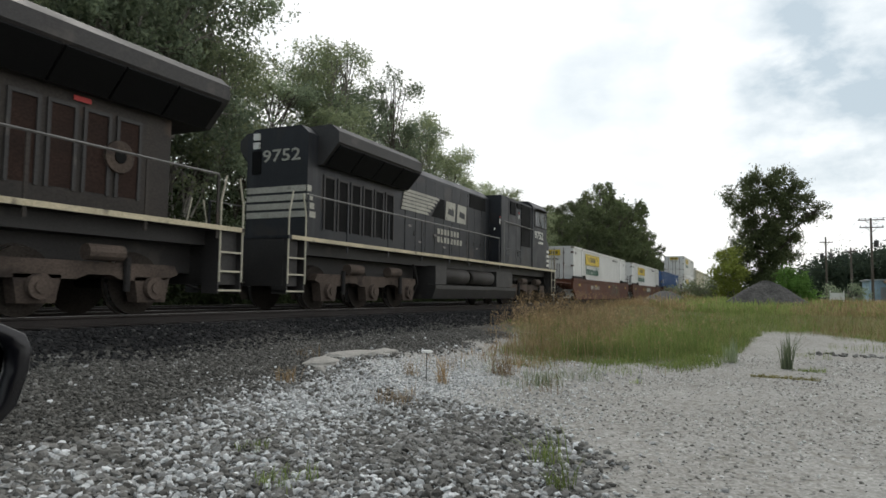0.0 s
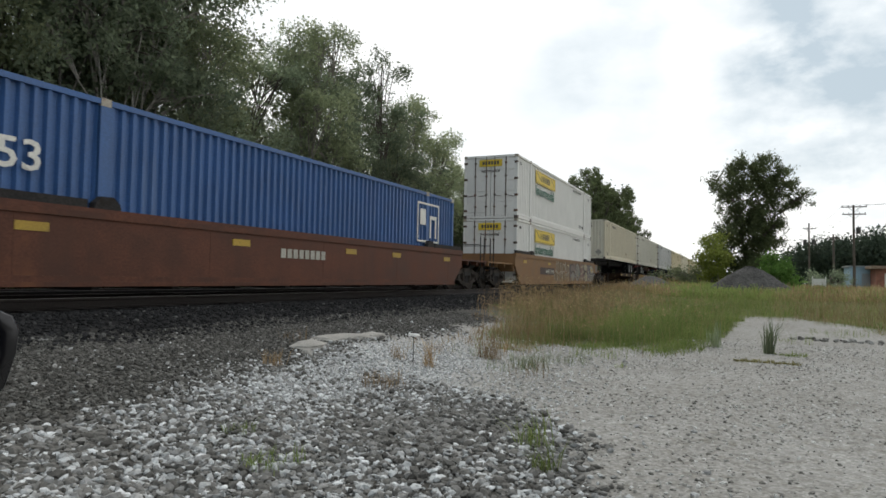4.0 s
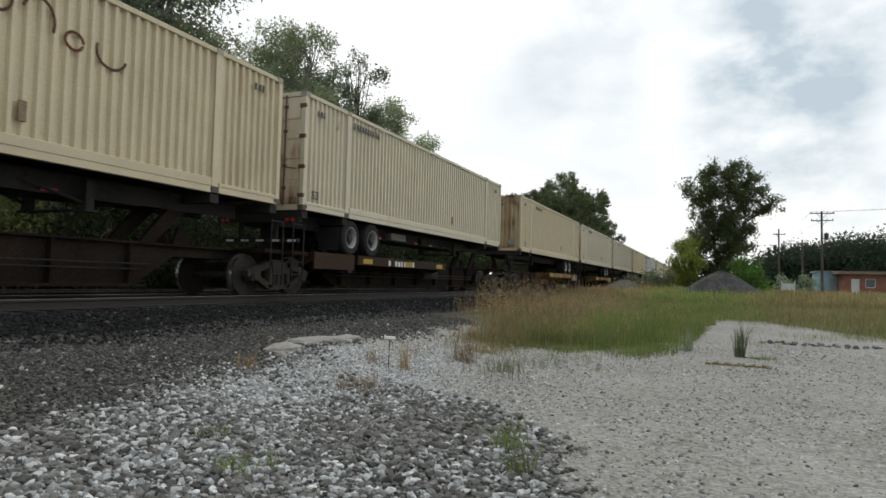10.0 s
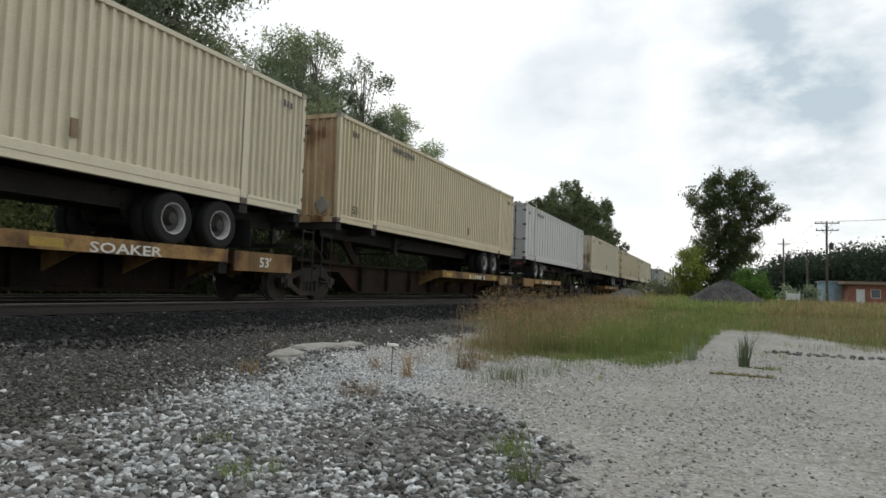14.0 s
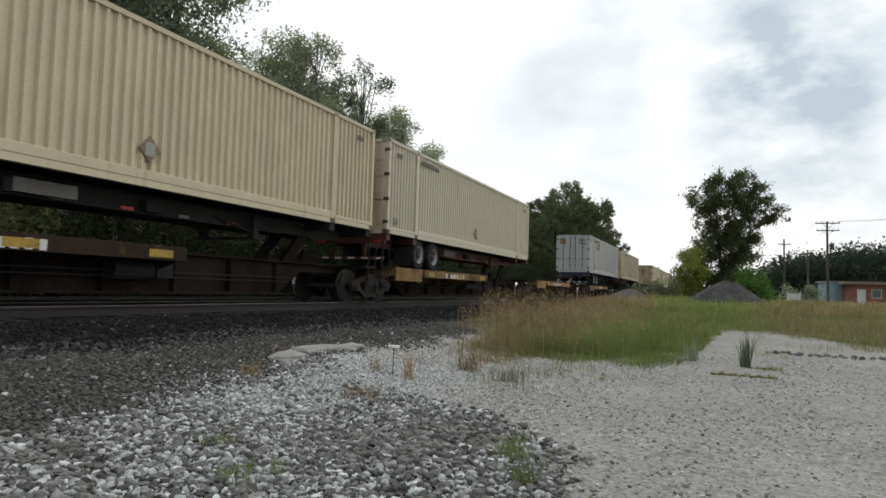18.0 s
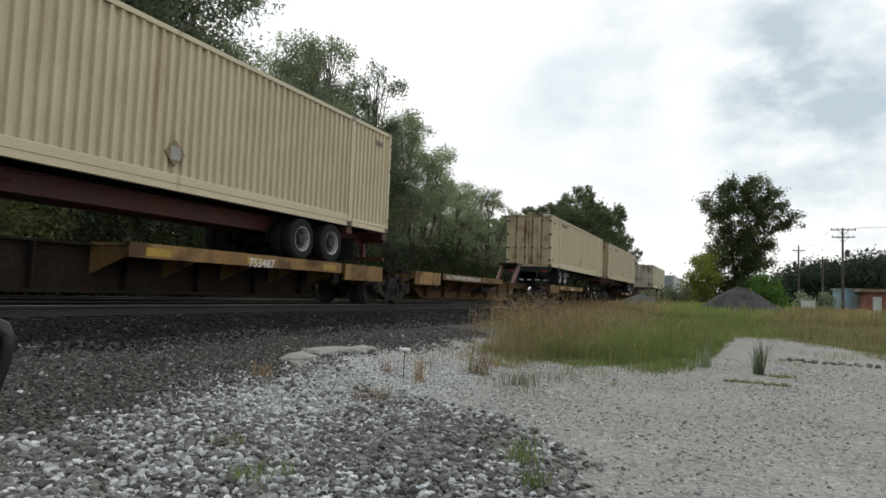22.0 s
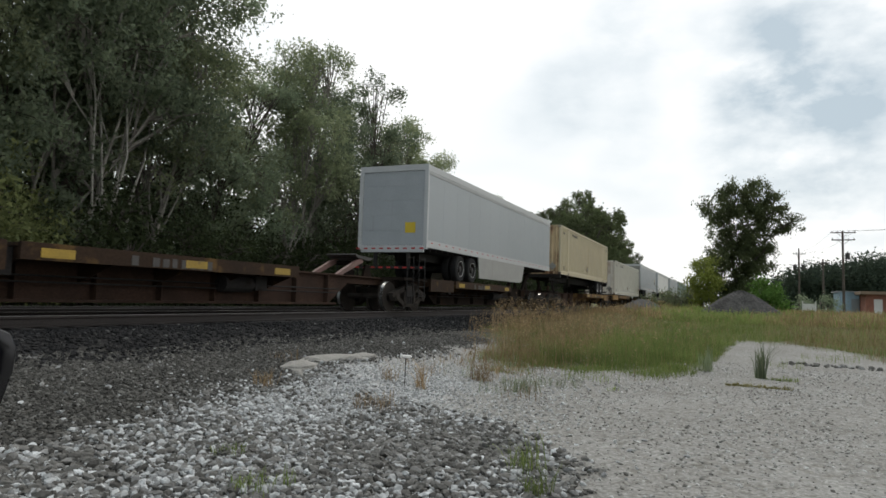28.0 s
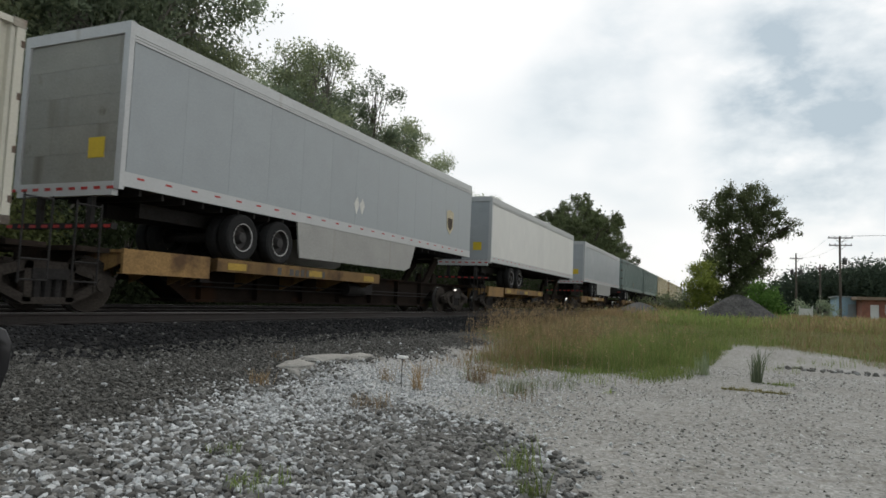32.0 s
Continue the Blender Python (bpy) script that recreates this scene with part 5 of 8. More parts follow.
    for s in (-1, 1):
        for x in (box_at + 2.1, box_at + BL - 2.1):
            o = reuse("guide", lambda bm: prism(bm, [(-0.24, 0), (0.24, 0), (0.22, 0.10), (0.10, 0.20), (-0.10, 0.20), (-0.22, 0.10)], -0.07, 0.07), STEEL, "box_guide", c, "dark steel container guide")
            o.location = (x, s * 1.38, top)
        for x0, x1 in ((a + 0.1, box_at + 1.75), (box_at + BL - 1.75, b - 0.1)):
            boxes("guide_rail", STEEL, c, [(x0, x1, s * 1.38 - 0.05, s * 1.38 + 0.05, top, top + 0.13)])

    for x in (0.9, L - 1.2):
        o = reuse("wellbrake", lambda bm: tube(bm, (0, -0.9, 0.95), (0.5, -0.9, 0.95), 0.15, seg=10), STEEL, "brake_cylinder", c)
        o.location.x = x
    return c


def graffiti(c, a, top):
    """Painted tags on the side of one well: rounded shapes, rings and outlines."""
    y = -1.432
    r = random.Random(3)

    def blob(bm, x, z, rx, rz, lift, k=22):
        pts = [(x + rx * math.cos(t) * (1 + 0.08 * math.sin(3 * t + x)), z + rz * math.sin(t) * (1 + 0.06 * math.cos(2 * t + z))) for t in (2 * math.pi * i / k for i in range(k))]
        prism(bm, [(p, max(0.3, min(top - 0.09, q))) for p, q in pts], y - 0.002 * lift - 0.002, y - 0.002 * lift)

    def ring(bm, x, z, rx, rz, w, lift, t0=0.0, t1=6.2832, k=22):
        """A painted stroke along part of an ellipse."""
        for i in range(k):
            a0, a1 = t0 + (t1 - t0) * i / k, t0 + (t1 - t0) * (i + 1) / k
            q = [(x + (rx + d) * math.cos(t), max(0.3, min(top - 0.09, z + (rz + d) * math.sin(t)))) for d, t in ((w, a0), (w, a1), (-w, a1), (-w, a0))]
            prism(bm, q, y - 0.002 * lift - 0.002, y - 0.002 * lift)
    pale = mat("tag_cream", (0.30, 0.265, 0.175), 0.7, var=0.25, stain=((0.18, 0.13, 0.08), 0.3, 3.0))
    thin = mat("tag_white_line", (0.40, 0.37, 0.30), 0.7, var=0.2)
    wash = mat("tag_olive_wash", (0.135, 0.088, 0.045), 0.7, var=0.2)
    taupe = mat("tag_taupe", (0.165, 0.125, 0.105), 0.7, var=0.25, stain=((0.10, 0.07, 0.06), 0.35, 1.6))
    ash = mat("tag_ash", (0.20, 0.18, 0.15), 0.7, var=0.25)
    sage = mat("tag_sage", (0.065, 0.12, 0.08), 0.7, var=0.3)
    slate = mat("tag_slate", (0.085, 0.075, 0.082), 0.7, var=0.3)
    rosy = mat("tag_pink", (0.17, 0.10, 0.085), 0.7, var=0.25)
    line = mat("tag_line", (0.022, 0.018, 0.018), 0.7)

    def filled(name, m, x, z, rx, rz, lift=2):
        return shaped(name, m, c, lambda bm: blob(bm, x, z, rx, rz, lift))

    def drawn(m, x, z, rx, rz, w, t0, t1, lift):
        shaped("painted_outline", m, c, lambda bm: ring(bm, x, z, rx, rz, w, lift, t0, t1))

    # number plate of the car: dark field, pale numerals
    boxes("number_field", mat("dull_brown_field", (0.055, 0.036, 0.03), 0.7, var=0.2), c, [(7.2, 9.9, y - 0.004, y - 0.001, 0.68, 1.03)])
    lettering("645334", 0.27, FADED, c, on_side(8.19, y - 0.007, 0.76), 1.55, 0.02)
    # thin-lined bubble writing in two rows
    for x, z, rx, rz, t0, t1 in ((10.25, 0.62, 0.32, 0.30, 0.2, 6.0), (10.85, 0.55, 0.28, 0.25, 0.5, 5.2), (11.35, 0.60, 0.26, 0.28, -0.4, 4.4), (12.0, 0.58, 0.34, 0.30, 0.1, 3.6), (12.55, 0.55, 0.24, 0.24, -0.2, 3.9), (12.98, 0.56, 0.20, 0.26, 0.0, 4.2), (10.45, 1.12, 0.18, 0.36, 0.3, 5.6), (10.95, 1.15, 0.24, 0.34, -0.6, 3.8), (11.5, 1.18, 0.20, 0.32, 2.0, 6.3), (11.95, 1.08, 0.32, 0.22, -1.2, 3.0), (12.5, 1.20, 0.16, 0.30, 2.4, 6.0), (12.92, 1.02, 0.22, 0.26, -0.8, 3.6)):
        filled("painted_fill", wash, x, z, rx * 0.95, rz * 0.95, 1)
        drawn(thin, x, z, rx, rz, 0.017, t0, t1, 2)
    for x0, x1, z0, z1 in ((10.72, 10.68, 0.95, 1.42), (11.72, 11.68, 0.36, 0.9), (12.25, 12.32, 0.95, 1.45), (13.14, 13.18, 0.4, 0.85)):
        shaped("painted_stroke", thin, c, lambda bm: prism(bm, [(x0 - 0.017, z0), (x0 + 0.017, z0), (x1 + 0.017, z1), (x1 - 0.017, z1)], y - 0.006, y - 0.004))
    # grey wedge, taupe mass and a pale face-like shape
    shaped("painted_wedge", slate, c, lambda bm: prism(bm, [(13.25, 1.30), (13.75, 1.36), (13.62, 0.95), (13.75, 0.34), (13.45, 0.34), (13.40, 0.80)], y - 0.004, y - 0.002))
    for x, z, rx, rz, m in ((14.0, 1.08, 0.48, 0.26, taupe), (14.15, 0.62, 0.50, 0.30, ash), (15.35, 0.90, 0.74, 0.54, ash), (14.55, 1.20, 0.30, 0.22, taupe), (15.85, 0.92, 0.20, 0.26, sage)):
        filled("painted_letter", m, x, z, rx, rz, 3)
    for x, z, rx, rz, w, t0, t1 in ((14.0, 1.08, 0.48, 0.26, 0.03, 0.3, 4.0), (14.15, 0.62, 0.50, 0.30, 0.03, -1.2, 2.6), (15.35, 0.90, 0.74, 0.54, 0.045, -1.3, 1.4), (15.35, 0.90, 0.74, 0.54, 0.03, 1.9, 4.2), (14.75, 0.95, 0.18, 0.30, 0.03, -1.6, 1.5), (15.35, 0.46, 0.24, 0.16, 0.03, 0.2, 2.9)):
        drawn(line, x, z, rx, rz, w, t0, t1, 5)
    for x in (15.15, 15.42):
        shaped("painted_stroke", line, c, lambda bm: prism(bm, [(x, 0.88), (x + 0.05, 0.88), (x + 0.05, 1.26), (x, 1.26)], y - 0.012, y - 0.010))
    # rosy field with cream splashes
    shaped("painted_field", rosy, c, lambda bm: prism(bm, [(16.15, 0.36), (17.5, 0.30), (17.6, 0.9), (17.2, 1.45), (16.2, 1.45)], y - 0.004, y - 0.002))
    for i in range(15):
        filled("painted_splash", pale, 16.28 + 0.24 * (i % 5) + 0.12 * r.random(), 0.48 + 0.34 * (i // 5) + 0.16 * r.random(), 0.05 + 0.07 * r.random(), 0.04 + 0.05 * r.random(), 4)
    for x, z, rx, rz in ((17.62, 1.22, 0.50, 0.22), (17.84, 0.62, 0.46, 0.32)):
        filled("painted_letter", pale, x, z, rx, rz, 5)
    for i in range(9):
        filled("painted_splash", ash, 17.4 + 0.22 * (i % 5) + 0.1 * r.random(), 1.14 + 0.16 * r.random() if i < 5 else 0.42 + 0.1 * r.random(), 0.07, 0.045, 7)
    for x, z, rx, rz, w, t0, t1 in ((17.28, 0.60, 0.27, 0.30, 0.055, 0.0, 6.28), (17.62, 1.22, 0.52, 0.24, 0.035, 2.2, 5.4), (17.84, 0.62, 0.48, 0.34, 0.03, -1.2, 1.9), (17.10, 1.30, 0.16, 0.20, 0.05, 1.4, 5.0)):
        drawn(line, x, z, rx, rz, w, t0, t1, 7)
    # slate field with pale rings, rounded at its end
    shaped("painted_field", slate, c, lambda bm: prism(bm, [(18.15, 0.30), (19.6, 0.30), (20.05, 0.48), (20.28, 0.80), (20.15, 1.15), (19.8, 1.38), (18.9, 1.44), (18.15, 1.44), (18.3, 0.9)], y - 0.004, y - 0.002))
    filled("painted_arc", pale, 19.55, 1.12, 0.42, 0.24, 3)
    boxes("yellow_patch", REFLECT, c, [(19.30, 19.78, y - 0.014, y - 0.010, 1.02, 1.15)])
    for i in range(26):
        x, z = 18.35 + 0.27 * (i % 7) + 0.14 * r.random(), 0.42 + 0.25 * (i // 7) + 0.13 * r.random()
        drawn(thin, x, z, 0.04 + 0.03 * r.random(), 0.055 + 0.035 * r.random(), 0.018, 0.0, 6.28, 7)
    # rust-brown end of the car past the well, with a framed data placard
    boxes("end_panel", ORANGE, c, [(20.46, 21.72, -1.40, -1.34, 0.95, 1.50)])
    pl = boxes("placard", DARKDECAL, c, [(21.02, 21.56, -1.406, -1.4005, 1.0, 1.42)], "data placard with a white frame")
    boxes("placard_frame", DULLWHITE, pl, [(21.02, 21.56, -1.41, -1.4065, 1.0, 1.03), (21.02, 21.56, -1.41, -1.4065, 1.39, 1.42), (21.02, 21.05, -1.41, -1.4065, 1.03, 1.39), (21.53, 21.56, -1.41, -1.4065, 1.03, 1.39)])
    for i in range(4):
        boxes("placard_bar", DULLWHITE, pl, [(21.10, 21.27, -1.41, -1.4065, 1.08 + 0.07 * i, 1.11 + 0.07 * i)])
        boxes("placard_bar", DULLWHITE, pl, [(21.31, 21.48, -1.41, -1.4065, 1.08 + 0.07 * i, 1.11 + 0.07 * i)])


SOOTBROWN = mat("brown_grimed_black", (0.030, 0.025, 0.021), 0.6, var=0.35, spec=0.3, streak=((0.055, 0.044, 0.036), 0.4, 1.8), stain=((0.07, 0.046, 0.032), 0.25, 1.1))
RUSTSCREEN = mat("rusty_screen", (0.030, 0.018, 0.014), 0.8, var=0.3, spec=0.15)
HANDRAIL = mat("worn_handrail", (0.16, 0.155, 0.145), 0.5, 0.2, var=0.2)
TANKGREY = mat("dusty_tank", (0.05, 0.046, 0.043), 0.7, var=0.25, stain=((0.02, 0.018, 0.017), 0.3, 2.0), spec=0.25)
PITCH = mat("sooty_mesh", (0.006, 0.006, 0.006), 0.8, var=0.2, spec=0.15)
FADED = mat("faded_cream_decal", (0.34, 0.33, 0.28), 0.6, var=0.2, stain=((0.06, 0.06, 0.055), 0.25, 3.0))
PALEIRON = mat("cream_grab_iron", (0.42, 0.39, 0.30), 0.6, var=0.15)


def limb_tube(bm, pts, r):
    for p, q in zip(pts, pts[1:]):
        tube(bm, p, q, r, seg=6)


# ---- locomotives: long-hood end at x = 0, cab at the other ----
def locomotive(u, turned, label):
    L = 20.8
    c = rolling("locomotive", label, "locomotive", u, turned, "locomotives", L)
    W = 0.92  # half width of the hood
    coat, screen = (SOOTBROWN, RUSTSCREEN) if turned else (BLACK, PITCH)
    boxes("underframe", ROADGRIME, c, [(0.6, L - 0.6, -1.10, 1.10, 1.28, 1.56), (0.25, L - 0.25, -0.6, 0.6, 0.75, 1.3), (0.0, 0.5, -1.35, 1.35, 0.55, 1.58), (L - 0.5, L, -1.35, 1.35, 0.55, 1.58)])
    boxes("walkway", coat, c, [(0.0, L, -1.50, 1.50, 1.56, 1.64)])
    for s in (-1, 1):
        y0, y1 = s * 1.50, s * 1.515
        boxes("sill_stripe", GILT, c, [(0.1, L - 0.1, min(y0, y1), max(y0, y1), 1.555, 1.645)], "worn pale stripe along the sill")

    # long hood with engine-room doors
    def hood(bm):
        prism_x(bm, [(-W, 1.64), (-W, 4.18), (-W + 0.30, 4.44), (W - 0.30, 4.44), (W, 4.18), (W, 1.64)], 5.9, 13.2)
        box(bm, 1.9, 5.9, -W, W, 1.64, 3.55)
    shaped("hood", coat, c, hood)

    # flush rear end of the hood, full height with chamfered top
    shaped("hood_end", coat, c, lambda bm: prism_x(bm, [(-W, 1.64), (-W, 4.22), (-W + 0.22, 4.42), (W - 0.22, 4.42), (W, 4.22), (W, 1.64)], 1.36, 1.9))

    def wings(bm):
        # wide radiator hood, flared over the rear end
        prism_x(bm, [(-1.05, 3.50), (-1.52, 4.02), (-1.52, 4.28), (-1.30, 4.46), (1.30, 4.46), (1.52, 4.28), (1.52, 4.02), (1.05, 3.50)], 0.55 if turned else 1.75, 6.1)
    shaped("radiator_hood", ROADGRIME, c, wings, "flared radiator hood with grimy edges")
    for s in (-1, 1):
        for i in range(5 if turned else 4):
            # dark grille panels let into the sloping underside of the wings
            o = reuse(("grille", s), lambda bm, s=s: prism_x(bm, [(s * 1.07, 3.50), (s * 1.12, 3.48), (s * 1.53, 3.93), (s * 1.50, 3.97)], 0, 1.0), PITCH, "radiator_grille", c)
            o.location.x = (0.75 if turned else 1.85) + i * 1.05
        for i in range(10):
            o = reuse(("enginedoor", s), lambda bm, s=s: [box(bm, 0, 0.655, min(s * W, s * (W + 0.015)), max(s * W, s * (W + 0.015)), 1.75, 3.30)], coat, "engine_door", c)
            o.location.x = 6.2 + i * 0.68
            h = reuse(("doorlatch", s), lambda bm, s=s: box(bm, 0.56, 0.60, min(s * (W + 0.015), s * (W + 0.035)), max(s * (W + 0.015), s * (W + 0.035)), 2.2, 2.35), ROADGRIME, "latch", o)
            o = reuse(("upperdoor", s), lambda bm, s=s: box(bm, 0, 0.665, min(s * W, s * (W + 0.012)), max(s * W, s * (W + 0.012)), 3.36, 4.10), coat, "upper_panel", c)
            o.location.x = 6.2 + i * 0.68
        for x in (2.0, 2.6, 3.2, 3.8, 4.4, 5.0):
            o = reuse(("filterdoor", s), lambda bm, s=s: [box(bm, 0, 0.06, min(s * W, s * (W + 0.03)), max(s * W, s * (W + 0.03)), 1.95, 3.30), box(bm, 0.44, 0.5, min(s * W, s * (W + 0.03)), max(s * W, s * (W + 0.03)), 1.95, 3.30), box(bm, 0.06, 0.44, min(s * W, s * (W + 0.03)), max(s * W, s * (W + 0.03)), 3.24, 3.30)], ROADGRIME, "filter_door", c)
            o.location.x = x
            reuse(("filterscreen", s), lambda bm, s=s: box(bm, 0.06, 0.44, min(s * W, s * (W + 0.006)), max(s * W, s * (W + 0.006)), 1.97, 3.24), screen, "filter_screen", o)
        # blower and inverter cabinet behind the cab
        boxes("cabinet", coat, c, [(13.2, 17.15, min(s * 0.5, s * 1.42), max(s * 0.5, s * 1.42), 1.64, 4.36)])
        for x0, x1, y0, z0, z1 in ((11.14, 12.7, W, 3.62, 4.12), (14.26, 14.88, 1.42, 3.70, 4.24), (15.08, 15.52, 1.42, 4.04, 4.26)):
            boxes("air_intake", PITCH, c, [(x0, x1, min(s * y0, s * (y0 + 0.03)), max(s * y0, s * (y0 + 0.03)), z0, z1)], "dark intake grille")
        # rows of pressed louvres low on the cabinet
        for x in (13.75, 15.2):
            for j in range(5):
                o = reuse(("louvre", s), lambda bm, s=s: prism_x(bm, [(s * 1.42, 0.0), (s * 1.445, 0.01), (s * 1.42, 0.045)], 0, 0.5), coat, "louvre", c)
                o.location = (x, 0, 2.0 + j * 0.062)
        for x in (13.22, 14.05, 15.0, 15.6):
            o = reuse(("cabinetseam", s), lambda bm, s=s: box(bm, 0, 0.02, min(s * 1.42, s * 1.428), max(s * 1.42, s * 1.428), 1.75, 4.3), ROADGRIME, "panel_seam", c)
            o.location.x = x
        for x, z, w, h in ((13.0, 3.18, 0.09, 0.2), (15.3, 3.62, 0.10, 0.16), (12.4, 2.9, 0.1, 0.07)):
            boxes("safety_label", DECALWHITE, c, [(x, x + w, min(s * 1.425, s * 1.432), max(s * 1.425, s * 1.432), z, z + h)])
        for x, z in ((6.4, 2.45), (8.2, 2.3), (7.1, 2.0), (8.9, 1.95), (11.8, 2.1), (13.9, 3.1)):
            boxes("safety_label", DULLWHITE, c, [(x, x + 0.2, min(s * (W + 0.016), s * (W + 0.022)), max(s * (W + 0.016), s * (W + 0.022)), z, z + 0.07)])
    # livery: pale speed lines, a dark horse-head shape kept plain, two bars of small letters
    y = -W - 0.026

    for i in range(6):
        z = 3.50 - i * 0.112
        shaped("speed_line", FADED, c, lambda bm: prism(bm, [(6.08 - 0.035 * i, z), (8.55 - 0.155 * i, z), (8.46 - 0.155 * i, z + 0.088), (6.11 - 0.035 * i, z + 0.088)], y - 0.004, y), "faded cream speed line")

    # plain dark wedge and two pale slanted blocks stand for the emblem
    shaped("emblem_field", PITCH, c, lambda bm: prism(bm, [(7.95, 2.93), (8.62, 3.58), (8.95, 3.58), (8.98, 2.93)], y - 0.004, y))
    for x in (9.02, 9.98):
        shaped("emblem", FADED, c, lambda bm: prism(bm, [(x, 2.93), (x + 0.78, 2.93), (x + 0.84, 3.58), (x + 0.06, 3.58)], y - 0.004, y), "pale slanted emblem block")
        shaped("emblem_bar", coat, c, lambda bm: prism(bm, [(x + 0.2, 3.15), (x + 0.68, 3.10), (x + 0.70, 3.30), (x + 0.26, 3.36)], y - 0.007, y - 0.0045))

    for i in range(8):
        for z, n in ((2.40, 7), (2.13, 8)):
            if i < n:
                boxes("name_bar", FADED, c, [(8.42 + i * 0.262, 8.60 + i * 0.262, y - 0.004, y, z, z + 0.19)])

    # cab and sloping nose
    def cab(bm):
        prism_x(bm, [(-1.46, 1.64), (-1.46, 4.38), (-1.25, 4.62), (1.25, 4.62), (1.46, 4.38), (1.46, 1.64)], 17.15, 19.35)
    shaped("cab", coat, c, cab)
    shaped("nose", coat, c, lambda bm: prism(bm, [(19.35, 1.64), (20.45, 1.64), (20.45, 2.85), (20.15, 3.05), (19.35, 3.62)], -1.25, 1.25))
    for s in (-1, 1):
        boxes("nose_stripes", DECALWHITE, c, [(19.95, 20.46, min(s * 1.25, s * 1.258), max(s * 1.25, s * 1.258), 1.80 + i * 0.22, 1.92 + i * 0.22) for i in range(4)] + [(19.55, 19.85, min(s * 1.25, s * 1.258), max(s * 1.25, s * 1.258), 1.72, 2.45)])
        w = boxes("side_window", CABGLASS, c, [(17.5, 18.18, min(s * 1.462, s * 1.475), max(s * 1.462, s * 1.475), 3.55, 4.20), (18.26, 18.92, min(s * 1.462, s * 1.475), max(s * 1.462, s * 1.475), 3.55, 4.20), (19.0, 19.25, min(s * 1.462, s * 1.475), max(s * 1.462, s * 1.475), 3.55, 4.20)])
        boxes("window_frame", STEEL, w, [(17.42, 19.30, min(s * 1.46, s * 1.482), max(s * 1.46, s * 1.482), z, z + 0.055) for z in (3.495, 4.20)] + [(x, x + 0.07, min(s * 1.46, s * 1.482), max(s * 1.46, s * 1.482), 3.50, 4.24) for x in (17.43, 18.185, 18.925, 19.25)])
        boxes("sun_visor", STEEL, c, [(17.4, 18.95, min(s * 1.46, s * 1.68), max(s * 1.46, s * 1.68), 4.26, 4.285)])
    for s in (-1, 1):
        boxes("cab_door", PITCH, c, [(15.66, 16.92, s * 1.43 - 0.012, s * 1.43 + 0.012, 2.5, 4.28)], "black door recess behind the cab")
        for x, z in ((13.02, 3.44), (15.3, 3.84)):
            boxes("warning_label", REDDECAL, c, [(x, x + 0.10, s * 1.43 - 0.014, s * 1.43 + 0.014, z, z + 0.04)])
    lettering("9752", 0.48, DECALWHITE, c, on_side(17.43, -1.468, 2.98), 1.33)
    boxes("maker_bars", DECALWHITE, c, [(18.0 + i * 0.2, 18.15 + i * 0.2, -1.468, -1.464, 2.76, 2.86) for i in range(4)])
    # number and stripes on the hood end
    boxes("end_stripes", FADED, c, [(1.348, 1.359, -W + 0.03, W - 0.03, 2.20 + i * 0.205, 2.345 + i * 0.205) for i in range(4)] + [(1.36, 1.70 - 0.06 * i, -W - 0.008, -W + 0.002, 2.20 + i * 0.205, 2.345 + i * 0.205) for i in range(4)])
    lettering("9752", 0.42, FADED, c, on_end(1.35, 0.45, 3.58), 1.15)
    boxes("headlight", DECALWHITE, c, [(1.30, 1.358, 0.52, 0.70, 3.92, 4.08), (1.30, 1.358, 0.52, 0.70, 4.14, 4.30)])
    boxes("headlight_box", PITCH, c, [(1.32, 1.358, 0.48, 0.74, 3.30, 3.86)])
    # tanks
    shaped("fuel_tank", ROADGRIME, c, lambda bm: prism_x(bm, [(-1.40, 0.58), (-1.28, 0.26), (1.28, 0.26), (1.40, 0.58), (1.40, 0.70), (0.72, 0.74), (0.72, 1.28), (-0.72, 1.28), (-0.72, 0.74), (-1.40, 0.70)], 7.4, 15.1))
    for x0, x1 in ((8.3, 10.2), (10.6, 12.6)):
        for s in (-1, 1):
            def tank(bm, s=s):
                tube(bm, (x0, s * 1.12, 1.02), (x1, s * 1.12, 1.02), 0.27, seg=20, caps=False)
                for x, d in ((x0, -1), (x1, 1)):
                    tube(bm, (x, s * 1.12, 1.02), (x + d * 0.05, s * 1.12, 1.02), 0.27, 0.20, seg=20, caps=False)
                    tube(bm, (x + d * 0.05, s * 1.12, 1.02), (x + d * 0.08, s * 1.12, 1.02), 0.20, 0.05, seg=20)
            def one_tank(bm):
                tank(bm)
                bmesh.ops.remove_doubles(bm, verts=bm.verts[:], dist=0.001)
            o = shaped("air_reservoir", TANKGREY, c, one_tank, "dusty cylindrical air reservoir")
            for p in o.data.polygons:
                p.use_smooth = True
    for x, x2 in ((7.4, 8.2), (12.8, 14.6)):
        for s in (-1, 1):
            boxes("equipment_box", ROADGRIME, c, [(x, x2, min(s * 0.73, s * 1.40), max(s * 0.73, s * 1.40), 0.72, 1.30)])

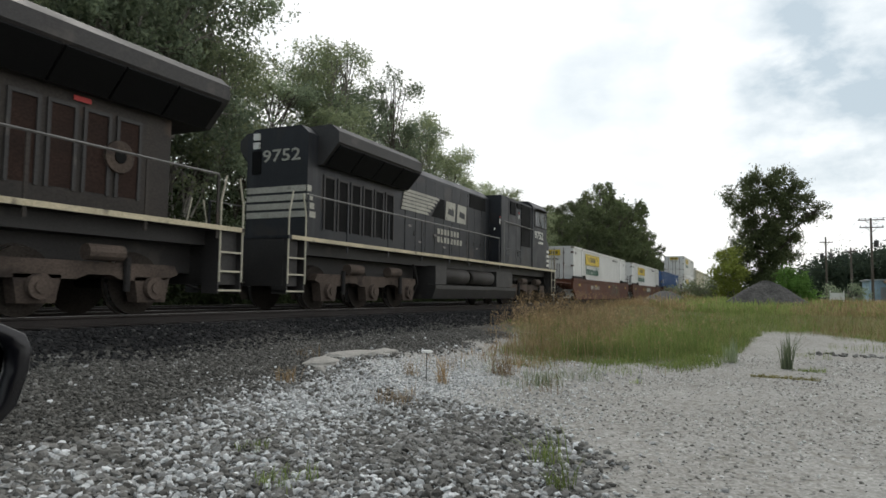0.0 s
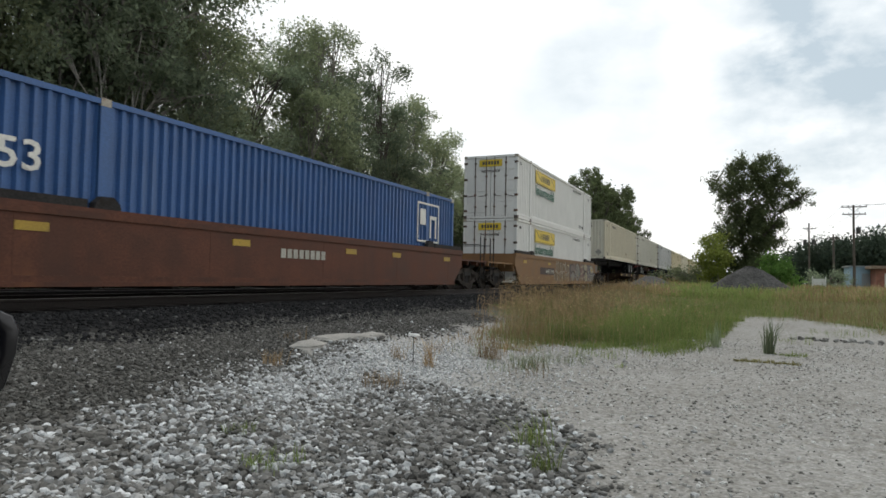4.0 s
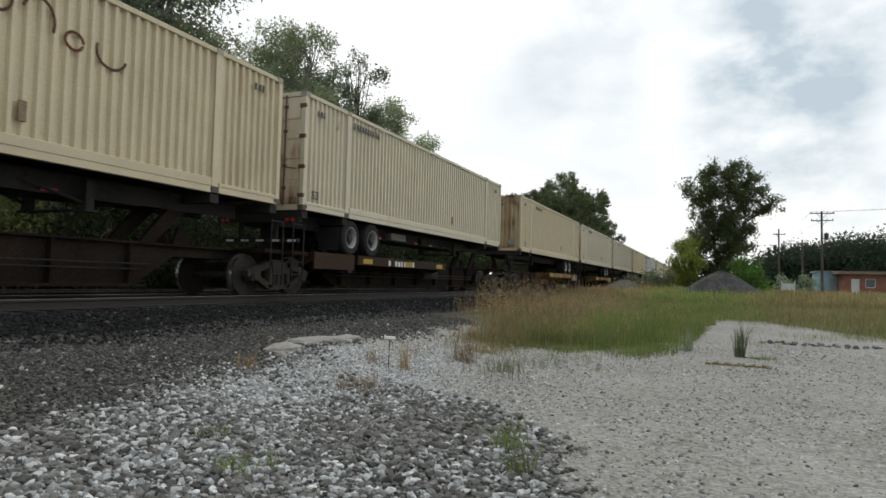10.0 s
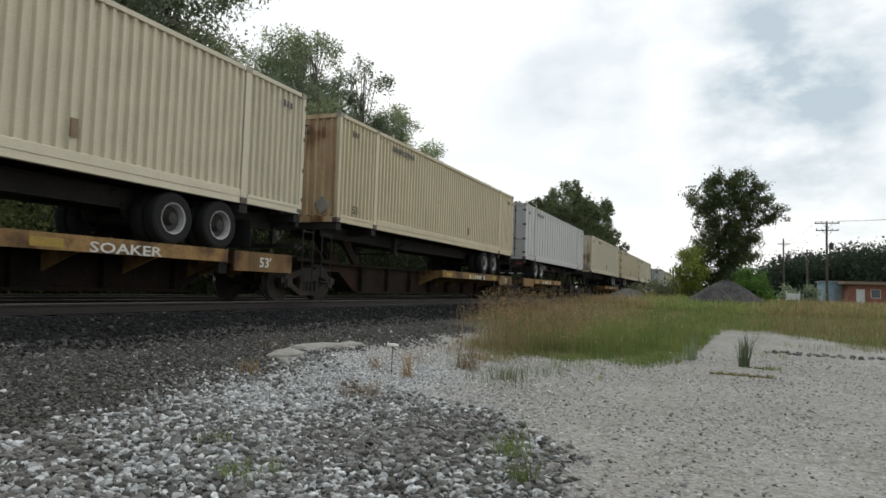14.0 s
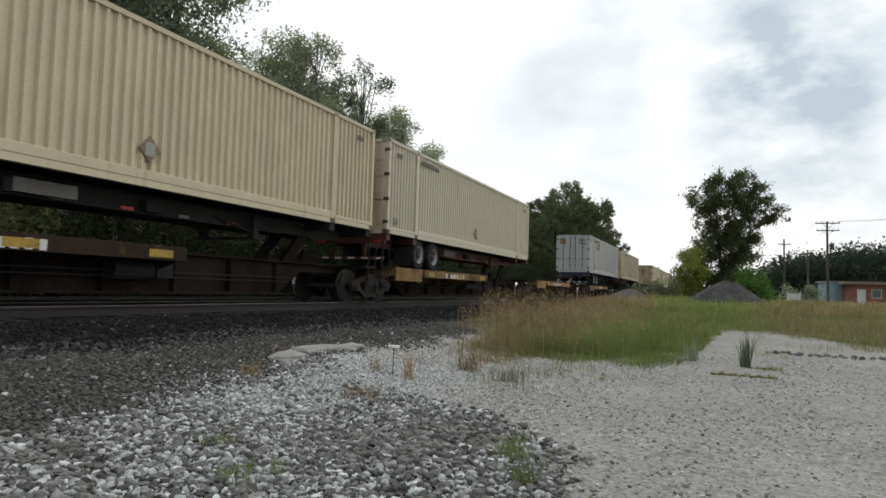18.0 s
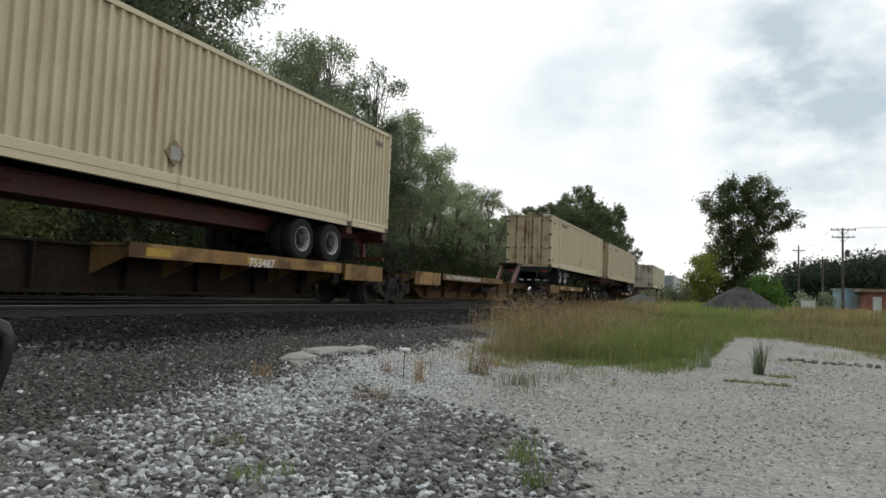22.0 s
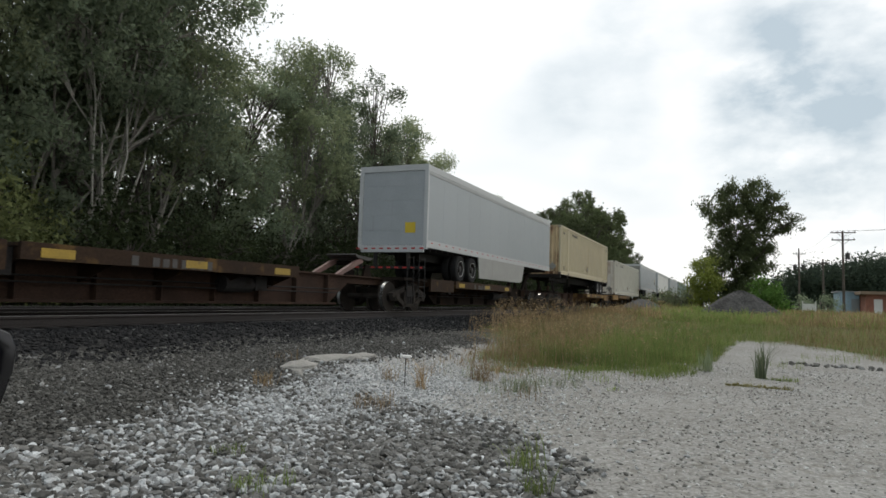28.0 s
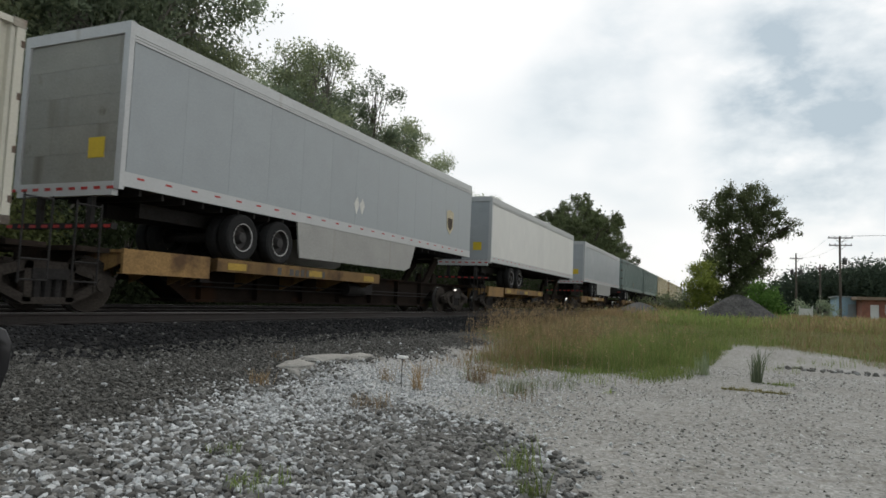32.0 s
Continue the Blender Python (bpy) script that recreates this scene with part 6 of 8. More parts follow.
    # three-axle bogies
    for x0 in (3.9, 17.3):
        b = part("bogie", empty_mesh("bogie"), TRUCKS, c)
        b.location.x = x0
        for s in (-1, 1):
            def side(bm, s=s):
                lo, hi = min(s * 0.98, s * 1.22), max(s * 0.98, s * 1.22)
                prism(bm, [(-2.45, 0.86), (2.45, 0.86), (2.55, 0.70), (2.2, 0.58), (1.4, 0.58), (1.2, 0.66), (0.8, 0.66), (0.6, 0.58), (-0.6, 0.58), (-0.8, 0.66), (-1.2, 0.66), (-1.4, 0.58), (-2.2, 0.58), (-2.55, 0.70)], lo, hi)
                for x in (-2.0, 0.0, 2.0):
                    prism(bm, [(x - 0.36, 0.64), (x - 0.28, 0.22), (x + 0.28, 0.22), (x + 0.36, 0.64)], lo, hi + 0.0)
            reuse(("locoside", s), side, BOGIE, "side_frame", b)

            for x in (-2.0, 0.0, 2.0):
                o = reuse(("journal", s), lambda bm, s=s: [tube(bm, (0, s * 1.18, 0.46), (0, s * 1.32, 0.46), 0.19, seg=16), tube(bm, (0, s * 1.32, 0.46), (0, s * 1.35, 0.46), 0.10, seg=10)], BOGIE, "journal_box", b)
                o.location.x = x
            for x in (-1.0, 1.0):
                o = reuse(("brakecyl", s), lambda bm, s=s: tube(bm, (-0.32, s * 1.28, 1.0), (0.32, s * 1.28, 1.0), 0.13, seg=12), BOGIE, "brake_cylinder", b)
                o.location.x = x
                o = reuse(("damper", s), lambda bm, s=s: tube(bm, (0, s * 1.27, 0.40), (0, s * 1.27, 0.95), 0.055, seg=8), STEEL, "damper", b)
                o.location.x = x * 1.45
            shaped("sand_hose", STEEL, b, lambda bm: limb_tube(bm, [(2.35, s * 1.2, 1.3), (2.5, s * 1.28, 0.8), (2.62, s * 1.0, 0.2)], 0.03))
        for x in (-2.0, 0.0, 2.0):
            wheelset_parts(b, x, 0.53)
    if turned:
        # round blower port, rusted, on the leading engine's hood
        o = shaped("blower_port", BOGIE, c, lambda bm: tube(bm, (2.45, W, 2.62), (2.45, W + 0.07, 2.62), 0.27, seg=20), "round rusty blower port")
        shaped("port_hub", PITCH, o, lambda bm: tube(bm, (2.45, W + 0.07, 2.62), (2.45, W + 0.09, 2.62), 0.11, seg=14))
        boxes("warning_label", REDDECAL, c, [(3.0, 3.3, W + 0.031, W + 0.04, 3.36, 3.44)])
    # rails and steps
    for s in (-1, 1):
        def posts(bm, s=s):
            y = s * 1.46
            tube(bm, (xs[0], y, 2.60), (xs[-1], y, 2.60), 0.022, seg=6)
        xs = [0.70, 2.3, 4.3, 6.3, 8.3, 9.9, 11.4, 12.9]
        hr = shaped("handrail", HANDRAIL, c, posts)
        for x in xs:
            o = reuse(("railpost", s), lambda bm, s=s: [box(bm, -0.03, 0.03, s * 1.46 - 0.012, s * 1.46 + 0.012, 1.40, 2.60)], coat, "rail_post", hr)
            o.location.x = x

        shaped("cabinet_rail", HANDRAIL, c, lambda bm, s=s: limb_tube(bm, [(13.35, s * 1.50, 1.64), (13.35, s * 1.50, 3.32), (17.0, s * 1.50, 3.32), (17.0, s * 1.44, 3.32)], 0.02))
        for x in (0.02, L - 0.62):
            for z in (0.42, 0.78, 1.14):
                o = reuse(("stepedge", s), lambda bm, s=s: box(bm, 0, 0.6, min(s * 1.45, s * 1.465), max(s * 1.45, s * 1.465), 0, 0.035), PALEIRON, "step_edge", c)
                o.location = (x, 0, z)

        def steps(bm, s=s):
            y0, y1 = s * 1.05, s * 1.45
            lo, hi = min(y0, y1), max(y0, y1)
            for x in (0.02, L - 0.62):
                for z in (0.42, 0.78, 1.14):
                    box(bm, x, x + 0.6, lo, hi, z, z + 0.04)
                for xx in (x, x + 0.58):
                    box(bm, xx, xx + 0.03, lo, hi, 0.38, 1.6)
        shaped("steps", ROADGRIME, c, steps)

        def grabs(bm, s=s):
            y = s * 1.47
            for x, d in ((0.03, 1), (0.62, -1), (L - 0.03, -1), (L - 0.62, 1)):
                tube(bm, (x, y, 0.6), (x, y, 2.1), 0.02, seg=6)
                tube(bm, (x, y, 2.1), (x + 0.12 * d, y, 2.6), 0.02, seg=6)
        shaped("grab_irons", PALEIRON, c, grabs, "pale painted grab irons")
    coupler(c, 0.1, -1)
    coupler(c, L - 0.1, 1)
    shaped("plough", ROADGRIME, c, lambda bm: prism(bm, [(L - 0.1, 0.15), (L + 0.22, 0.12), (L + 0.05, 0.72), (L - 0.1, 0.72)], -1.4, 1.4))
    return c




locomotive(-10.75, True, "grimy black diesel locomotive running ahead of another")
locomotive(11.4, False, "black diesel locomotive with faded white livery, cab trailing")

# well cars with their boxes
well_car(32.9, 54.3, 36.55 - 32.9, 1.36, BROWN, "oxide-red well car with one white container", True, False, [1.7])
well_car(54.3, 73.5, 55.85 - 54.3, 1.36, BROWN, "oxide-red well car with one white container", False, False, [0.0])
well_car(73.5, 94.7, 75.05 - 73.5, 1.40, BROWN, "oxide-red well car with a blue container", False, True, [0.0, 19.6])
w4 = well_car(94.7, 117.8, 98.45 - 94.7, 1.58, ORANGE, "orange-brown well car with painted tags and two stacked containers", True, True, [1.7, 21.4])
graffiti(w4, 3.2, 1.58)


def well_marks(car, x, n, w, h, z, material):
    """Plain bars where a well car carries its marks."""
    for i in range(n):
        boxes("lettering_bar", material, car, [(x + i * w * 1.35, x + i * w * 1.35 + w, -1.436, -1.4285, z, z + h)])


wells = [ob for ob, u, tn, sp in MOVING if ob.name.startswith("well_car")]
well_marks(wells[0], 7.4, 3, 0.17, 0.22, 0.80, FADED)
lettering("723469", 0.30, FADED, wells[0], on_side(8.27, -1.431, 0.80), 1.5)
for i in range(3):
    shaped("logo_block", FADED, wells[1], lambda bm: prism(bm, [(8.55 + i * 0.76, 0.84), (9.14 + i * 0.76, 0.84), (9.22 + i * 0.76, 1.16), (8.63 + i * 0.76, 1.16)], -1.440, -1.4365), "faded white slanted block")
boxes("logo_field", DARKDECAL, wells[1], [(8.36, 10.96, -1.436, -1.4285, 0.78, 1.22)], "dark field behind the faded blocks")
shaped("faded_patch", REFLECT, wells[1], lambda bm: prism(bm, [(7.8, 0.96), (8.3, 0.96), (8.3, 1.09), (7.8, 1.09)], -1.434, -1.4285))
TEAL = mat("faded_teal_spray", (0.10, 0.12, 0.085), 0.7, var=0.3)
for i, (x, z, dx, dz) in enumerate(((13.6, 0.45, 0.5, 0.7), (14.1, 1.15, 0.55, -0.1), (14.4, 0.5, 0.1, 0.6), (14.9, 0.9, 0.6, 0.15), (15.3, 0.45, 0.1, 0.5), (15.8, 0.6, 0.2, 0.4))):
    shaped("sprayed_stroke", TEAL, wells[0], lambda bm: prism(bm, [(x, z), (x + 0.16, z), (x + dx + 0.16, z + dz), (x + dx, z + dz)] if abs(dz) > 0.2 else [(x, z), (x + dx, z + dz), (x + dx, z + dz + 0.14), (x, z + 0.14)], -1.436, -1.4285))
well_marks(wells[2], 8.0, 8, 0.16, 0.2, 0.8, FADED)
for u, z in ((36.55, 0.27), (55.85, 0.27), (98.45, 0.27), (98.45, 3.19)):
    freight_banner(container(u, z, WHITE, WHITE, "white corrugated 53-foot container with a yellow banner", banner=True), z)
blue = container(75.05, 0.27, BLUE, BLUE, "blue corrugated 53-foot container in a well car", digits=True)
lettering("53", 0.62, DECALWHITE, blue, on_side(0.4, -BW - 0.008, 1.85))
lettering("53", 0.62, DECALWHITE, blue, on_end(-0.03, 0.1, 2.25))
boxes("emblem", DECALWHITE, blue, [(13.3, 14.9, -BW - 0.008, -BW + 0.0, z, z + 0.06) for z in (1.55, 2.75)] + [(x, x + 0.06, -BW - 0.008, -BW + 0.0, 1.55, 2.8) for x in (13.3, 14.84)] + [(13.5, 13.9, -BW - 0.008, -BW, 2.1, 2.6), (14.2, 14.3, -BW - 0.008, -BW, 1.7, 2.3), (14.6, 14.7, -BW - 0.008, -BW, 1.7, 2.3), (14.2, 14.7, -BW - 0.008, -BW, 2.3, 2.42)])
upper = MOVING[-2][0]
lettering("TOP LIFT ONLY", 0.25, DARKDECAL, upper, on_side(12.45, -BW - 0.008, 3.19 + 0.47), 1.3)

SPINE = "weathered yellow and rust-brown spine car"
# ends along the train, coupled at near and far end, load start or None, load
DOORS, NOSE = False, True
for u0, u1, ca, cb, at, load, turned in (
        (117.8, 136.75, 1, 0, 119.75, "ivory", NOSE), (136.75, 154.3, 0, 0, 137.45, "ivory_red", DOORS), (154.3, 171.75, 0, 0, 155.0, "posts_blue", DOORS), (171.75, 188.9, 0, 0, 172.3, "tan", DOORS), (188.9, 207.2, 0, 1, 189.4, "cream", DOORS),
        (207.2, 225.75, 1, 0, 209.1, "tan", NOSE), (225.75, 243.1, 0, 0, 226.3, "cream", NOSE), (243.1, 260.8, 0, 0, 243.85, "cream", NOSE), (260.8, 278.9, 0, 0, 261.6, "tan", NOSE), (278.9, 298.0, 0, 1, 280.1, "posts", DOORS),
        (298.0, 316.9, 1, 0, 299.85, "cream", NOSE), (316.9, 334.5, 0, 0, 317.8, "tan", DOORS), (334.5, 352.0, 0, 0, 334.9, "cream_red", DOORS), (352.0, 368.6, 0, 0, None, "", DOORS), (368.6, 386.5, 0, 1, 369.1, "posts_blue", DOORS),
        (386.5, 404.8, 1, 0, 387.75, "tan_red", NOSE), (404.8, 422.1, 0, 0, None, "", DOORS), (422.1, 440.5, 0, 1, 423.1, "tan", DOORS),
        (440.5, 459.2, 1, 0, 442.1, "tan_red", NOSE), (459.2, 475.6, 0, 0, None, "", DOORS), (475.6, 493.0, 0, 0, 476.1, "cream_red", DOORS), (493.0, 509.2, 0, 0, None, "", DOORS), (509.2, 527.2, 0, 1, 509.85, "trailer", DOORS),
        (527.2, 546.3, 1, 0, 528.5, "tan", NOSE), (546.3, 565.4, 0, 0, 548.4, "low", NOSE), (565.4, 583.7, 0, 1, 566.3, "trailer_e", DOORS),
        (583.7, 602.9, 1, 0, 584.9, "trailer_w", DOORS), (602.9, 621.9, 0, 0, 604.75, "trailer", DOORS), (621.9, 639.4, 0, 0, 622.8, "green", DOORS), (639.4, 657.0, 0, 0, 640.2, "green", NOSE), (657.0, 675.4, 0, 1, 657.8, "tan", NOSE),
        (675.4, 693.8, 1, 0, 677.1, "tan", DOORS), (693.8, 711.4, 0, 0, 694.6, "cream", NOSE), (711.4, 729.0, 0, 0, 712.2, "trailer", DOORS), (729.0, 746.6, 0, 0, 729.8, "cream", NOSE), (746.6, 765.0, 0, 1, 747.4, "tan", DOORS)):
    low = load == "low"
    lab = SPINE + (" with nothing on it" if at is None else " under a white container" if low else " under a road trailer" if "trailer" in load else " under a container on its chassis")
    spine_car(u0, u1, lab, turned and not low, bool(ca), bool(cb), fifty=int(u0) in (207, 225, 243, 260), words=(u0 == 404.8), low=low, deck_top=1.17 if low else 1.07, empty=at is None, tag={243: "SOAKER"}.get(int(u0), ""), number={225: "56964", 386: "753487", 422: "753487"}.get(int(u0), ""), rusty=int(u0) in (136, 154, 207, 352, 404, 459, 493, 527), raised=int(u0) == 404, dull=int(u0) in (117, 188, 316, 440, 459, 493, 509))
    if at is None:
        continue
    Z = 2.08
    if load.startswith("trailer"):
        paint = WHITE if load == "trailer_w" else PALEGREY
        trailer(at, 1.07, paint, "%s road trailer with a white side skirt and roller door" % ("white" if paint is WHITE else "pale grey"), turned, skirt=load != "trailer_w", red_strip=True, emblem=load == "trailer_e", door=DOORBEIGE if load == "trailer_e" else None)
        continue
    if load.startswith("posts"):
        wall = BONE if at == 369.1 else SMOOTHWHITE
        container(at, Z, wall, RUSTY_WHITE, "%s smooth-sided container with rivet posts and hinged doors" % ("white" if wall is BONE else "dull white"), turned, style="posts", doors_paint=RUSTY_WHITE if at == 155.0 else wall, seams=None if wall is BONE else 0.012)
        box_ = MOVING[-1][0]
        if wall is BONE:
            for name, rows_ in (("gold_panel", [(3.32, 4.72, -BW - 0.003, -BW + 0.03, Z + 1.96, Z + 2.74)]), ("gold_panel", [(-0.004, 0.028, 0.55, 1.05, Z + 2.18, Z + 2.62)])):
                gp = boxes(name, GOLDPANEL, box_, rows_, "dull gold square panel")
            boxes("panel_block", TAN, box_, [(3.55, 3.98, -BW - 0.006, -BW - 0.0035, Z + 2.15, Z + 2.52)])
            boxes("panel_block", BOGIE, box_, [(4.05, 4.42, -BW - 0.006, -BW - 0.0035, Z + 2.15, Z + 2.52)])
            lettering("EMHU", 0.26, DARKDECAL, box_, on_end(0.0, -0.42, Z + 2.40), 0.55)
            lettering("0766", 0.26, DARKDECAL, box_, on_end(0.0, -0.42, Z + 2.14), 0.6)
            boxes("side_placard", GREYDECAL, box_, [(2.55, 2.85, -BW - 0.005, -BW + 0.02, Z + 0.35, Z + 0.65)])
        else:
            for i in range(24):
                o = reuse("baystrip", lambda bm: box(bm, 0, 0.20, -BW - 0.006, -BW + 0.02, 0, 0.045), REDDECAL, "reflective_strip", box_)
                o.location = (0.78 + i * (BL - 1.24) / 24, 0, Z + 0.20)
        if at == 155.0:
            lettering("237 490", 0.24, DARKDECAL, MOVING[-1][0], on_side(11.9, -BW - 0.004, Z + 2.45), 1.3)
    elif load.startswith("tan"):
        container(at, Z, TAN, RUSTY_TAN, "tan corrugated 53-foot container with a rust-streaked end", turned)
        if at == 172.3:
            for i, (x, z, rx, rz, t0, t1) in enumerate(((9.0, 4.35, 0.22, 0.30, 0.2, 3.6), (9.6, 4.30, 0.20, 0.24, 1.2, 6.6), (10.2, 4.15, 0.26, 0.32, -0.4, 2.8), (10.8, 4.02, 0.16, 0.14, 0.0, 6.1), (11.5, 4.05, 0.3, 0.26, 2.8, 6.0))):
                def stroke(bm):
                    for q in range(14):
                        a0, a1 = t0 + (t1 - t0) * q / 14, t0 + (t1 - t0) * (q + 1) / 14
                        prism(bm, [(x + (rx + d) * math.cos(t), z + (rz + d) * math.sin(t)) for d, t in ((0.025, a0), (0.025, a1), (-0.025, a1), (-0.025, a0))], -BW + 0.024, -BW + 0.029)
                shaped("sprayed_scrawl", BROWN, MOVING[-1][0], stroke)
    elif load == "green":
        container(at, Z, GREENGREY, GREENGREY, "green-grey corrugated 53-foot container", turned)
    elif low:
        container(at, 1.25, IVORY, RUSTY_WHITE, "off-white corrugated container with rust runs, low on its car", turned)
    elif load.startswith("ivory"):
        container(at, Z, CREAM if load == "ivory" else IVORY, IVORY if load == "ivory" else RUSTY_WHITE, "off-white corrugated 53-foot container with a stained end", turned)
    else:
        container(at, Z, CREAM, RUSTY_CREAM, "cream corrugated 53-foot container with a stained end", turned)
    if not low:
        steel = REDSTEEL if load.endswith("red") else BLUESTEEL if load.endswith("blue") else STEEL
        chassis(at, Z, 1.07, steel, "%s container chassis with twin axles" % ("red" if steel is REDSTEEL else "dark blue" if steel is BLUESTEEL else "black"), turned)


# ---- plants ----
def leaf_mat(name, dark, mid, light, trans=0.25):
    m = bpy.data.materials.new(name)
    m.use_nodes = True
    n, l = m.node_tree.nodes, m.node_tree.links
    b = n["Principled BSDF"]
    b.inputs["Roughness"].default_value = 0.75
    b.inputs["Specular IOR Level"].default_value = 0.08
    g, r, info = n.new("ShaderNodeNewGeometry"), n.new("ShaderNodeValToRGB"), n.new("ShaderNodeObjectInfo")
    l.new(g.outputs["Random Per Island"], r.inputs[0])
    e = r.color_ramp.elements
    e[0].color, e[1].color = (*dark, 1), (*light, 1)
    k = e.new(0.55)
    k.color = (*mid, 1)
    co, t = n.new("ShaderNodeTexCoord"), n.new("ShaderNodeTexNoise")
    t.inputs["Scale"].default_value = 0.5
    l.new(co.outputs["Object"], t.inputs["Vector"])
    mr = n.new("ShaderNodeMapRange")
    mr.inputs["From Min"].default_value, mr.inputs["From Max"].default_value = 0.3, 0.7
    mr.inputs["To Min"].default_value, mr.inputs["To Max"].default_value = 0.78, 1.25
    l.new(t.outputs["Fac"], mr.inputs["Value"])
    mo = n.new("ShaderNodeMapRange")
    mo.inputs["To Min"].default_value, mo.inputs["To Max"].default_value = 0.75, 1.25
    l.new(info.outputs["Random"], mo.inputs["Value"])
    mm = n.new("ShaderNodeMath")
    mm.operation = "MULTIPLY"
    l.new(mr.outputs[0], mm.inputs[0])
    l.new(mo.outputs[0], mm.inputs[1])
    sc = n.new("ShaderNodeVectorMath")
    sc.operation = "SCALE"
    l.new(r.outputs[0], sc.inputs[0])
    l.new(mm.outputs[0], sc.inputs["Scale"])
    l.new(sc.outputs[0], b.inputs["Base Color"])
    tr, mx = n.new("ShaderNodeBsdfTranslucent"), n.new("ShaderNodeMixShader")
    l.new(sc.outputs[0], tr.inputs["Color"])
    mx.inputs[0].default_value = trans
    out = n["Material Output"]
    l.new(b.outputs[0], mx.inputs[1])
    l.new(tr.outputs[0], mx.inputs[2])
    l.new(mx.outputs[0], out.inputs["Surface"])
    return m


LEAF_DARK = leaf_mat("dark_foliage", (0.165, 0.205, 0.142), (0.22, 0.265, 0.175), (0.29, 0.335, 0.215), 0.65)
# darker copy for the undergrowth: shade under the trees put into the leaf colour
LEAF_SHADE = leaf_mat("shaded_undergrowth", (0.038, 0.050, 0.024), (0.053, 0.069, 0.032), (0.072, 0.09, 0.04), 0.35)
LEAF_MID = leaf_mat("summer_foliage", (0.185, 0.22, 0.135), (0.245, 0.28, 0.165), (0.315, 0.345, 0.195), 0.65)
LEAF_LIGHT = leaf_mat("light_foliage", (0.19, 0.23, 0.05), (0.25, 0.29, 0.07), (0.31, 0.34, 0.09), 0.5)
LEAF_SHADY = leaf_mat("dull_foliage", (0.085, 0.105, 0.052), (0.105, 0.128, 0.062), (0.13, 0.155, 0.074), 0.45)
LEAF_LONE = leaf_mat("olive_foliage", (0.10, 0.122, 0.06), (0.125, 0.15, 0.072), (0.155, 0.18, 0.086), 0.5)
BARK = mat("grey_bark", (0.20, 0.185, 0.16), 0.9, var=0.3, scale=3, fine=25, bump=0.6)
PALEBARK = mat("pale_bark", (0.27, 0.255, 0.225), 0.9, var=0.3, scale=3, fine=25, bump=0.5)
LEAF_OLIVE = leaf_mat("olive_shrub_foliage", (0.13, 0.15, 0.062), (0.18, 0.205, 0.082), (0.24, 0.26, 0.105), 0.45)
DARKBARK = mat("dark_bark", (0.085, 0.072, 0.06), 0.9, var=0.3, scale=3, fine=25, bump=0.6)


def leaves(name, centres, per, spread, size, material, r):
    """Diamond-shaped leaves in loose clumps round the centres."""
    k = len(centres) * per
    c = np.repeat(np.asarray(centres), per, 0) + r.normal(size=(k, 3)) * spread
    d = r.normal(size=(k, 3))
    d[:, 2] -= 0.35
    d /= np.linalg.norm(d, axis=1, keepdims=True)
    e = np.cross(d, r.normal(size=(k, 3)))
    e /= np.linalg.norm(e, axis=1, keepdims=True)
    s = r.uniform(size[0], size[1], (k, 1))
    v = np.stack([c - d * s * 0.45 - e * s * 0.10, c + e * s * 0.38, c + d * s * 0.55], 1)
    me = bpy.data.meshes.new(name)
    me.from_pydata(v.reshape(-1, 3).tolist(), [], np.arange(3 * k).reshape(k, 3).tolist())
    me.materials.append(material)
    return me


def limb(bm, pts, r0, r1, seg=6):
    n = len(pts) - 1
    for i in range(n):
        tube(bm, pts[i], pts[i + 1], r0 + (r1 - r0) * i / n, r0 + (r1 - r0) * (i + 1) / n, seg, caps=False)


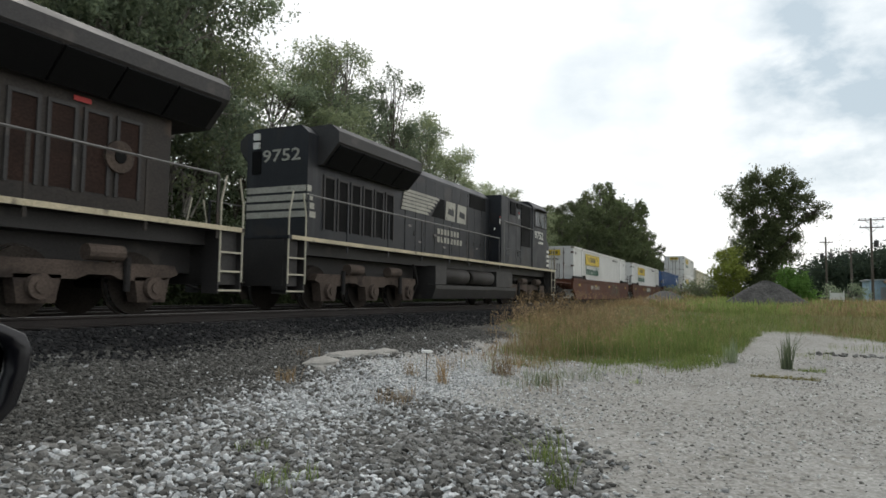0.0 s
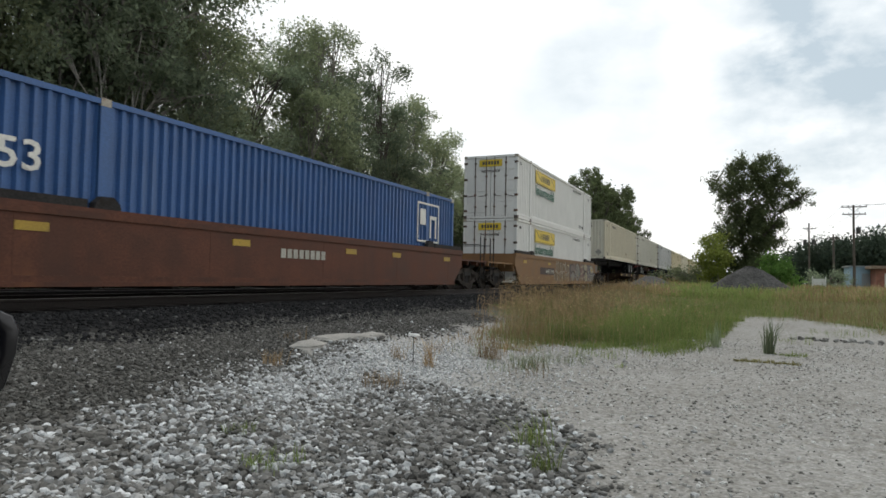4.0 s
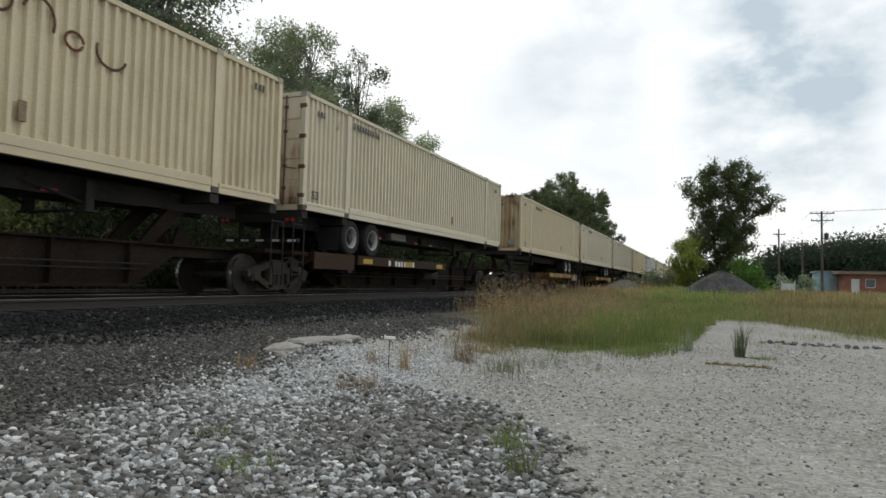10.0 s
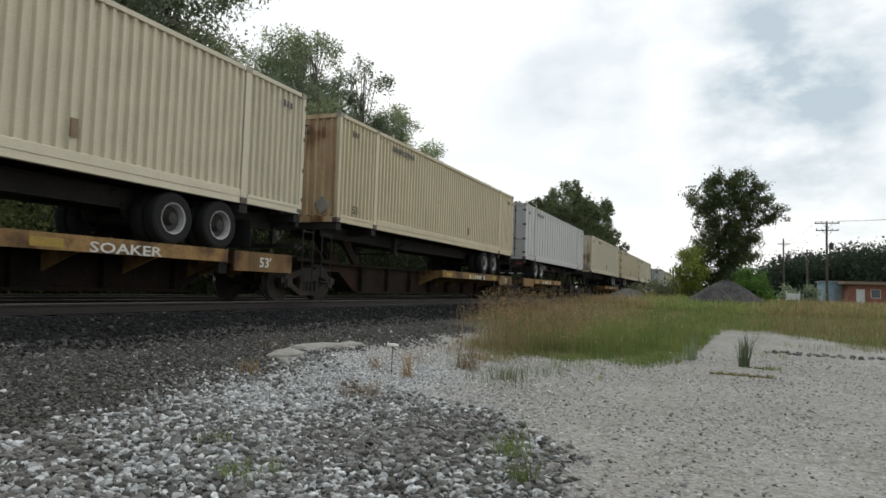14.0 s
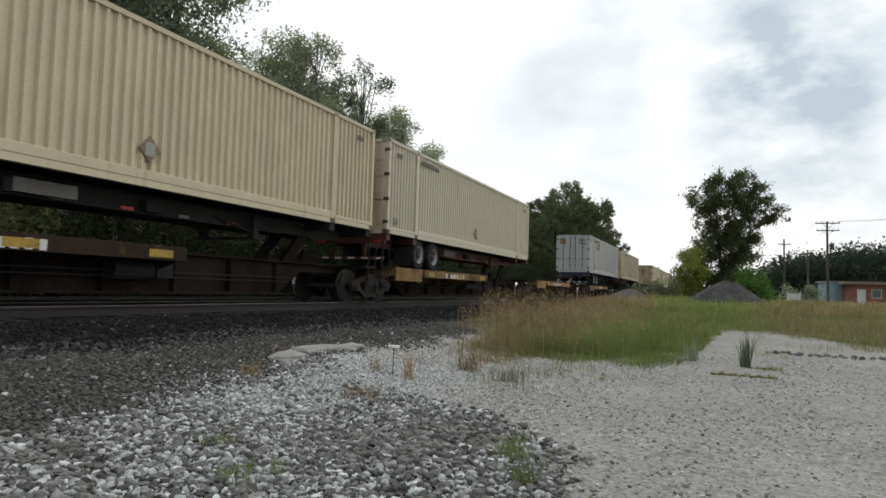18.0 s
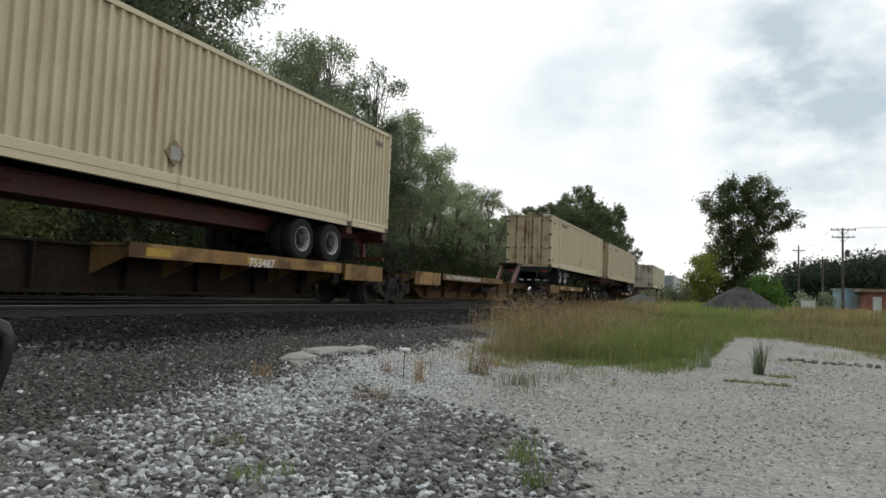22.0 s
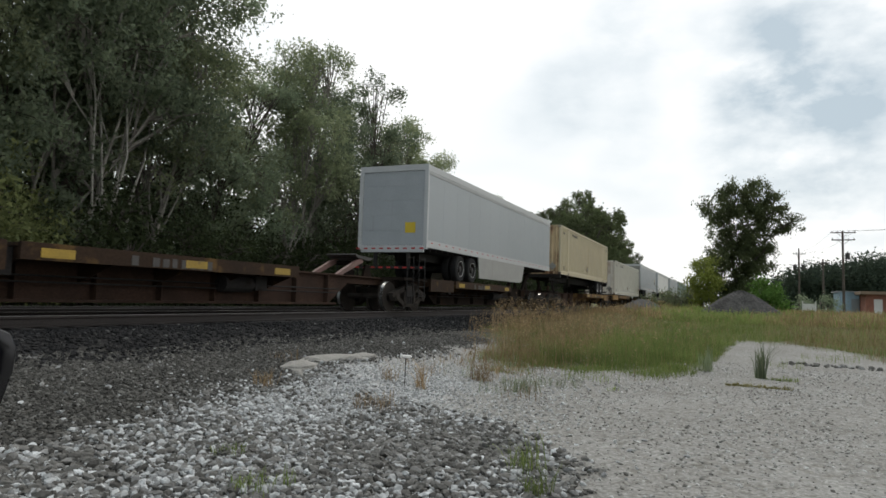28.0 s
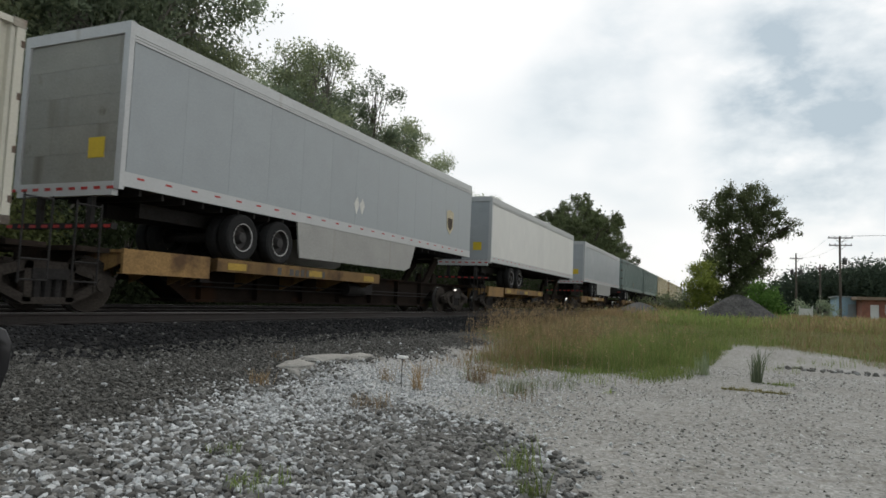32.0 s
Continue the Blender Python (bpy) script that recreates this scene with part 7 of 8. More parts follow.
def plant_tree(seed, h, blobs, foliage, bark, clumps, per, label, name="tree", trunks=1, size=(0.11, 0.27), spread=0.20, foot=1.0):
    """blobs: (x, y, z, rx, rz) of the crown's masses; clumps of leaves mostly near their skins."""
    r = np.random.default_rng(seed)
    rr = random.Random(seed)
    t = tagged(new(name), label, name)
    bm = bmesh.new()
    tops = []
    for i in range(trunks):
        bx, by = (0, 0) if trunks == 1 else (rr.uniform(-1.6, 1.6) * foot, rr.uniform(-0.6, 0.6) * foot)
        b = blobs[i % len(blobs)]
        top = Vector((b[0] * 0.7, b[1] * 0.7, min(h * 0.92, b[2] + b[4] * 0.5)))
        pts = [Vector((bx, by, -0.15))]
        for j in range(1, 7):
            f = j / 6
            pts.append(Vector((bx, by, 0)).lerp(top, f) + Vector((rr.uniform(-0.22, 0.22), rr.uniform(-0.22, 0.22), 0)))
        limb(bm, pts, h * (0.0042 if foot < 1 else 0.0062 if trunks > 1 else 0.018), 0.025, 8)
        tops.append(pts)
    cs = []
    w = np.array([b[3] ** 2 * b[4] for b in blobs])
    w = w / w.sum()
    for b, share in zip(blobs, w):
        n = max(6, int(clumps * share))
        sprays = max(4, n // 6)
        u = r.normal(size=(sprays, 3))
        u /= np.linalg.norm(u, axis=1, keepdims=True)
        q = r.uniform(0.40, 1.0, (sprays, 1)) ** 0.5 * (1 + 0.18 * np.sin(5 * u[:, :1] + b[0]) + 0.14 * np.sin(7 * u[:, 2:3] + b[1]))
        hub = np.array(b[:3]) + u * q * np.array([b[3], b[3], b[4]])
        pick = r.integers(0, sprays, n)
        reach = 0.20 * min(b[3], b[4]) + 0.12
        p = hub[pick] + u[pick] * r.uniform(-0.6, 1.3, (n, 1)) * reach + r.normal(size=(n, 3)) * reach * np.array([0.55, 0.55, 0.40])
        p[:, 2] = np.maximum(p[:, 2], 0.25)
        cs.append(p)
        src = tops[rr.randrange(len(tops))]
        start = src[min(5, max(2, int(6 * (b[2] - b[4]) / h)))]
        mid = Vector(b[:3])
        limb(bm, [start, start.lerp(mid, 0.55) + Vector((0, 0, -0.1 * b[4])), mid], (0.0022 if foot < 1 else 0.0034) * h, 0.012)
        for i in range(min(14, n)):
            limb(bm, [mid.lerp(start, rr.uniform(0, 0.5)), mid.lerp(Vector(p[i]), 0.5) + Vector((0, 0, 0.1)), Vector(p[i])], 0.035, 0.008, 4)
    part("trunk", bm, bark, t)
    part("crown", leaves("crown", np.concatenate(cs), per, spread, size, foliage, r), foliage, t)
    return t


def crown_blobs(seed, h, lo, rx, n):
    rr = random.Random(seed)
    out = []
    for i in range(n):
        f = (i + 0.5) / n
        z = lo + (h - lo) * f
        w = rx * (0.55 + 0.75 * math.sin(math.pi * min(1, f * 0.85 + 0.1)))
        a = i * 2.4 + rr.uniform(-0.4, 0.4)
        k = w * rr.uniform(0.25, 0.75)
        out.append((k * math.cos(a), k * math.sin(a), min(z, h - 1.2), w * rr.uniform(0.42, 0.6), (h - lo) / n * rr.uniform(0.8, 1.15)))
    return out


PROTO_H = 14.0
PROTOS = []
for i, (fol, bk, lo, rx, n, cl, per, tk, lab, sz) in enumerate((
        (LEAF_DARK, DARKBARK, 3.4, 3.6, 9, 1050, 24, 2, "tall leafy tree in dark summer foliage", (0.10, 0.24)),
        (LEAF_MID, BARK, 5.2, 3.3, 8, 950, 24, 3, "tall leafy tree with pale forked trunks", (0.10, 0.24)),
        (LEAF_DARK, BARK, 4.4, 3.0, 9, 980, 24, 4, "slender multi-stemmed tree in dark foliage", (0.10, 0.24)),
        (LEAF_MID, DARKBARK, 5.0, 2.7, 7, 560, 20, 2, "thinly leaved tree with an open airy crown", (0.10, 0.24)),
        (LEAF_DARK, DARKBARK, 1.6, 3.8, 9, 1250, 24, 1, "broad leafy tree with foliage down to the ground", (0.10, 0.24)),
        (LEAF_DARK, DARKBARK, 1.8, 3.8, 9, 620, 14, 1, "tall broad tree standing deep in the wood", (0.2, 0.48)),
        (LEAF_MID, DARKBARK, 2.6, 3.4, 8, 560, 14, 1, "leafy tree farther along the railway", (0.2, 0.48)),
        (LEAF_SHADY, DARKBARK, 1.8, 3.8, 9, 1000, 14, 1, "tall dark tree farther along the railway", (0.2, 0.48)))):
    PROTOS.append((fol, bk, lo, rx, n, cl, per, tk, lab, i, sz))

FIRST = {}


def put_tree(kind, x, y, h, turn):
    fol, bk, lo, rx, n, cl, per, tk, lab, i, sz = PROTOS[kind]
    m = Matrix.Translation((x, y, float(land(x, y)) - 0.05)) @ Matrix.Rotation(radians(turn), 4, "Z")
    k = h / PROTO_H
    if kind not in FIRST:
        t = plant_tree(20 + i, PROTO_H, crown_blobs(40 + i, PROTO_H, lo, rx, n), fol, bk, cl, per, lab, trunks=tk, size=sz)
        tagged(t, group="trees behind the track")
        FIRST[kind] = t
        t.matrix_basis = m @ Matrix.Diagonal((k, k, k, 1))
    else:
        t = copy_thing(FIRST[kind], m)
        t.scale = (k, k, k)
    return t


rt = random.Random(11)
for x, y, h, kind in ((5, 21.5, 16, 0), (9, 20, 15.5, 1), (12.5, 22, 17, 4), (15.5, 20.3, 16.8, 2), (18.5, 21.8, 17.2, 0), (19.2, 20.8, 14.8, 1), (23.9, 22.4, 12.0, 4), (27.3, 20.4, 14, 1), (30.3, 21.4, 14.2, 2), (33.6, 20.6, 13.8, 0), (36.8, 21.6, 13, 3), (40, 21, 13.2, 1), (43.2, 20.6, 12.8, 3), (45.8, 21.2, 10.5, 3), (47.5, 22.5, 9.6, 6), (51, 21.5, 11.2, 3), (53.5, 22.5, 10.2, 6), (56.5, 22, 11.6, 3), (60, 21.6, 11.4, 3), (63, 23, 9.2, 6), (66.5, 22.2, 9.4, 6), (71, 22, 11.0, 3), (77, 22.6, 11.6, 7), (83, 22, 11.4, 7), (90, 23, 13.6, 7), (97, 22.3, 15.4, 7), (103, 23.2, 17.4, 7), (110, 22.4, 19.4, 7), (117, 23, 19.4, 7), (125, 22.4, 18.0, 7), (133, 23, 16.2, 7), (141, 22.5, 15.6, 7), (152, 23, 14.6, 7), (163, 24, 11.5, 7), (178, 24, 12, 7), (196, 24, 8, 7), (216, 24, 8, 7), (240, 25, 10, 7)):
    put_tree(kind, x, y, h, rt.uniform(0, 360))
for x, y, h, kind in ((3, 27, 16, 5), (9, 28, 13, 5), (14.5, 27, 13, 5), (20, 28, 17, 6), (25.5, 28.5, 15, 5), (31, 28, 10.5, 5), (36, 28.5, 9.0, 5), (42, 29, 8.0, 5), (50, 29, 9.5, 5), (58, 29, 11, 5), (67, 29, 9.5, 5), (78, 29, 11, 5), (92, 30, 12.5, 7), (106, 30, 15, 7), (121, 30, 14, 7), (138, 30, 13, 7), (8, 34, 13, 5), (18, 35, 13.5, 5), (27, 35, 14, 5), (40, 36, 8, 5)):
    put_tree(kind, x, y, h, rt.uniform(0, 360))

# undergrowth along the far side of the tracks
first_bush = None
for i in range(42):
    x, y, k = 3.5 + i * 1.9 + rt.uniform(-0.5, 0.5), 18.6 + rt.uniform(-0.5, 0.9), rt.uniform(0.75, 1.35)
    m = Matrix.Translation((x, y, float(land(x, y)) - 0.05)) @ Matrix.Rotation(rt.uniform(0, 6.28), 4, "Z")
    if first_bush is None:
        first_bush = plant_tree(77, 3.2, [(0, 0, 1.3, 1.35, 1.25), (0.8, 0.3, 1.0, 1.0, 0.9), (-0.8, -0.2, 1.1, 1.05, 1.0), (0.1, -0.4, 2.3, 0.8, 0.9)], LEAF_SHADE, DARKBARK, 240, 15, "dense green shrub at the wood's edge, shade in its leaf colour", "bush", 3, (0.09, 0.24), 0.22)
        tagged(first_bush, group="shrubs behind the track")
        first_bush.matrix_basis = m @ Matrix.Diagonal((k, k, k, 1))
    else:
        b = copy_thing(first_bush, m)
        b.scale = (k, k, k * rt.uniform(0.8, 1.3))


# a clump of slender pale stems at the edge, and lighter shrubs beside it
stems = plant_tree(91, 12.5, [(-1.7, 0.1, 9.6, 1.2, 1.3), (-0.6, 0.2, 10.8, 1.1, 1.2), (0.6, 0.0, 10.2, 1.2, 1.2), (1.7, 0.1, 9.0, 1.1, 1.2), (2.7, -0.1, 7.6, 0.9, 1.0), (0.1, -0.2, 11.4, 1.0, 1.0), (-2.6, 0.1, 8.2, 0.9, 0.9)], LEAF_DARK, PALEBARK, 330, 22, "clump of slender pale-barked stems under thin foliage", trunks=5, foot=0.45, size=(0.10, 0.24), spread=0.22)
stems.location = (16.0, 19.3, float(land(16.0, 19.3)) - 0.05)
for sx_, sy_, k_, turn_ in ((11.4, 19.0, 1.0, 0.4), (9.4, 19.4, 1.2, 2.0), (13.1, 19.6, 0.75, 4.0)):
    if k_ == 1.0:
        pale_bush = plant_tree(78, 5.2, [(0, 0, 2.2, 1.7, 1.7), (1.3, 0.3, 1.7, 1.3, 1.3), (-1.3, -0.1, 1.9, 1.4, 1.4), (0.2, 0.1, 3.8, 1.2, 1.2)], LEAF_OLIVE, DARKBARK, 420, 20, "olive-green leafy shrub at the wood's edge", "bush", 3, size=(0.09, 0.22), spread=0.2)
        pale_bush.location = (sx_, sy_, float(land(sx_, sy_)) - 0.05)
    else:
        b = copy_thing(pale_bush, Matrix.Translation((sx_, sy_, float(land(sx_, sy_)) - 0.05)) @ Matrix.Rotation(turn_, 4, "Z"))
        b.scale = (k_, k_, k_)

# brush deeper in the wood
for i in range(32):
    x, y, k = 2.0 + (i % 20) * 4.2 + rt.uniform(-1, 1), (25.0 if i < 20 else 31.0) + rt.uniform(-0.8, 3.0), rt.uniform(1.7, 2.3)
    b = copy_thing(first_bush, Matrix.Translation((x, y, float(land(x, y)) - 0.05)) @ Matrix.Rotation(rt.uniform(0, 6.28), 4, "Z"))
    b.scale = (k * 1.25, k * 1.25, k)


def at_bearing(deg, d):
    """A place d metres off along a bearing from the track's direction (left positive)."""
    return d * math.cos(radians(deg)), d * math.sin(radians(deg))


# the lone tree behind the gravel heap, with brush at its foot
def stand(t, x, y):
    t.location = (x, y, float(land(x, y)) - 0.05)


lone = plant_tree(5, 14.0, [(-1.2, 2.0, 10.6, 1.7, 1.9), (0.2, 0.5, 12.0, 1.8, 1.5), (0.6, -1.6, 12.2, 1.8, 1.4), (0.4, -2.7, 10.2, 1.5, 1.9), (0, -0.6, 9.6, 2.1, 2.0), (-0.2, 1.2, 7.6, 1.6, 1.6), (0.1, -1.5, 5.4, 1.2, 1.7), (0.1, -0.2, 2.0, 2.2, 1.6), (0.3, -4.6, 9.2, 0.9, 0.8), (0.3, -3.4, 8.0, 1.1, 0.9), (0.2, 0.6, 5.2, 2.2, 1.9), (0, 2.2, 4.4, 1.7, 1.8), (0.2, -1.2, 3.4, 2.0, 2.0), (0.1, -0.9, 6.6, 1.7, 1.4), (-0.3, -2.6, 6.6, 0.8, 0.8)], LEAF_LONE, DARKBARK, 2300, 20, "large dark deciduous tree with an uneven open crown", size=(0.14, 0.36), spread=0.22)
stand(lone, *at_bearing(-0.7, 76))
brush = plant_tree(6, 5.0, [(0, 0, 2.8, 1.15, 1.8), (-0.3, 0.6, 2.2, 0.9, 1.4), (0.2, -0.6, 2.0, 0.9, 1.2), (0, 0.1, 4.5, 0.8, 1.1)], LEAF_LIGHT, BARK, 330, 18, "yellow-green bushy sapling beside the large tree", "bush", 3, (0.14, 0.36), 0.25)
stand(brush, *at_bearing(1.9, 72))
brush2 = plant_tree(8, 4.2, [(0, 0, 1.3, 1.0, 1.1), (0.2, -0.9, 1.0, 0.75, 0.8), (0, 0.6, 1.9, 0.7, 0.9)], leaf_mat("fresh_foliage", (0.08, 0.15, 0.035), (0.11, 0.20, 0.05), (0.15, 0.25, 0.065), 0.5), BARK, 280, 18, "fresh green shrub behind the gravel heap", "bush", 3, (0.14, 0.34), 0.25)
stand(brush2, *at_bearing(-2.5, 68))
brush3 = plant_tree(9, 2.6, [(0, 0, 1.1, 1.6, 0.9), (0.3, -1.5, 0.9, 1.3, 0.8), (0, 1.6, 1.0, 1.3, 0.8)], LEAF_DARK, BARK, 150, 14, "low dark brush at the foot of the pole", "bush", 3, (0.14, 0.34), 0.25)
stand(brush3, *at_bearing(-6.0, 90))
brush4 = plant_tree(10, 3.0, [(0, 0, 1.0, 1.6, 1.0), (0.3, 1.5, 0.9, 1.4, 0.8), (0, -1.6, 1.1, 1.3, 0.9)], LEAF_MID, BARK, 170, 14, "low green brush beside the track", "bush", 3, (0.14, 0.34), 0.25)
stand(brush4, *at_bearing(4.1, 74))


# far woods
FAR_LEAF = leaf_mat("distant_foliage", (0.045, 0.062, 0.045), (0.056, 0.076, 0.052), (0.07, 0.092, 0.06), 0.35)


def far_woods(name, label, rows, seed, size):
    r = np.random.default_rng(seed)
    cs = []
    for x, y, h, w in rows:
        n = int(40 * w * h / 60) + 12
        u = r.normal(size=(n, 3))
        u /= np.linalg.norm(u, axis=1, keepdims=True)
        q = r.uniform(0.3, 1, (n, 1)) ** 0.5 * (1 + 0.15 * np.sin(4 * u[:, 1:2] + x))
        p = np.array([x, y, float(land(x, y)) + h * 0.52]) + u * q * np.array([w * 0.5, w * 0.5, h * 0.5])
        cs.append(p)
    me = leaves(name, np.concatenate(cs), 16, size[1] * 0.9, size, FAR_LEAF, r)
    return tagged(new(name, me), label, "woods", kind="stuff")


rows = []
for i in range(46):
    a = -3.3 - i * 0.30 + rt.uniform(-0.1, 0.1)
    x, y = at_bearing(a, 215 + rt.uniform(-12, 12))
    rows.append((x, y, np.interp(a, [-17, -13, -8.8, -6, -4, -3], [15, 15.5, 15.0, 13, 10.5, 9.0]) * rt.uniform(0.86, 1.04), rt.uniform(7, 11)))
for i in range(10):
    x, y = at_bearing(rt.uniform(-3.5, 4.2), 260)
    rows.append((x, y, rt.uniform(4.5, 7), 9))
x, y = at_bearing(4.6, 250)
rows += [(x, y, 9.5, 7), (x + 4, y - 6, 7.0, 6), (x, y + 8, 6.5, 7)]
far_woods("far_woods", "distant dark green wood beyond the lot", rows, 4, (0.5, 1.3))


# ---- grass ----
def blades(name, label, xy, h, w, lean, material, seed):
    r = np.random.default_rng(seed)
    k = len(xy)
    z = land(xy[:, 0], xy[:, 1])
    hh = r.uniform(h[0], h[1], k) * r.uniform(0.6, 1.0, k)
    if k > 3000:
        lumps = np.sin(1.9 * xy[:, 0] + 0.7 * xy[:, 1]) * np.sin(1.3 * xy[:, 1] - 0.8 * xy[:, 0]) + 0.5 * np.sin(4.3 * xy[:, 1] + 1.7 * xy[:, 0])
        hh *= (0.68 + 0.42 * lumps) * (0.28 + 0.72 * smooth(-1.0, 4.5, grass_edge(xy[:, 0], xy[:, 1])))
    a = r.uniform(0, 2 * np.pi, k)
    d = np.stack([np.cos(a), np.sin(a)], -1)
    side = np.stack([-d[:, 1], d[:, 0]], -1) * (r.uniform(w[0], w[1], k) * 0.5)[:, None]
    b = (r.uniform(0, lean, k) * hh)[:, None] * d
    base = xy
    v = np.empty((k, 5, 3))
    v[:, 0, :2], v[:, 1, :2] = base - side, base + side
    v[:, 2, :2], v[:, 3, :2] = base + b * 0.35 + side * 0.8, base + b * 0.35 - side * 0.8
    v[:, 4, :2] = base + b
    v[:, 0, 2] = v[:, 1, 2] = z - 0.02
    v[:, 2, 2] = v[:, 3, 2] = z + hh * 0.6
    v[:, 4, 2] = z + hh
    i = np.arange(k)[:, None] * 5
    f = [tuple(q) for q in (i + np.array([0, 1, 2, 3])).tolist()] + [tuple(q) for q in (i + np.array([3, 2, 4])).tolist()]
    me = bpy.data.meshes.new(name)
    me.from_pydata(v.reshape(-1, 3).tolist(), [], f)
    me.materials.append(material)
    return tagged(new(name, me), label, "grass", kind="stuff")


GREEN_GRASS = leaf_mat("green_grass", (0.125, 0.175, 0.05), (0.175, 0.23, 0.068), (0.25, 0.285, 0.10), 0.45)
STRAW_GRASS = leaf_mat("straw_grass", (0.19, 0.18, 0.075), (0.27, 0.25, 0.11), (0.36, 0.325, 0.155), 0.45)
DRY_GRASS = leaf_mat("dry_grass", (0.175, 0.118, 0.064), (0.265, 0.188, 0.106), (0.38, 0.285, 0.17), 0.4)
rg = np.random.default_rng(21)


def patchy(x, y, a):
    """Soft uneven patches a few paces wide, 0 to 1."""
    v = np.sin(0.83 * x + 1.31 * y + a) + np.sin(1.71 * y - 0.57 * x + 2.3 * a) + 0.8 * np.sin(2.9 * y + 1.9 * x + a) + 0.6 * np.sin(4.7 * y - 2.6 * x)
    return 0.5 + v / 6.8


def field(n, x, keep, slack=(-0.5, 3.2)):
    px = x[0] + (x[1] - x[0]) * rg.random(n) ** 1.7
    py = rg.uniform(-0.32 * px - 3, np.minimum(8.3, 0.5 * px + 3), n)
    ok = (rg.random(n) < keep(px, py)) & (grass_edge(px, py) > rg.uniform(slack[0], slack[1], n) * (0.4 + 0.9 * patchy(px, py, 4.0)))
    return np.stack([px[ok], py[ok]], -1)


def greenness(x, y):
    w = patchy(x, y, 0.0) - 0.5
    side = y / np.maximum(x, 1.0)
    dry = np.interp(x, [12, 18, 30, 60], [0.24, 0.20, 0.10, 0.07])
    g = (1 - smooth(dry - 0.03, dry + 0.05, side + 0.10 * w)) * (0.22 + 0.78 * smooth(-0.09, -0.01, side + 0.10 * w))
    return np.clip(g * 0.92 + 0.05, 0, 1)


blades("green_grass", "rank green grass at the edge of the lot", field(115000, (11, 46), lambda x, y: greenness(x, y) * (0.45 + 0.75 * patchy(x, y, 1.0))), (0.25, 0.68), (0.006, 0.014), 1.55, GREEN_GRASS, 1)
blades("low_grass", "short dense grass at the rim of the lot", field(70000, (11, 24), lambda x, y: 0.25 + 0.75 * greenness(x, y), (-0.5, 1.8)), (0.14, 0.42), (0.006, 0.014), 1.7, GREEN_GRASS, 7)
blades("straw_grass", "yellowed grass among the green at the edge of the lot", field(40000, (12, 46), lambda x, y: 0.55 * patchy(x, y, 2.0) * smooth(0.5, 4.0, grass_edge(x, y))), (0.32, 0.78), (0.005, 0.011), 1.35, STRAW_GRASS, 5)
blades("dry_grass", "dry brown seeding grass along the ballast", field(70000, (11, 46), lambda x, y: 0.85 * (1 - greenness(x, y)) * (0.4 + 0.8 * patchy(x, y, 3.0)), (-1.6, 2.6)), (0.32, 0.85), (0.005, 0.011), 1.0, DRY_GRASS, 2)
blades("far_green_grass", "rough green grass running off into the distance", field(30000, (40, 130), greenness), (0.3, 0.65), (0.025, 0.06), 1.0, GREEN_GRASS, 3)
blades("far_dry_grass", "dry seeding grass running off into the distance", field(30000, (40, 130), lambda x, y: 0.9 * (1 - greenness(x, y))), (0.3, 0.75), (0.02, 0.05), 0.8, DRY_GRASS, 4)


# feathery seed heads standing over the dry grass
def seed_heads(n):
    xy = field(n, (13, 34), lambda x, y: 0.12 + 0.88 * smooth(1.8, 3.6, y), (-1.5, 2.5))
    z = land(xy[:, 0], xy[:, 1])
    k = len(xy)
    h = rg.uniform(0.50, 0.95, k) * (0.5 + 0.5 * smooth(-0.2, 2.4, grass_edge(xy[:, 0], xy[:, 1])))
    top = np.stack([xy[:, 0] + rg.normal(size=k) * 0.07, xy[:, 1] + rg.normal(size=k) * 0.10, z + h], -1)
    c = np.repeat(top, 7, 0) + rg.normal(size=(7 * k, 3)) * np.array([0.02, 0.022, 0.05])
    me = leaves("seed_heads", c, 1, 0.0, (0.02, 0.055), DRY_GRASS, rg)
    tagged(new("seed_heads", me), "reddish-brown seed heads over the dry grass", "grass", kind="stuff")
    blades("seed_stalks", "thin brown stalks of seeding grass", xy, (0.5, 0.85), (0.003, 0.006), 0.35, DRY_GRASS, 6)


seed_heads(6500)


def tuft(x, y, n, r, h, w, material, label, seed, lean=0.5):
    q = np.random.default_rng(seed)
    a, d = q.uniform(0, 6.28, n), r * q.random(n) ** 0.7
    ob = blades("grass_tuft", label, np.stack([x + d * np.cos(a), y + d * np.sin(a)], -1), h, w, lean, material, seed)
    return tagged(ob, category="weed")


BLUEGREEN = leaf_mat("blue_green_blades", (0.13, 0.165, 0.095), (0.20, 0.24, 0.145), (0.29, 0.325, 0.20), 0.35)
tuft(14.1, -0.48, 75, 0.10, (0.45, 0.85), (0.010, 0.022), BLUEGREEN, "upright tuft of blue-green grass on the bare lot", 31, 0.75)
tuft(14.5, 0.48, 60, 0.16, (0.35, 0.62), (0.008, 0.018), BLUEGREEN, "thin grass tuft on the bare lot", 32)
for i in range(5):
    tuft(12.25 - 0.04 * i, 0.0 - 0.19 * i, 90, 0.13, (0.03, 0.08), (0.007, 0.014), STRAW_GRASS, "flattened strip of short dry grass", 33 + i, 1.8)
tuft(13.9, -0.85, 120, 0.28, (0.04, 0.11), (0.007, 0.014), GREEN_GRASS, "flattened mat of short grass", 39, 1.6)
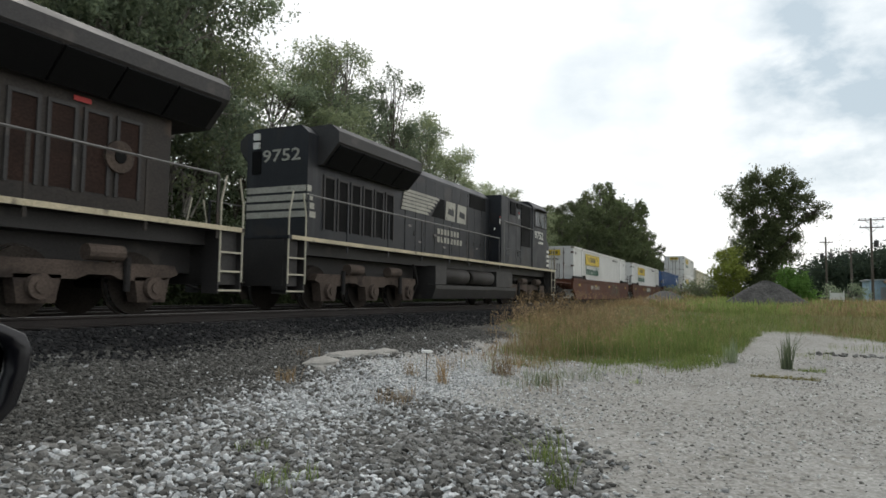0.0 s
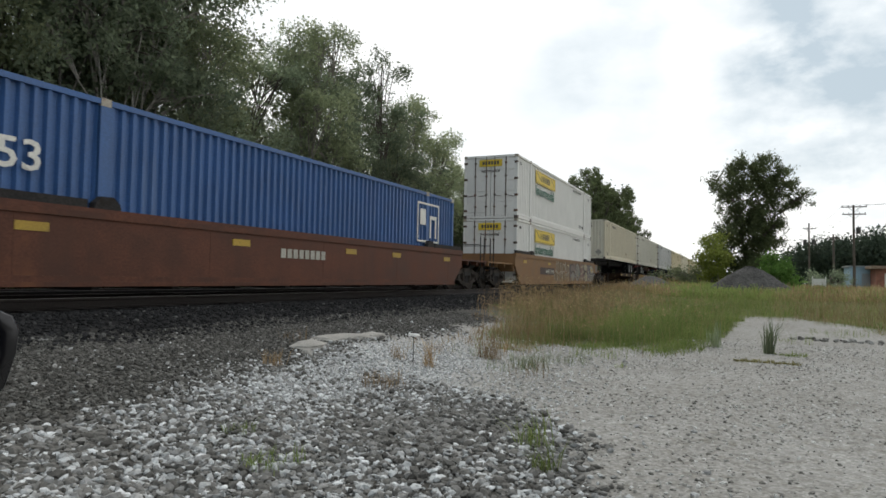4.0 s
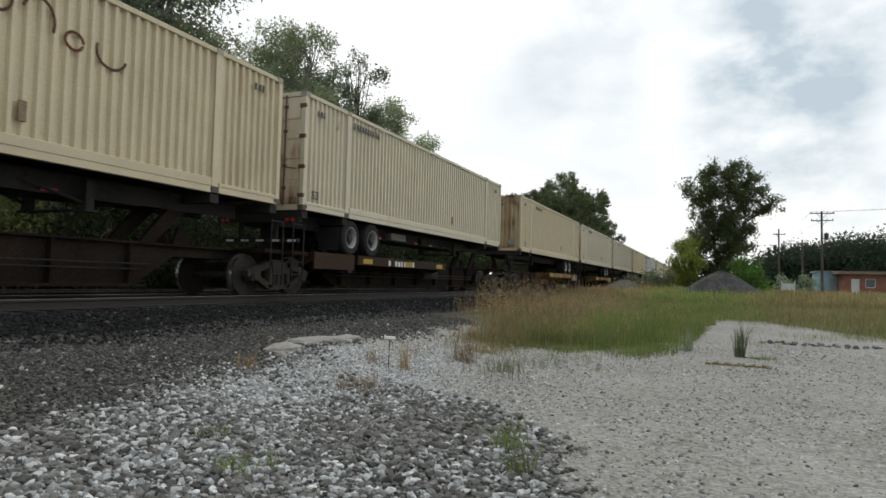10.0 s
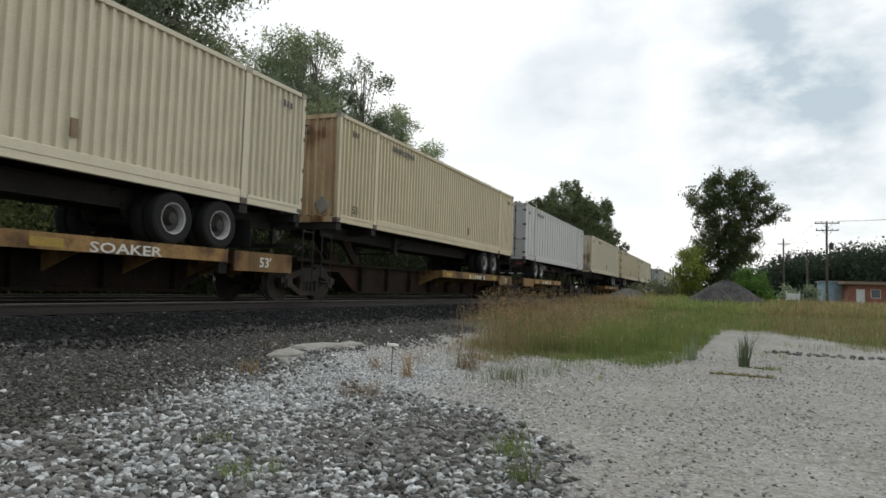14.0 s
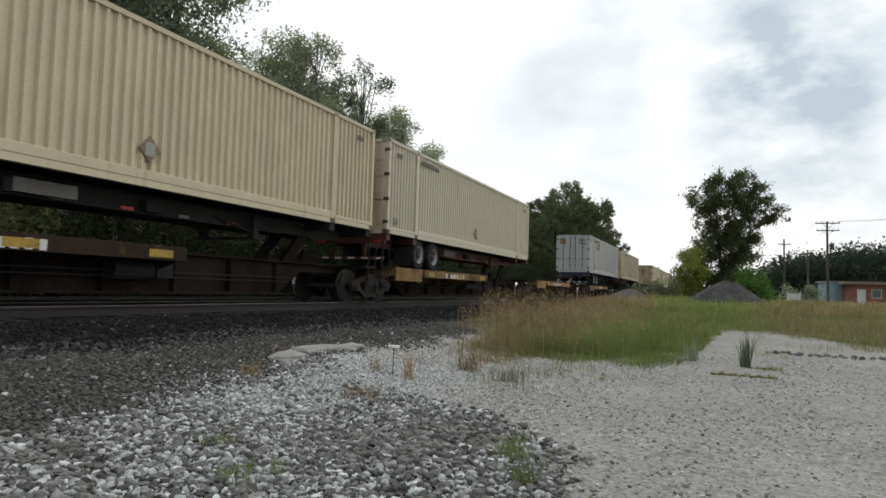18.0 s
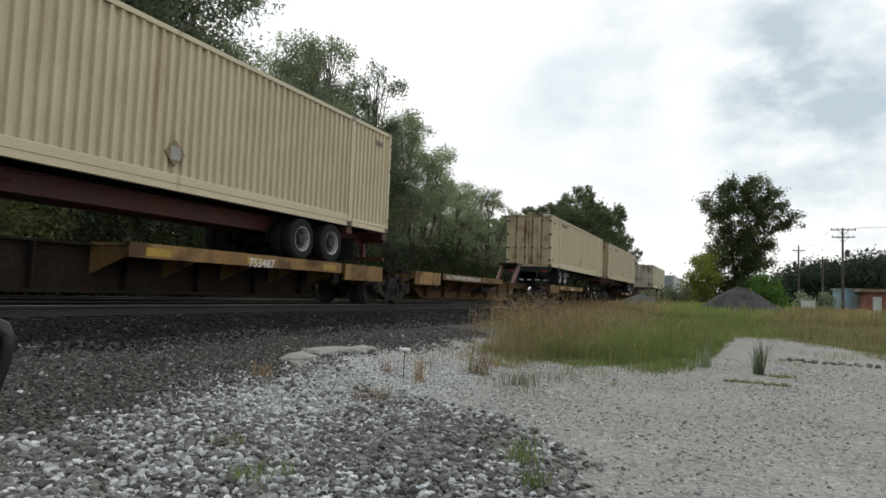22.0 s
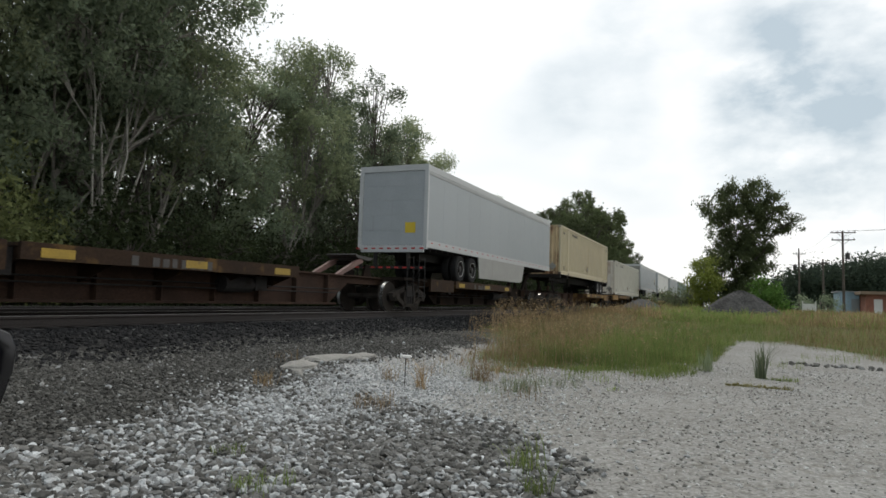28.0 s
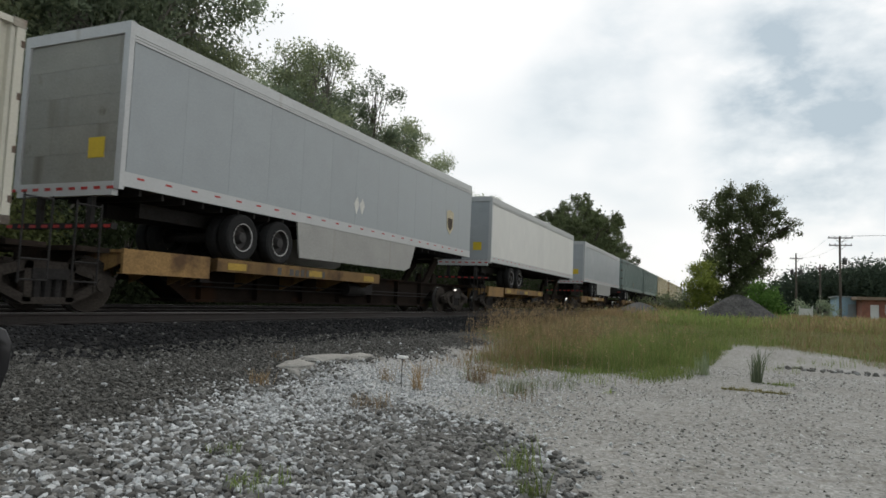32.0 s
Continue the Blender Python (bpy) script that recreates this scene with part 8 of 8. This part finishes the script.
for i, (x, y, n, r, h, mt) in enumerate(((5.05, 1.45, 46, 0.16, 0.30, GREEN_GRASS), (4.42, 1.2, 40, 0.10, 0.2, GREEN_GRASS), (4.13, 3.55, 40, 0.16, 0.10, GREEN_GRASS), (3.67, 2.85, 60, 0.22, 0.10, GREEN_GRASS), (6.72, 3.71, 60, 0.26, 0.20, DRY_GRASS), (8.2, 3.85, 40, 0.10, 0.42, DRY_GRASS), (8.2, 4.32, 30, 0.16, 0.30, DRY_GRASS), (9.85, 3.6, 90, 0.22, 0.40, DRY_GRASS), (9.39, 2.78, 80, 0.28, 0.32, BLUEGREEN), (10.45, 2.49, 50, 0.35, 0.24, BLUEGREEN), (6.4, 5.0, 40, 0.14, 0.24, DRY_GRASS), (8.9, 3.0, 22, 0.30, 0.26, BLUEGREEN), (9.4, 4.3, 26, 0.4, 0.34, DRY_GRASS), (9.9, 3.9, 20, 0.3, 0.28, BLUEGREEN), (8.7, 2.6, 24, 0.3, 0.30, DRY_GRASS), (7.1, 3.85, 18, 0.3, 0.14, DRY_GRASS), (8.0, 5.9, 20, 0.25, 0.22, DRY_GRASS), (11.4, 2.2, 60, 0.5, 0.16, GREEN_GRASS), (10.0, 2.9, 40, 0.4, 0.2, BLUEGREEN), (3.6, 2.95, 26, 0.12, 0.14, GREEN_GRASS), (10.4, 1.65, 20, 0.12, 0.08, GREEN_GRASS), (16.8, -1.0, 40, 0.5, 0.2, GREEN_GRASS), (19.2, -2.2, 60, 0.7, 0.25, GREEN_GRASS), (16.2, 1.1, 50, 0.4, 0.3, GREEN_GRASS), (10.6, 3.6, 30, 0.5, 0.36, DRY_GRASS))):
    tuft(x, y, int(n * 1.3), r, (h * 0.6, h * 1.3), (0.004, 0.009), mt, "small weed growing in the gravel", 40 + i, 1.3)


# ---- things on the lot and beyond it ----
def heap(name, label, x, y, rx, ry, h, seed, material):
    n, m = 40, 56
    r = np.random.default_rng(seed)
    ph = r.uniform(0, 6.28, 6)
    v, f = [], []
    for i in range(n + 1):
        q = i / n
        for j in range(m):
            a = 2 * math.pi * j / m
            px, py = x + rx * q * math.cos(a), y + ry * q * math.sin(a)
            z = h * (1 - q) ** 0.9 * (1 + 0.10 * math.sin(3 * a + ph[0]) * q) if q < 1 else 0
            z += 0.05 * h * math.sin(9 * a + ph[1] + 8 * q) * q * (1 - q) * 4 * 0.5 + r.uniform(-0.02, 0.02) * h
            v.append((px, py, float(land(px, py)) - 0.06 + max(0, z) * (1 - 0.10 * (1 - q) ** 6)))
    for i in range(n):
        for j in range(m):
            f.append((i * m + j, (i + 1) * m + j, (i + 1) * m + (j + 1) % m, i * m + (j + 1) % m))
    me = poly_mesh(name, v, f, material)
    return tagged(new(name, me), label, "heap")


HEAPGREY = mat("piled_grey_stone", (0.07, 0.067, 0.063), 0.95, var=0.35, scale=1.2, fine=9, bump=0.9, spec=0.2)
heap("spoil_mound", "conical heap of dark grey crushed stone in the grass", *at_bearing(-0.6, 58), 2.8, 3.15, 2.1, 3, HEAPGREY)
heap("spoil_mound", "long low bank of spilled grey ballast beside the track", *at_bearing(6.9, 56), 13.0, 1.2, 0.75, 5, HEAPGREY)


def pole(x, y, h, label, arms, box_at=None):
    z = float(land(x, y))
    p = tagged(new("utility_pole"), label, "pole", "utility poles")
    p.location = (x, y, z)
    shaped("shaft", POLEWOOD, p, lambda bm: tube(bm, (0, 0, -0.3), (0.02, 0.05, h), 0.17, 0.11, 10))
    for k, w in arms:
        shaped("crossarm", POLEWOOD, p, lambda bm: [box(bm, -0.16, -0.05, -w, w, h - k - 0.06, h - k + 0.06), tube(bm, (-0.1, -w * 0.5, h - k), (-0.05, 0, h - k - 0.6), 0.025, seg=5), tube(bm, (-0.1, w * 0.5, h - k), (-0.05, 0, h - k - 0.6), 0.025, seg=5)])
        for s in (-0.92, -0.45, 0.45, 0.92):
            shaped("insulator", STEEL, p, lambda bm: [tube(bm, (-0.1, s * w, h - k + 0.05), (-0.1, s * w, h - k + 0.24), 0.05, 0.03, 8)])
    for s, k in box_at or ():
        shaped("transformer", HEAPGREY, p, lambda bm: [tube(bm, (-0.05, s, h - k - 0.45), (-0.05, s, h - k + 0.35), 0.26, seg=14), tube(bm, (-0.05, s, h - k + 0.35), (-0.05, s, h - k + 0.55), 0.06, seg=6), box(bm, -0.1, 0.0, min(0, s), max(0, s), h - k - 0.05, h - k + 0.05)])
    return p


POLEWOOD = mat("weathered_pole", (0.085, 0.07, 0.056), 0.9, var=0.25, scale=2, fine=20, bump=0.4)
P1, P2 = at_bearing(-7.6, 95), at_bearing(-4.72, 120)
pole(*P1, 10.2, "tall weathered wooden utility pole with two crossarms", ((0.25, 1.35), (1.15, 1.25)), ((-0.45, 3.1),))
pole(*P2, 10.1, "wooden utility pole carrying two grey transformers", ((0.9, 0.9),), ((-0.6, 3.0), (0.6, 3.0)))
pole(P1[0] + 14, P1[1] + 0.6, 7.6, "shorter wooden pole behind the first", ((0.6, 0.6),))


def wire(a, b, sag, r=0.012):
    bm = bmesh.new()
    n = 14
    pts = [Vector(a).lerp(Vector(b), i / n) - Vector((0, 0, sag * 4 * (i / n) * (1 - i / n))) for i in range(n + 1)]
    limb(bm, pts, r, r, 4)
    ob = new("overhead_wire", mesh_of("overhead_wire", bm, STEEL))
    return tagged(ob, "thin black overhead wire between poles", "wire", "overhead wires")


z1, z2 = float(land(*P1)) + 10.0, float(land(*P2)) + 9.2
for s in (-1.2, 1.2):
    wire((P1[0] - 0.1, P1[1] + s, z1 + 0.15), (P2[0] - 0.1, P2[1] + s * 0.7, z2 + 0.2), 0.7)
    wire((P1[0] - 0.1, P1[1] + s, z1 + 0.15), (P1[0] - 42, P1[1] - 48 + s, z1 + 1.5), 1.2)
wire((P1[0], P1[1], z1 - 4.0), (P2[0], P2[1], z2 - 3.5), 0.8)

# brick building with a flat brown roof, blue shed beside it
BRICK = mat("red_brick_wall", (0.24, 0.10, 0.068), 0.85, var=0.2, scale=2, fine=14, bump=0.3)
ROOFBROWN = mat("brown_fascia", (0.21, 0.15, 0.105), 0.8, var=0.15)
BLUECLAD = mat("pale_blue_cladding", (0.30, 0.42, 0.52), 0.6, var=0.08)


def brick_building(x, y, w, d, h):
    z = float(land(x, y)) - 0.1
    b = tagged(new("brick_building"), "low red-brick building with a flat brown roof", "building")
    b.location = (x, y, z)
    # front faces -x; openings are real gaps between wall pieces
    win = [(-3.0, 1.1), (-6.5, 1.1), (-10.0, 1.1)]
    door = (-1.35, 0.95)
    cuts = sorted([door] + win, reverse=True)
    e = 0.0
    rows_ = []
    for c, ww in cuts:
        rows_.append((0, 0.25, c + ww / 2, e, 0, h))
        e = c - ww / 2
    rows_.append((0, 0.25, -w, e, 0, h))
    for c, ww in win:
        rows_ += [(0, 0.25, c - ww / 2, c + ww / 2, 0, 0.95), (0, 0.25, c - ww / 2, c + ww / 2, 2.1, h)]
    rows_.append((0, 0.25, door[0] - door[1] / 2, door[0] + door[1] / 2, 2.05, h))
    boxes("front_wall", BRICK, b, rows_)
    boxes("side_wall", BRICK, b, [(0.25, d, -0.25, 0, 0, h)])
    boxes("side_wall", BRICK, b, [(0.25, d, -w, -w + 0.25, 0, h)])
    boxes("back_wall", BRICK, b, [(d - 0.25, d, -w + 0.25, -0.25, 0, h)])
    boxes("roof", ROOFBROWN, b, [(-0.5, d + 0.4, -w - 0.5, 0.6, h, h + 0.38)], "flat roof with a deep brown fascia")
    boxes("door", WHITE, b, [(0.08, 0.14, door[0] - door[1] / 2, door[0] + door[1] / 2, 0, 2.05)])
    for c, ww in win:
        o = boxes("window", WHITE, b, [(0.06, 0.12, c - ww / 2, c - ww / 2 + 0.07, 0.95, 2.1), (0.06, 0.12, c + ww / 2 - 0.07, c + ww / 2, 0.95, 2.1), (0.06, 0.12, c - ww / 2, c + ww / 2, 2.03, 2.1), (0.06, 0.12, c - ww / 2, c + ww / 2, 0.95, 1.02)])
        boxes("pane", GLASS, o, [(0.085, 0.1, c - ww / 2 + 0.07, c + ww / 2 - 0.07, 1.02, 2.03)])


bx, by = at_bearing(-8.95, 100)
brick_building(bx, by, 16, 10, 2.65)


def shed(x, y):
    z = float(land(x, y)) - 0.1
    b = tagged(new("metal_shed"), "pale blue metal-clad shed beside the brick building", "building")
    b.location = (x, y, z)
    me = corrugated("shed_front", (-2.9, 0.0), 0, 3.0, 0.3, 0.03, lambda p, d, zz: (-d, p, zz), BLUECLAD)
    part("front_wall", me, BLUECLAD, b)
    me = corrugated("shed_side", (0.0, 6.0), 0, 3.0, 0.3, 0.03, lambda p, d, zz: (p, d, zz), BLUECLAD)
    part("side_wall", me, BLUECLAD, b)
    boxes("roof", PALEGREY, b, [(-0.3, 6.2, -3.0, 0.3, 3.0, 3.12)])
    boxes("door", PALEGREY, b, [(-0.06, -0.035, -2.2, -1.3, 0, 2.1)])


shed(*at_bearing(-7.35, 104))


def marker_board(x, y):
    z = float(land(x, y))
    b = tagged(new("white_marker_board"), "small white board between two stakes in the grass", "board")
    b.location = (x, y, z)
    boxes("panel", WHITE, b, [(-0.02, 0.02, -0.55, 0.55, 0.35, 1.05)])
    for s in (-0.62, 0.62):
        boxes("stake", WHITE, b, [(-0.04, 0.04, s - 0.05, s + 0.05, -0.2, 1.30)])


marker_board(*at_bearing(-5.35, 82))


# pale broken concrete lumps and a white-topped stake by the ballast
CONCRETE = mat("broken_pale_concrete", (0.29, 0.277, 0.25), 0.95, var=0.15, scale=4, fine=40, bump=0.8)


def lump(name, label, x, y, sx, sy, sz, turn, seed, material):
    r = random.Random(seed)
    bm = bmesh.new()
    bmesh.ops.create_icosphere(bm, subdivisions=3, radius=1)
    for v in bm.verts:
        d = 1 + 0.22 * noise.noise(v.co * 1.7 + Vector((seed, 0, 0))) + 0.08 * noise.noise(v.co * 5 + Vector((0, seed, 0)))
        v.co = Vector((v.co.x * sx * d, v.co.y * sy * d, max(-0.3, v.co.z) * sz * d))
    ob = new(name, mesh_of(name, bm, material))
    ob.matrix_basis = pose(x, y, float(land(x, y)) - 0.02, 0, 0, turn)
    return tagged(ob, label, name.split("_")[-1])


for i, (x, y, sx, sy, sz, tn) in enumerate(((8.75, 5.58, 0.66, 0.26, 0.11, -20), (7.75, 5.46, 0.40, 0.24, 0.09, 15), (9.45, 5.45, 0.30, 0.14, 0.08, -10), (7.35, 5.22, 0.11, 0.09, 0.07, 50))):
    lump("concrete_lump", "pale weathered lump of broken concrete by the ballast", x, y, sx, sy, sz, tn, i + 2, CONCRETE)
lump("dark_stone", "single dark stone lying on the sandy lot", 5.5, 0.38, 0.035, 0.03, 0.028, 20, 9, HEAPGREY)


def stake(x, y):
    z = float(land(x, y))
    s = tagged(new("marker_stake"), "thin stake with a flat white cap in the gravel", "stake")
    s.location = (x, y, z)
    shaped("post", STEEL, s, lambda bm: tube(bm, (0, 0, -0.2), (0.01, 0, 0.40), 0.006, seg=6))
    shaped("cap", WHITE, s, lambda bm: [tube(bm, (0.01, 0, 0.39), (0.01, 0, 0.415), 0.085, 0.075, 14)])


stake(8.06, 4.01)


# ---- the parked car that the camera looks out of: right-hand mirror and front door ----
CARPAINT = mat("dark_blue_car_paint", (0.004, 0.004, 0.007), 0.3, var=0.1, bump=0)
MIRRORGLASS = mat("mirror_glass", (0.85, 0.86, 0.86), 0.015, 1.0, var=0.01, bump=0)


def turned_x(bm, prof, y, z, x):
    """The outline prof (offset, radius) turned about an axle along x."""
    k = 28
    rings = [[bm.verts.new((x + w, y + q * math.cos(a), z + q * math.sin(a))) for w, q in prof] for a in (2 * math.pi * i / k for i in range(k))]
    for i in range(k):
        for j in range(len(prof) - 1):
            bm.faces.new((rings[i][j], rings[i][j + 1], rings[(i + 1) % k][j + 1], rings[(i + 1) % k][j]))


def bevelled(name, material, parent, make, width=0.02, label=""):
    bm = bmesh.new()
    make(bm)
    bmesh.ops.bevel(bm, geom=bm.edges[:], offset=width, segments=2, affect="EDGES")
    ob = part(name, bm, material, parent, label)
    for p in ob.data.polygons:
        p.use_smooth = True
    return ob


def parked_car():
    """It faces the track; the lens looks out of its right front window. x0, x1: its left and right side."""
    c = tagged(new("parked_car"), "dark blue parked car, its door mirror in view", "car")
    x0, x1 = -1.46, 0.34
    for x, nm in ((x1 - 0.06, "right"), (x0, "left")):
        bevelled("front_door", CARPAINT, c, lambda bm: prism_x(bm, [(-0.30, 0.36), (-0.30, 0.94), (0.86, 0.96), (0.98, 0.70), (0.94, 0.36)], x, x + 0.06), 0.012)
        bevelled("rear_door", CARPAINT, c, lambda bm: prism_x(bm, [(-1.28, 0.50), (-1.34, 0.95), (-0.315, 0.94), (-0.315, 0.36), (-1.12, 0.36)], x, x + 0.06), 0.012)
        bevelled("front_wing", CARPAINT, c, lambda bm: prism_x(bm, [(0.995, 0.36), (0.995, 0.98), (1.8, 0.94), (2.12, 0.80), (2.15, 0.36), (2.0, 0.36), (1.92, 0.58), (1.64, 0.72), (1.36, 0.58), (1.28, 0.36)], x, x + 0.06), 0.01)
        bevelled("rear_wing", CARPAINT, c, lambda bm: prism_x(bm, [(-1.36, 0.62), (-1.40, 0.96), (-2.42, 0.98), (-2.46, 0.40), (-2.02, 0.40), (-1.94, 0.60), (-1.66, 0.72)], x, x + 0.06), 0.01)
        for y0, y1, yt0, yt1, nm2 in ((0.86, 0.96, 0.84, 0.92, "front_pillar"), (-0.36, -0.28, -0.36, -0.28, "middle_pillar"), (-1.46, -1.32, -1.40, -1.28, "rear_pillar"), (-2.40, -2.20, -2.16, -2.04, "tail_pillar")):
            bevelled(nm2, CARPAINT, c, lambda bm: prism_x(bm, [(y0, 0.95), (y1, 0.95), (yt1, 1.60), (yt0, 1.60)], x + 0.005, x + 0.055), 0.008)
        for y in (1.64, -1.66):
            w = shaped("wheel", RUBBER, c, lambda bm: turned_x(bm, [(0.0, 0.20), (0.0, 0.32), (0.03, 0.345), (0.19, 0.345), (0.22, 0.32), (0.22, 0.20)], y, 0.345, x + (-0.15 if x > 0 else 0.0)))
            shaped("rim", ALLOY, w, lambda bm: turned_x(bm, [(0.20 if x > 0 else 0.02, 0.205), (0.17 if x > 0 else 0.05, 0.18), (0.19 if x > 0 else 0.03, 0.06), (0.19 if x > 0 else 0.03, 0.001)], y, 0.345, x + (-0.15 if x > 0 else 0.0)))
        bevelled("headlamp", PALEGLASS, c, lambda bm: box(bm, x - 0.12 if x > 0 else x + 0.04, x + 0.03 if x > 0 else x + 0.19, 2.12, 2.18, 0.66, 0.80), 0.01)
        bevelled("tail_lamp", REDDECAL, c, lambda bm: box(bm, x - 0.05 if x > 0 else x, x + 0.06 if x > 0 else x + 0.11, -2.50, -2.44, 0.70, 0.95), 0.01)
    bevelled("bonnet", CARPAINT, c, lambda bm: prism_x(bm, [(0.98, 1.00), (1.8, 0.95), (2.12, 0.82), (2.12, 0.78), (0.98, 0.94)], x0 + 0.06, x1 - 0.06), 0.015)
    bevelled("front_bumper", CARPAINT, c, lambda bm: box(bm, x0 + 0.05, x1 - 0.05, 2.08, 2.24, 0.30, 0.64), 0.04)
    bevelled("grille", STEEL, c, lambda bm: box(bm, x0 + 0.4, x1 - 0.4, 2.12, 2.17, 0.65, 0.79), 0.01)
    bevelled("roof", CARPAINT, c, lambda bm: prism(bm, [(x0 + 0.02, 1.60), (x1 - 0.02, 1.60), (x1 - 0.14, 1.68), (x0 + 0.14, 1.68)], -2.16, 0.92), 0.02)
    bevelled("tailgate", CARPAINT, c, lambda bm: prism_x(bm, [(-2.46, 0.40), (-2.42, 0.98), (-2.38, 0.98), (-2.40, 0.40)], x0 + 0.06, x1 - 0.06), 0.008)
    bevelled("rear_bumper", CARPAINT, c, lambda bm: box(bm, x0 + 0.05, x1 - 0.05, -2.58, -2.44, 0.32, 0.60), 0.04)
    shaped("windscreen", GLASS, c, lambda bm: prism_x(bm, [(0.965, 0.98), (0.985, 0.98), (0.925, 1.60), (0.905, 1.60)], x0 + 0.07, x1 - 0.07))
    shaped("rear_window", GLASS, c, lambda bm: prism_x(bm, [(-2.39, 0.98), (-2.37, 0.98), (-2.10, 1.60), (-2.12, 1.60)], x0 + 0.07, x1 - 0.07))
    boxes("floor_pan", STEEL, c, [(x0 + 0.06, x1 - 0.06, -2.4, 2.08, 0.26, 0.32)])
    bevelled("dashboard", BLACK, c, lambda bm: box(bm, x0 + 0.08, x1 - 0.08, 0.66, 0.96, 0.62, 0.90), 0.04)
    for x in (-0.20, -0.92):
        st = bevelled("seat", ROADGRIME, c, lambda bm: box(bm, x - 0.25, x + 0.25, -0.42, 0.10, 0.34, 0.56), 0.05)
        bevelled("backrest", ROADGRIME, st, lambda bm: prism_x(bm, [(-0.42, 0.5), (-0.28, 0.5), (-0.50, 1.12), (-0.62, 1.12)], x - 0.24, x + 0.24), 0.04)
    bevelled("rear_seat", ROADGRIME, c, lambda bm: prism_x(bm, [(-0.75, 0.34), (-0.75, 0.56), (-1.22, 0.56), (-1.40, 1.10), (-1.54, 1.10), (-1.30, 0.34)], x0 + 0.10, x1 - 0.10), 0.04)
    shaped("steering_wheel", BLACK, c, lambda bm: [tube(bm, (-0.92 + 0.18 * math.cos(a), 0.48 + 0.06 * math.sin(a), 0.92 + 0.17 * math.sin(a)), (-0.92 + 0.18 * math.cos(a + 0.35), 0.48 + 0.06 * math.sin(a + 0.35), 0.92 + 0.17 * math.sin(a + 0.35)), 0.014, seg=6) for a in (0.3491 * i for i in range(18))])

    # mirror: outline seen from behind, flat inner edge, rounded outer corner, tapering down
    m = MIRROR_AT
    outer = [(-0.13, 0.085), (0.0, 0.090), (0.055, 0.076), (0.090, 0.062), (0.118, 0.048), (0.127, 0.028), (0.125, -0.003), (0.113, -0.049), (0.091, -0.077), (0.066, -0.092), (0.0, -0.112), (-0.10, -0.112), (-0.13, -0.09)]

    def shell(bm):
        rings = []
        for d, k in ((0.0, 1.0), (0.012, 1.03), (0.05, 1.0), (0.09, 0.82), (0.115, 0.5)):
            rings.append([bm.verts.new(m @ Vector((x * k, d, z * k))) for x, z in outer])
        inner = [bm.verts.new(m @ Vector((x * 0.85 - 0.008, 0.0, z * 0.86))) for x, z in outer]
        deep = [bm.verts.new(m @ Vector((x * 0.83 - 0.008, 0.016, z * 0.84))) for x, z in outer]
        n = len(outer)
        seq = [deep, inner] + rings
        for a, b in zip(seq, seq[1:]):
            for i in range(n):
                bm.faces.new((a[i], a[(i + 1) % n], b[(i + 1) % n], b[i]))
        bm.faces.new(rings[-1])
    h = shaped("mirror_housing", CARPAINT, c, shell, "dark glossy mirror housing")
    for p in h.data.polygons:
        p.use_smooth = True

    def glass(bm):
        vs = [bm.verts.new(m @ Vector((x * 0.84 - 0.008, 0.021 + 0.17 * x * 0.84, z * 0.85))) for x, z in outer]
        bm.faces.new(vs)
    g = shaped("mirror_glass", MIRRORGLASS, h, glass, "silvered mirror glass")

    def arm(bm):
        a, b = m @ Vector((-0.10, 0.05, -0.06)), Vector((0.32, 0.84, 0.93))
        tube(bm, a, b, 0.035, 0.045, 10)
    shaped("mirror_arm", CARPAINT, c, arm)
    return c


MIRROR_AT = Matrix.Translation((0.468, 0.907, 1.192)) @ Matrix.Rotation(radians(-21), 4, "Z") @ Matrix.Scale(0.93, 4)
parked_car()


# ---- the train runs ----
RUN = [(0, 0.0), (4, 69.79), (8, 140.38), (12, 211.26), (16, 281.94), (20, 352.08), (24, 421.37), (28, 490.07), (32, 558.48)]


def motions():
    for ob, u, turned, span in MOVING:
        walk(ob, [(t, pose(u + (span if turned else 0) - d, RAIL_Y, RAIL_Z, 0, 0, 180 if turned else 0)) for t, d in RUN])


motions()
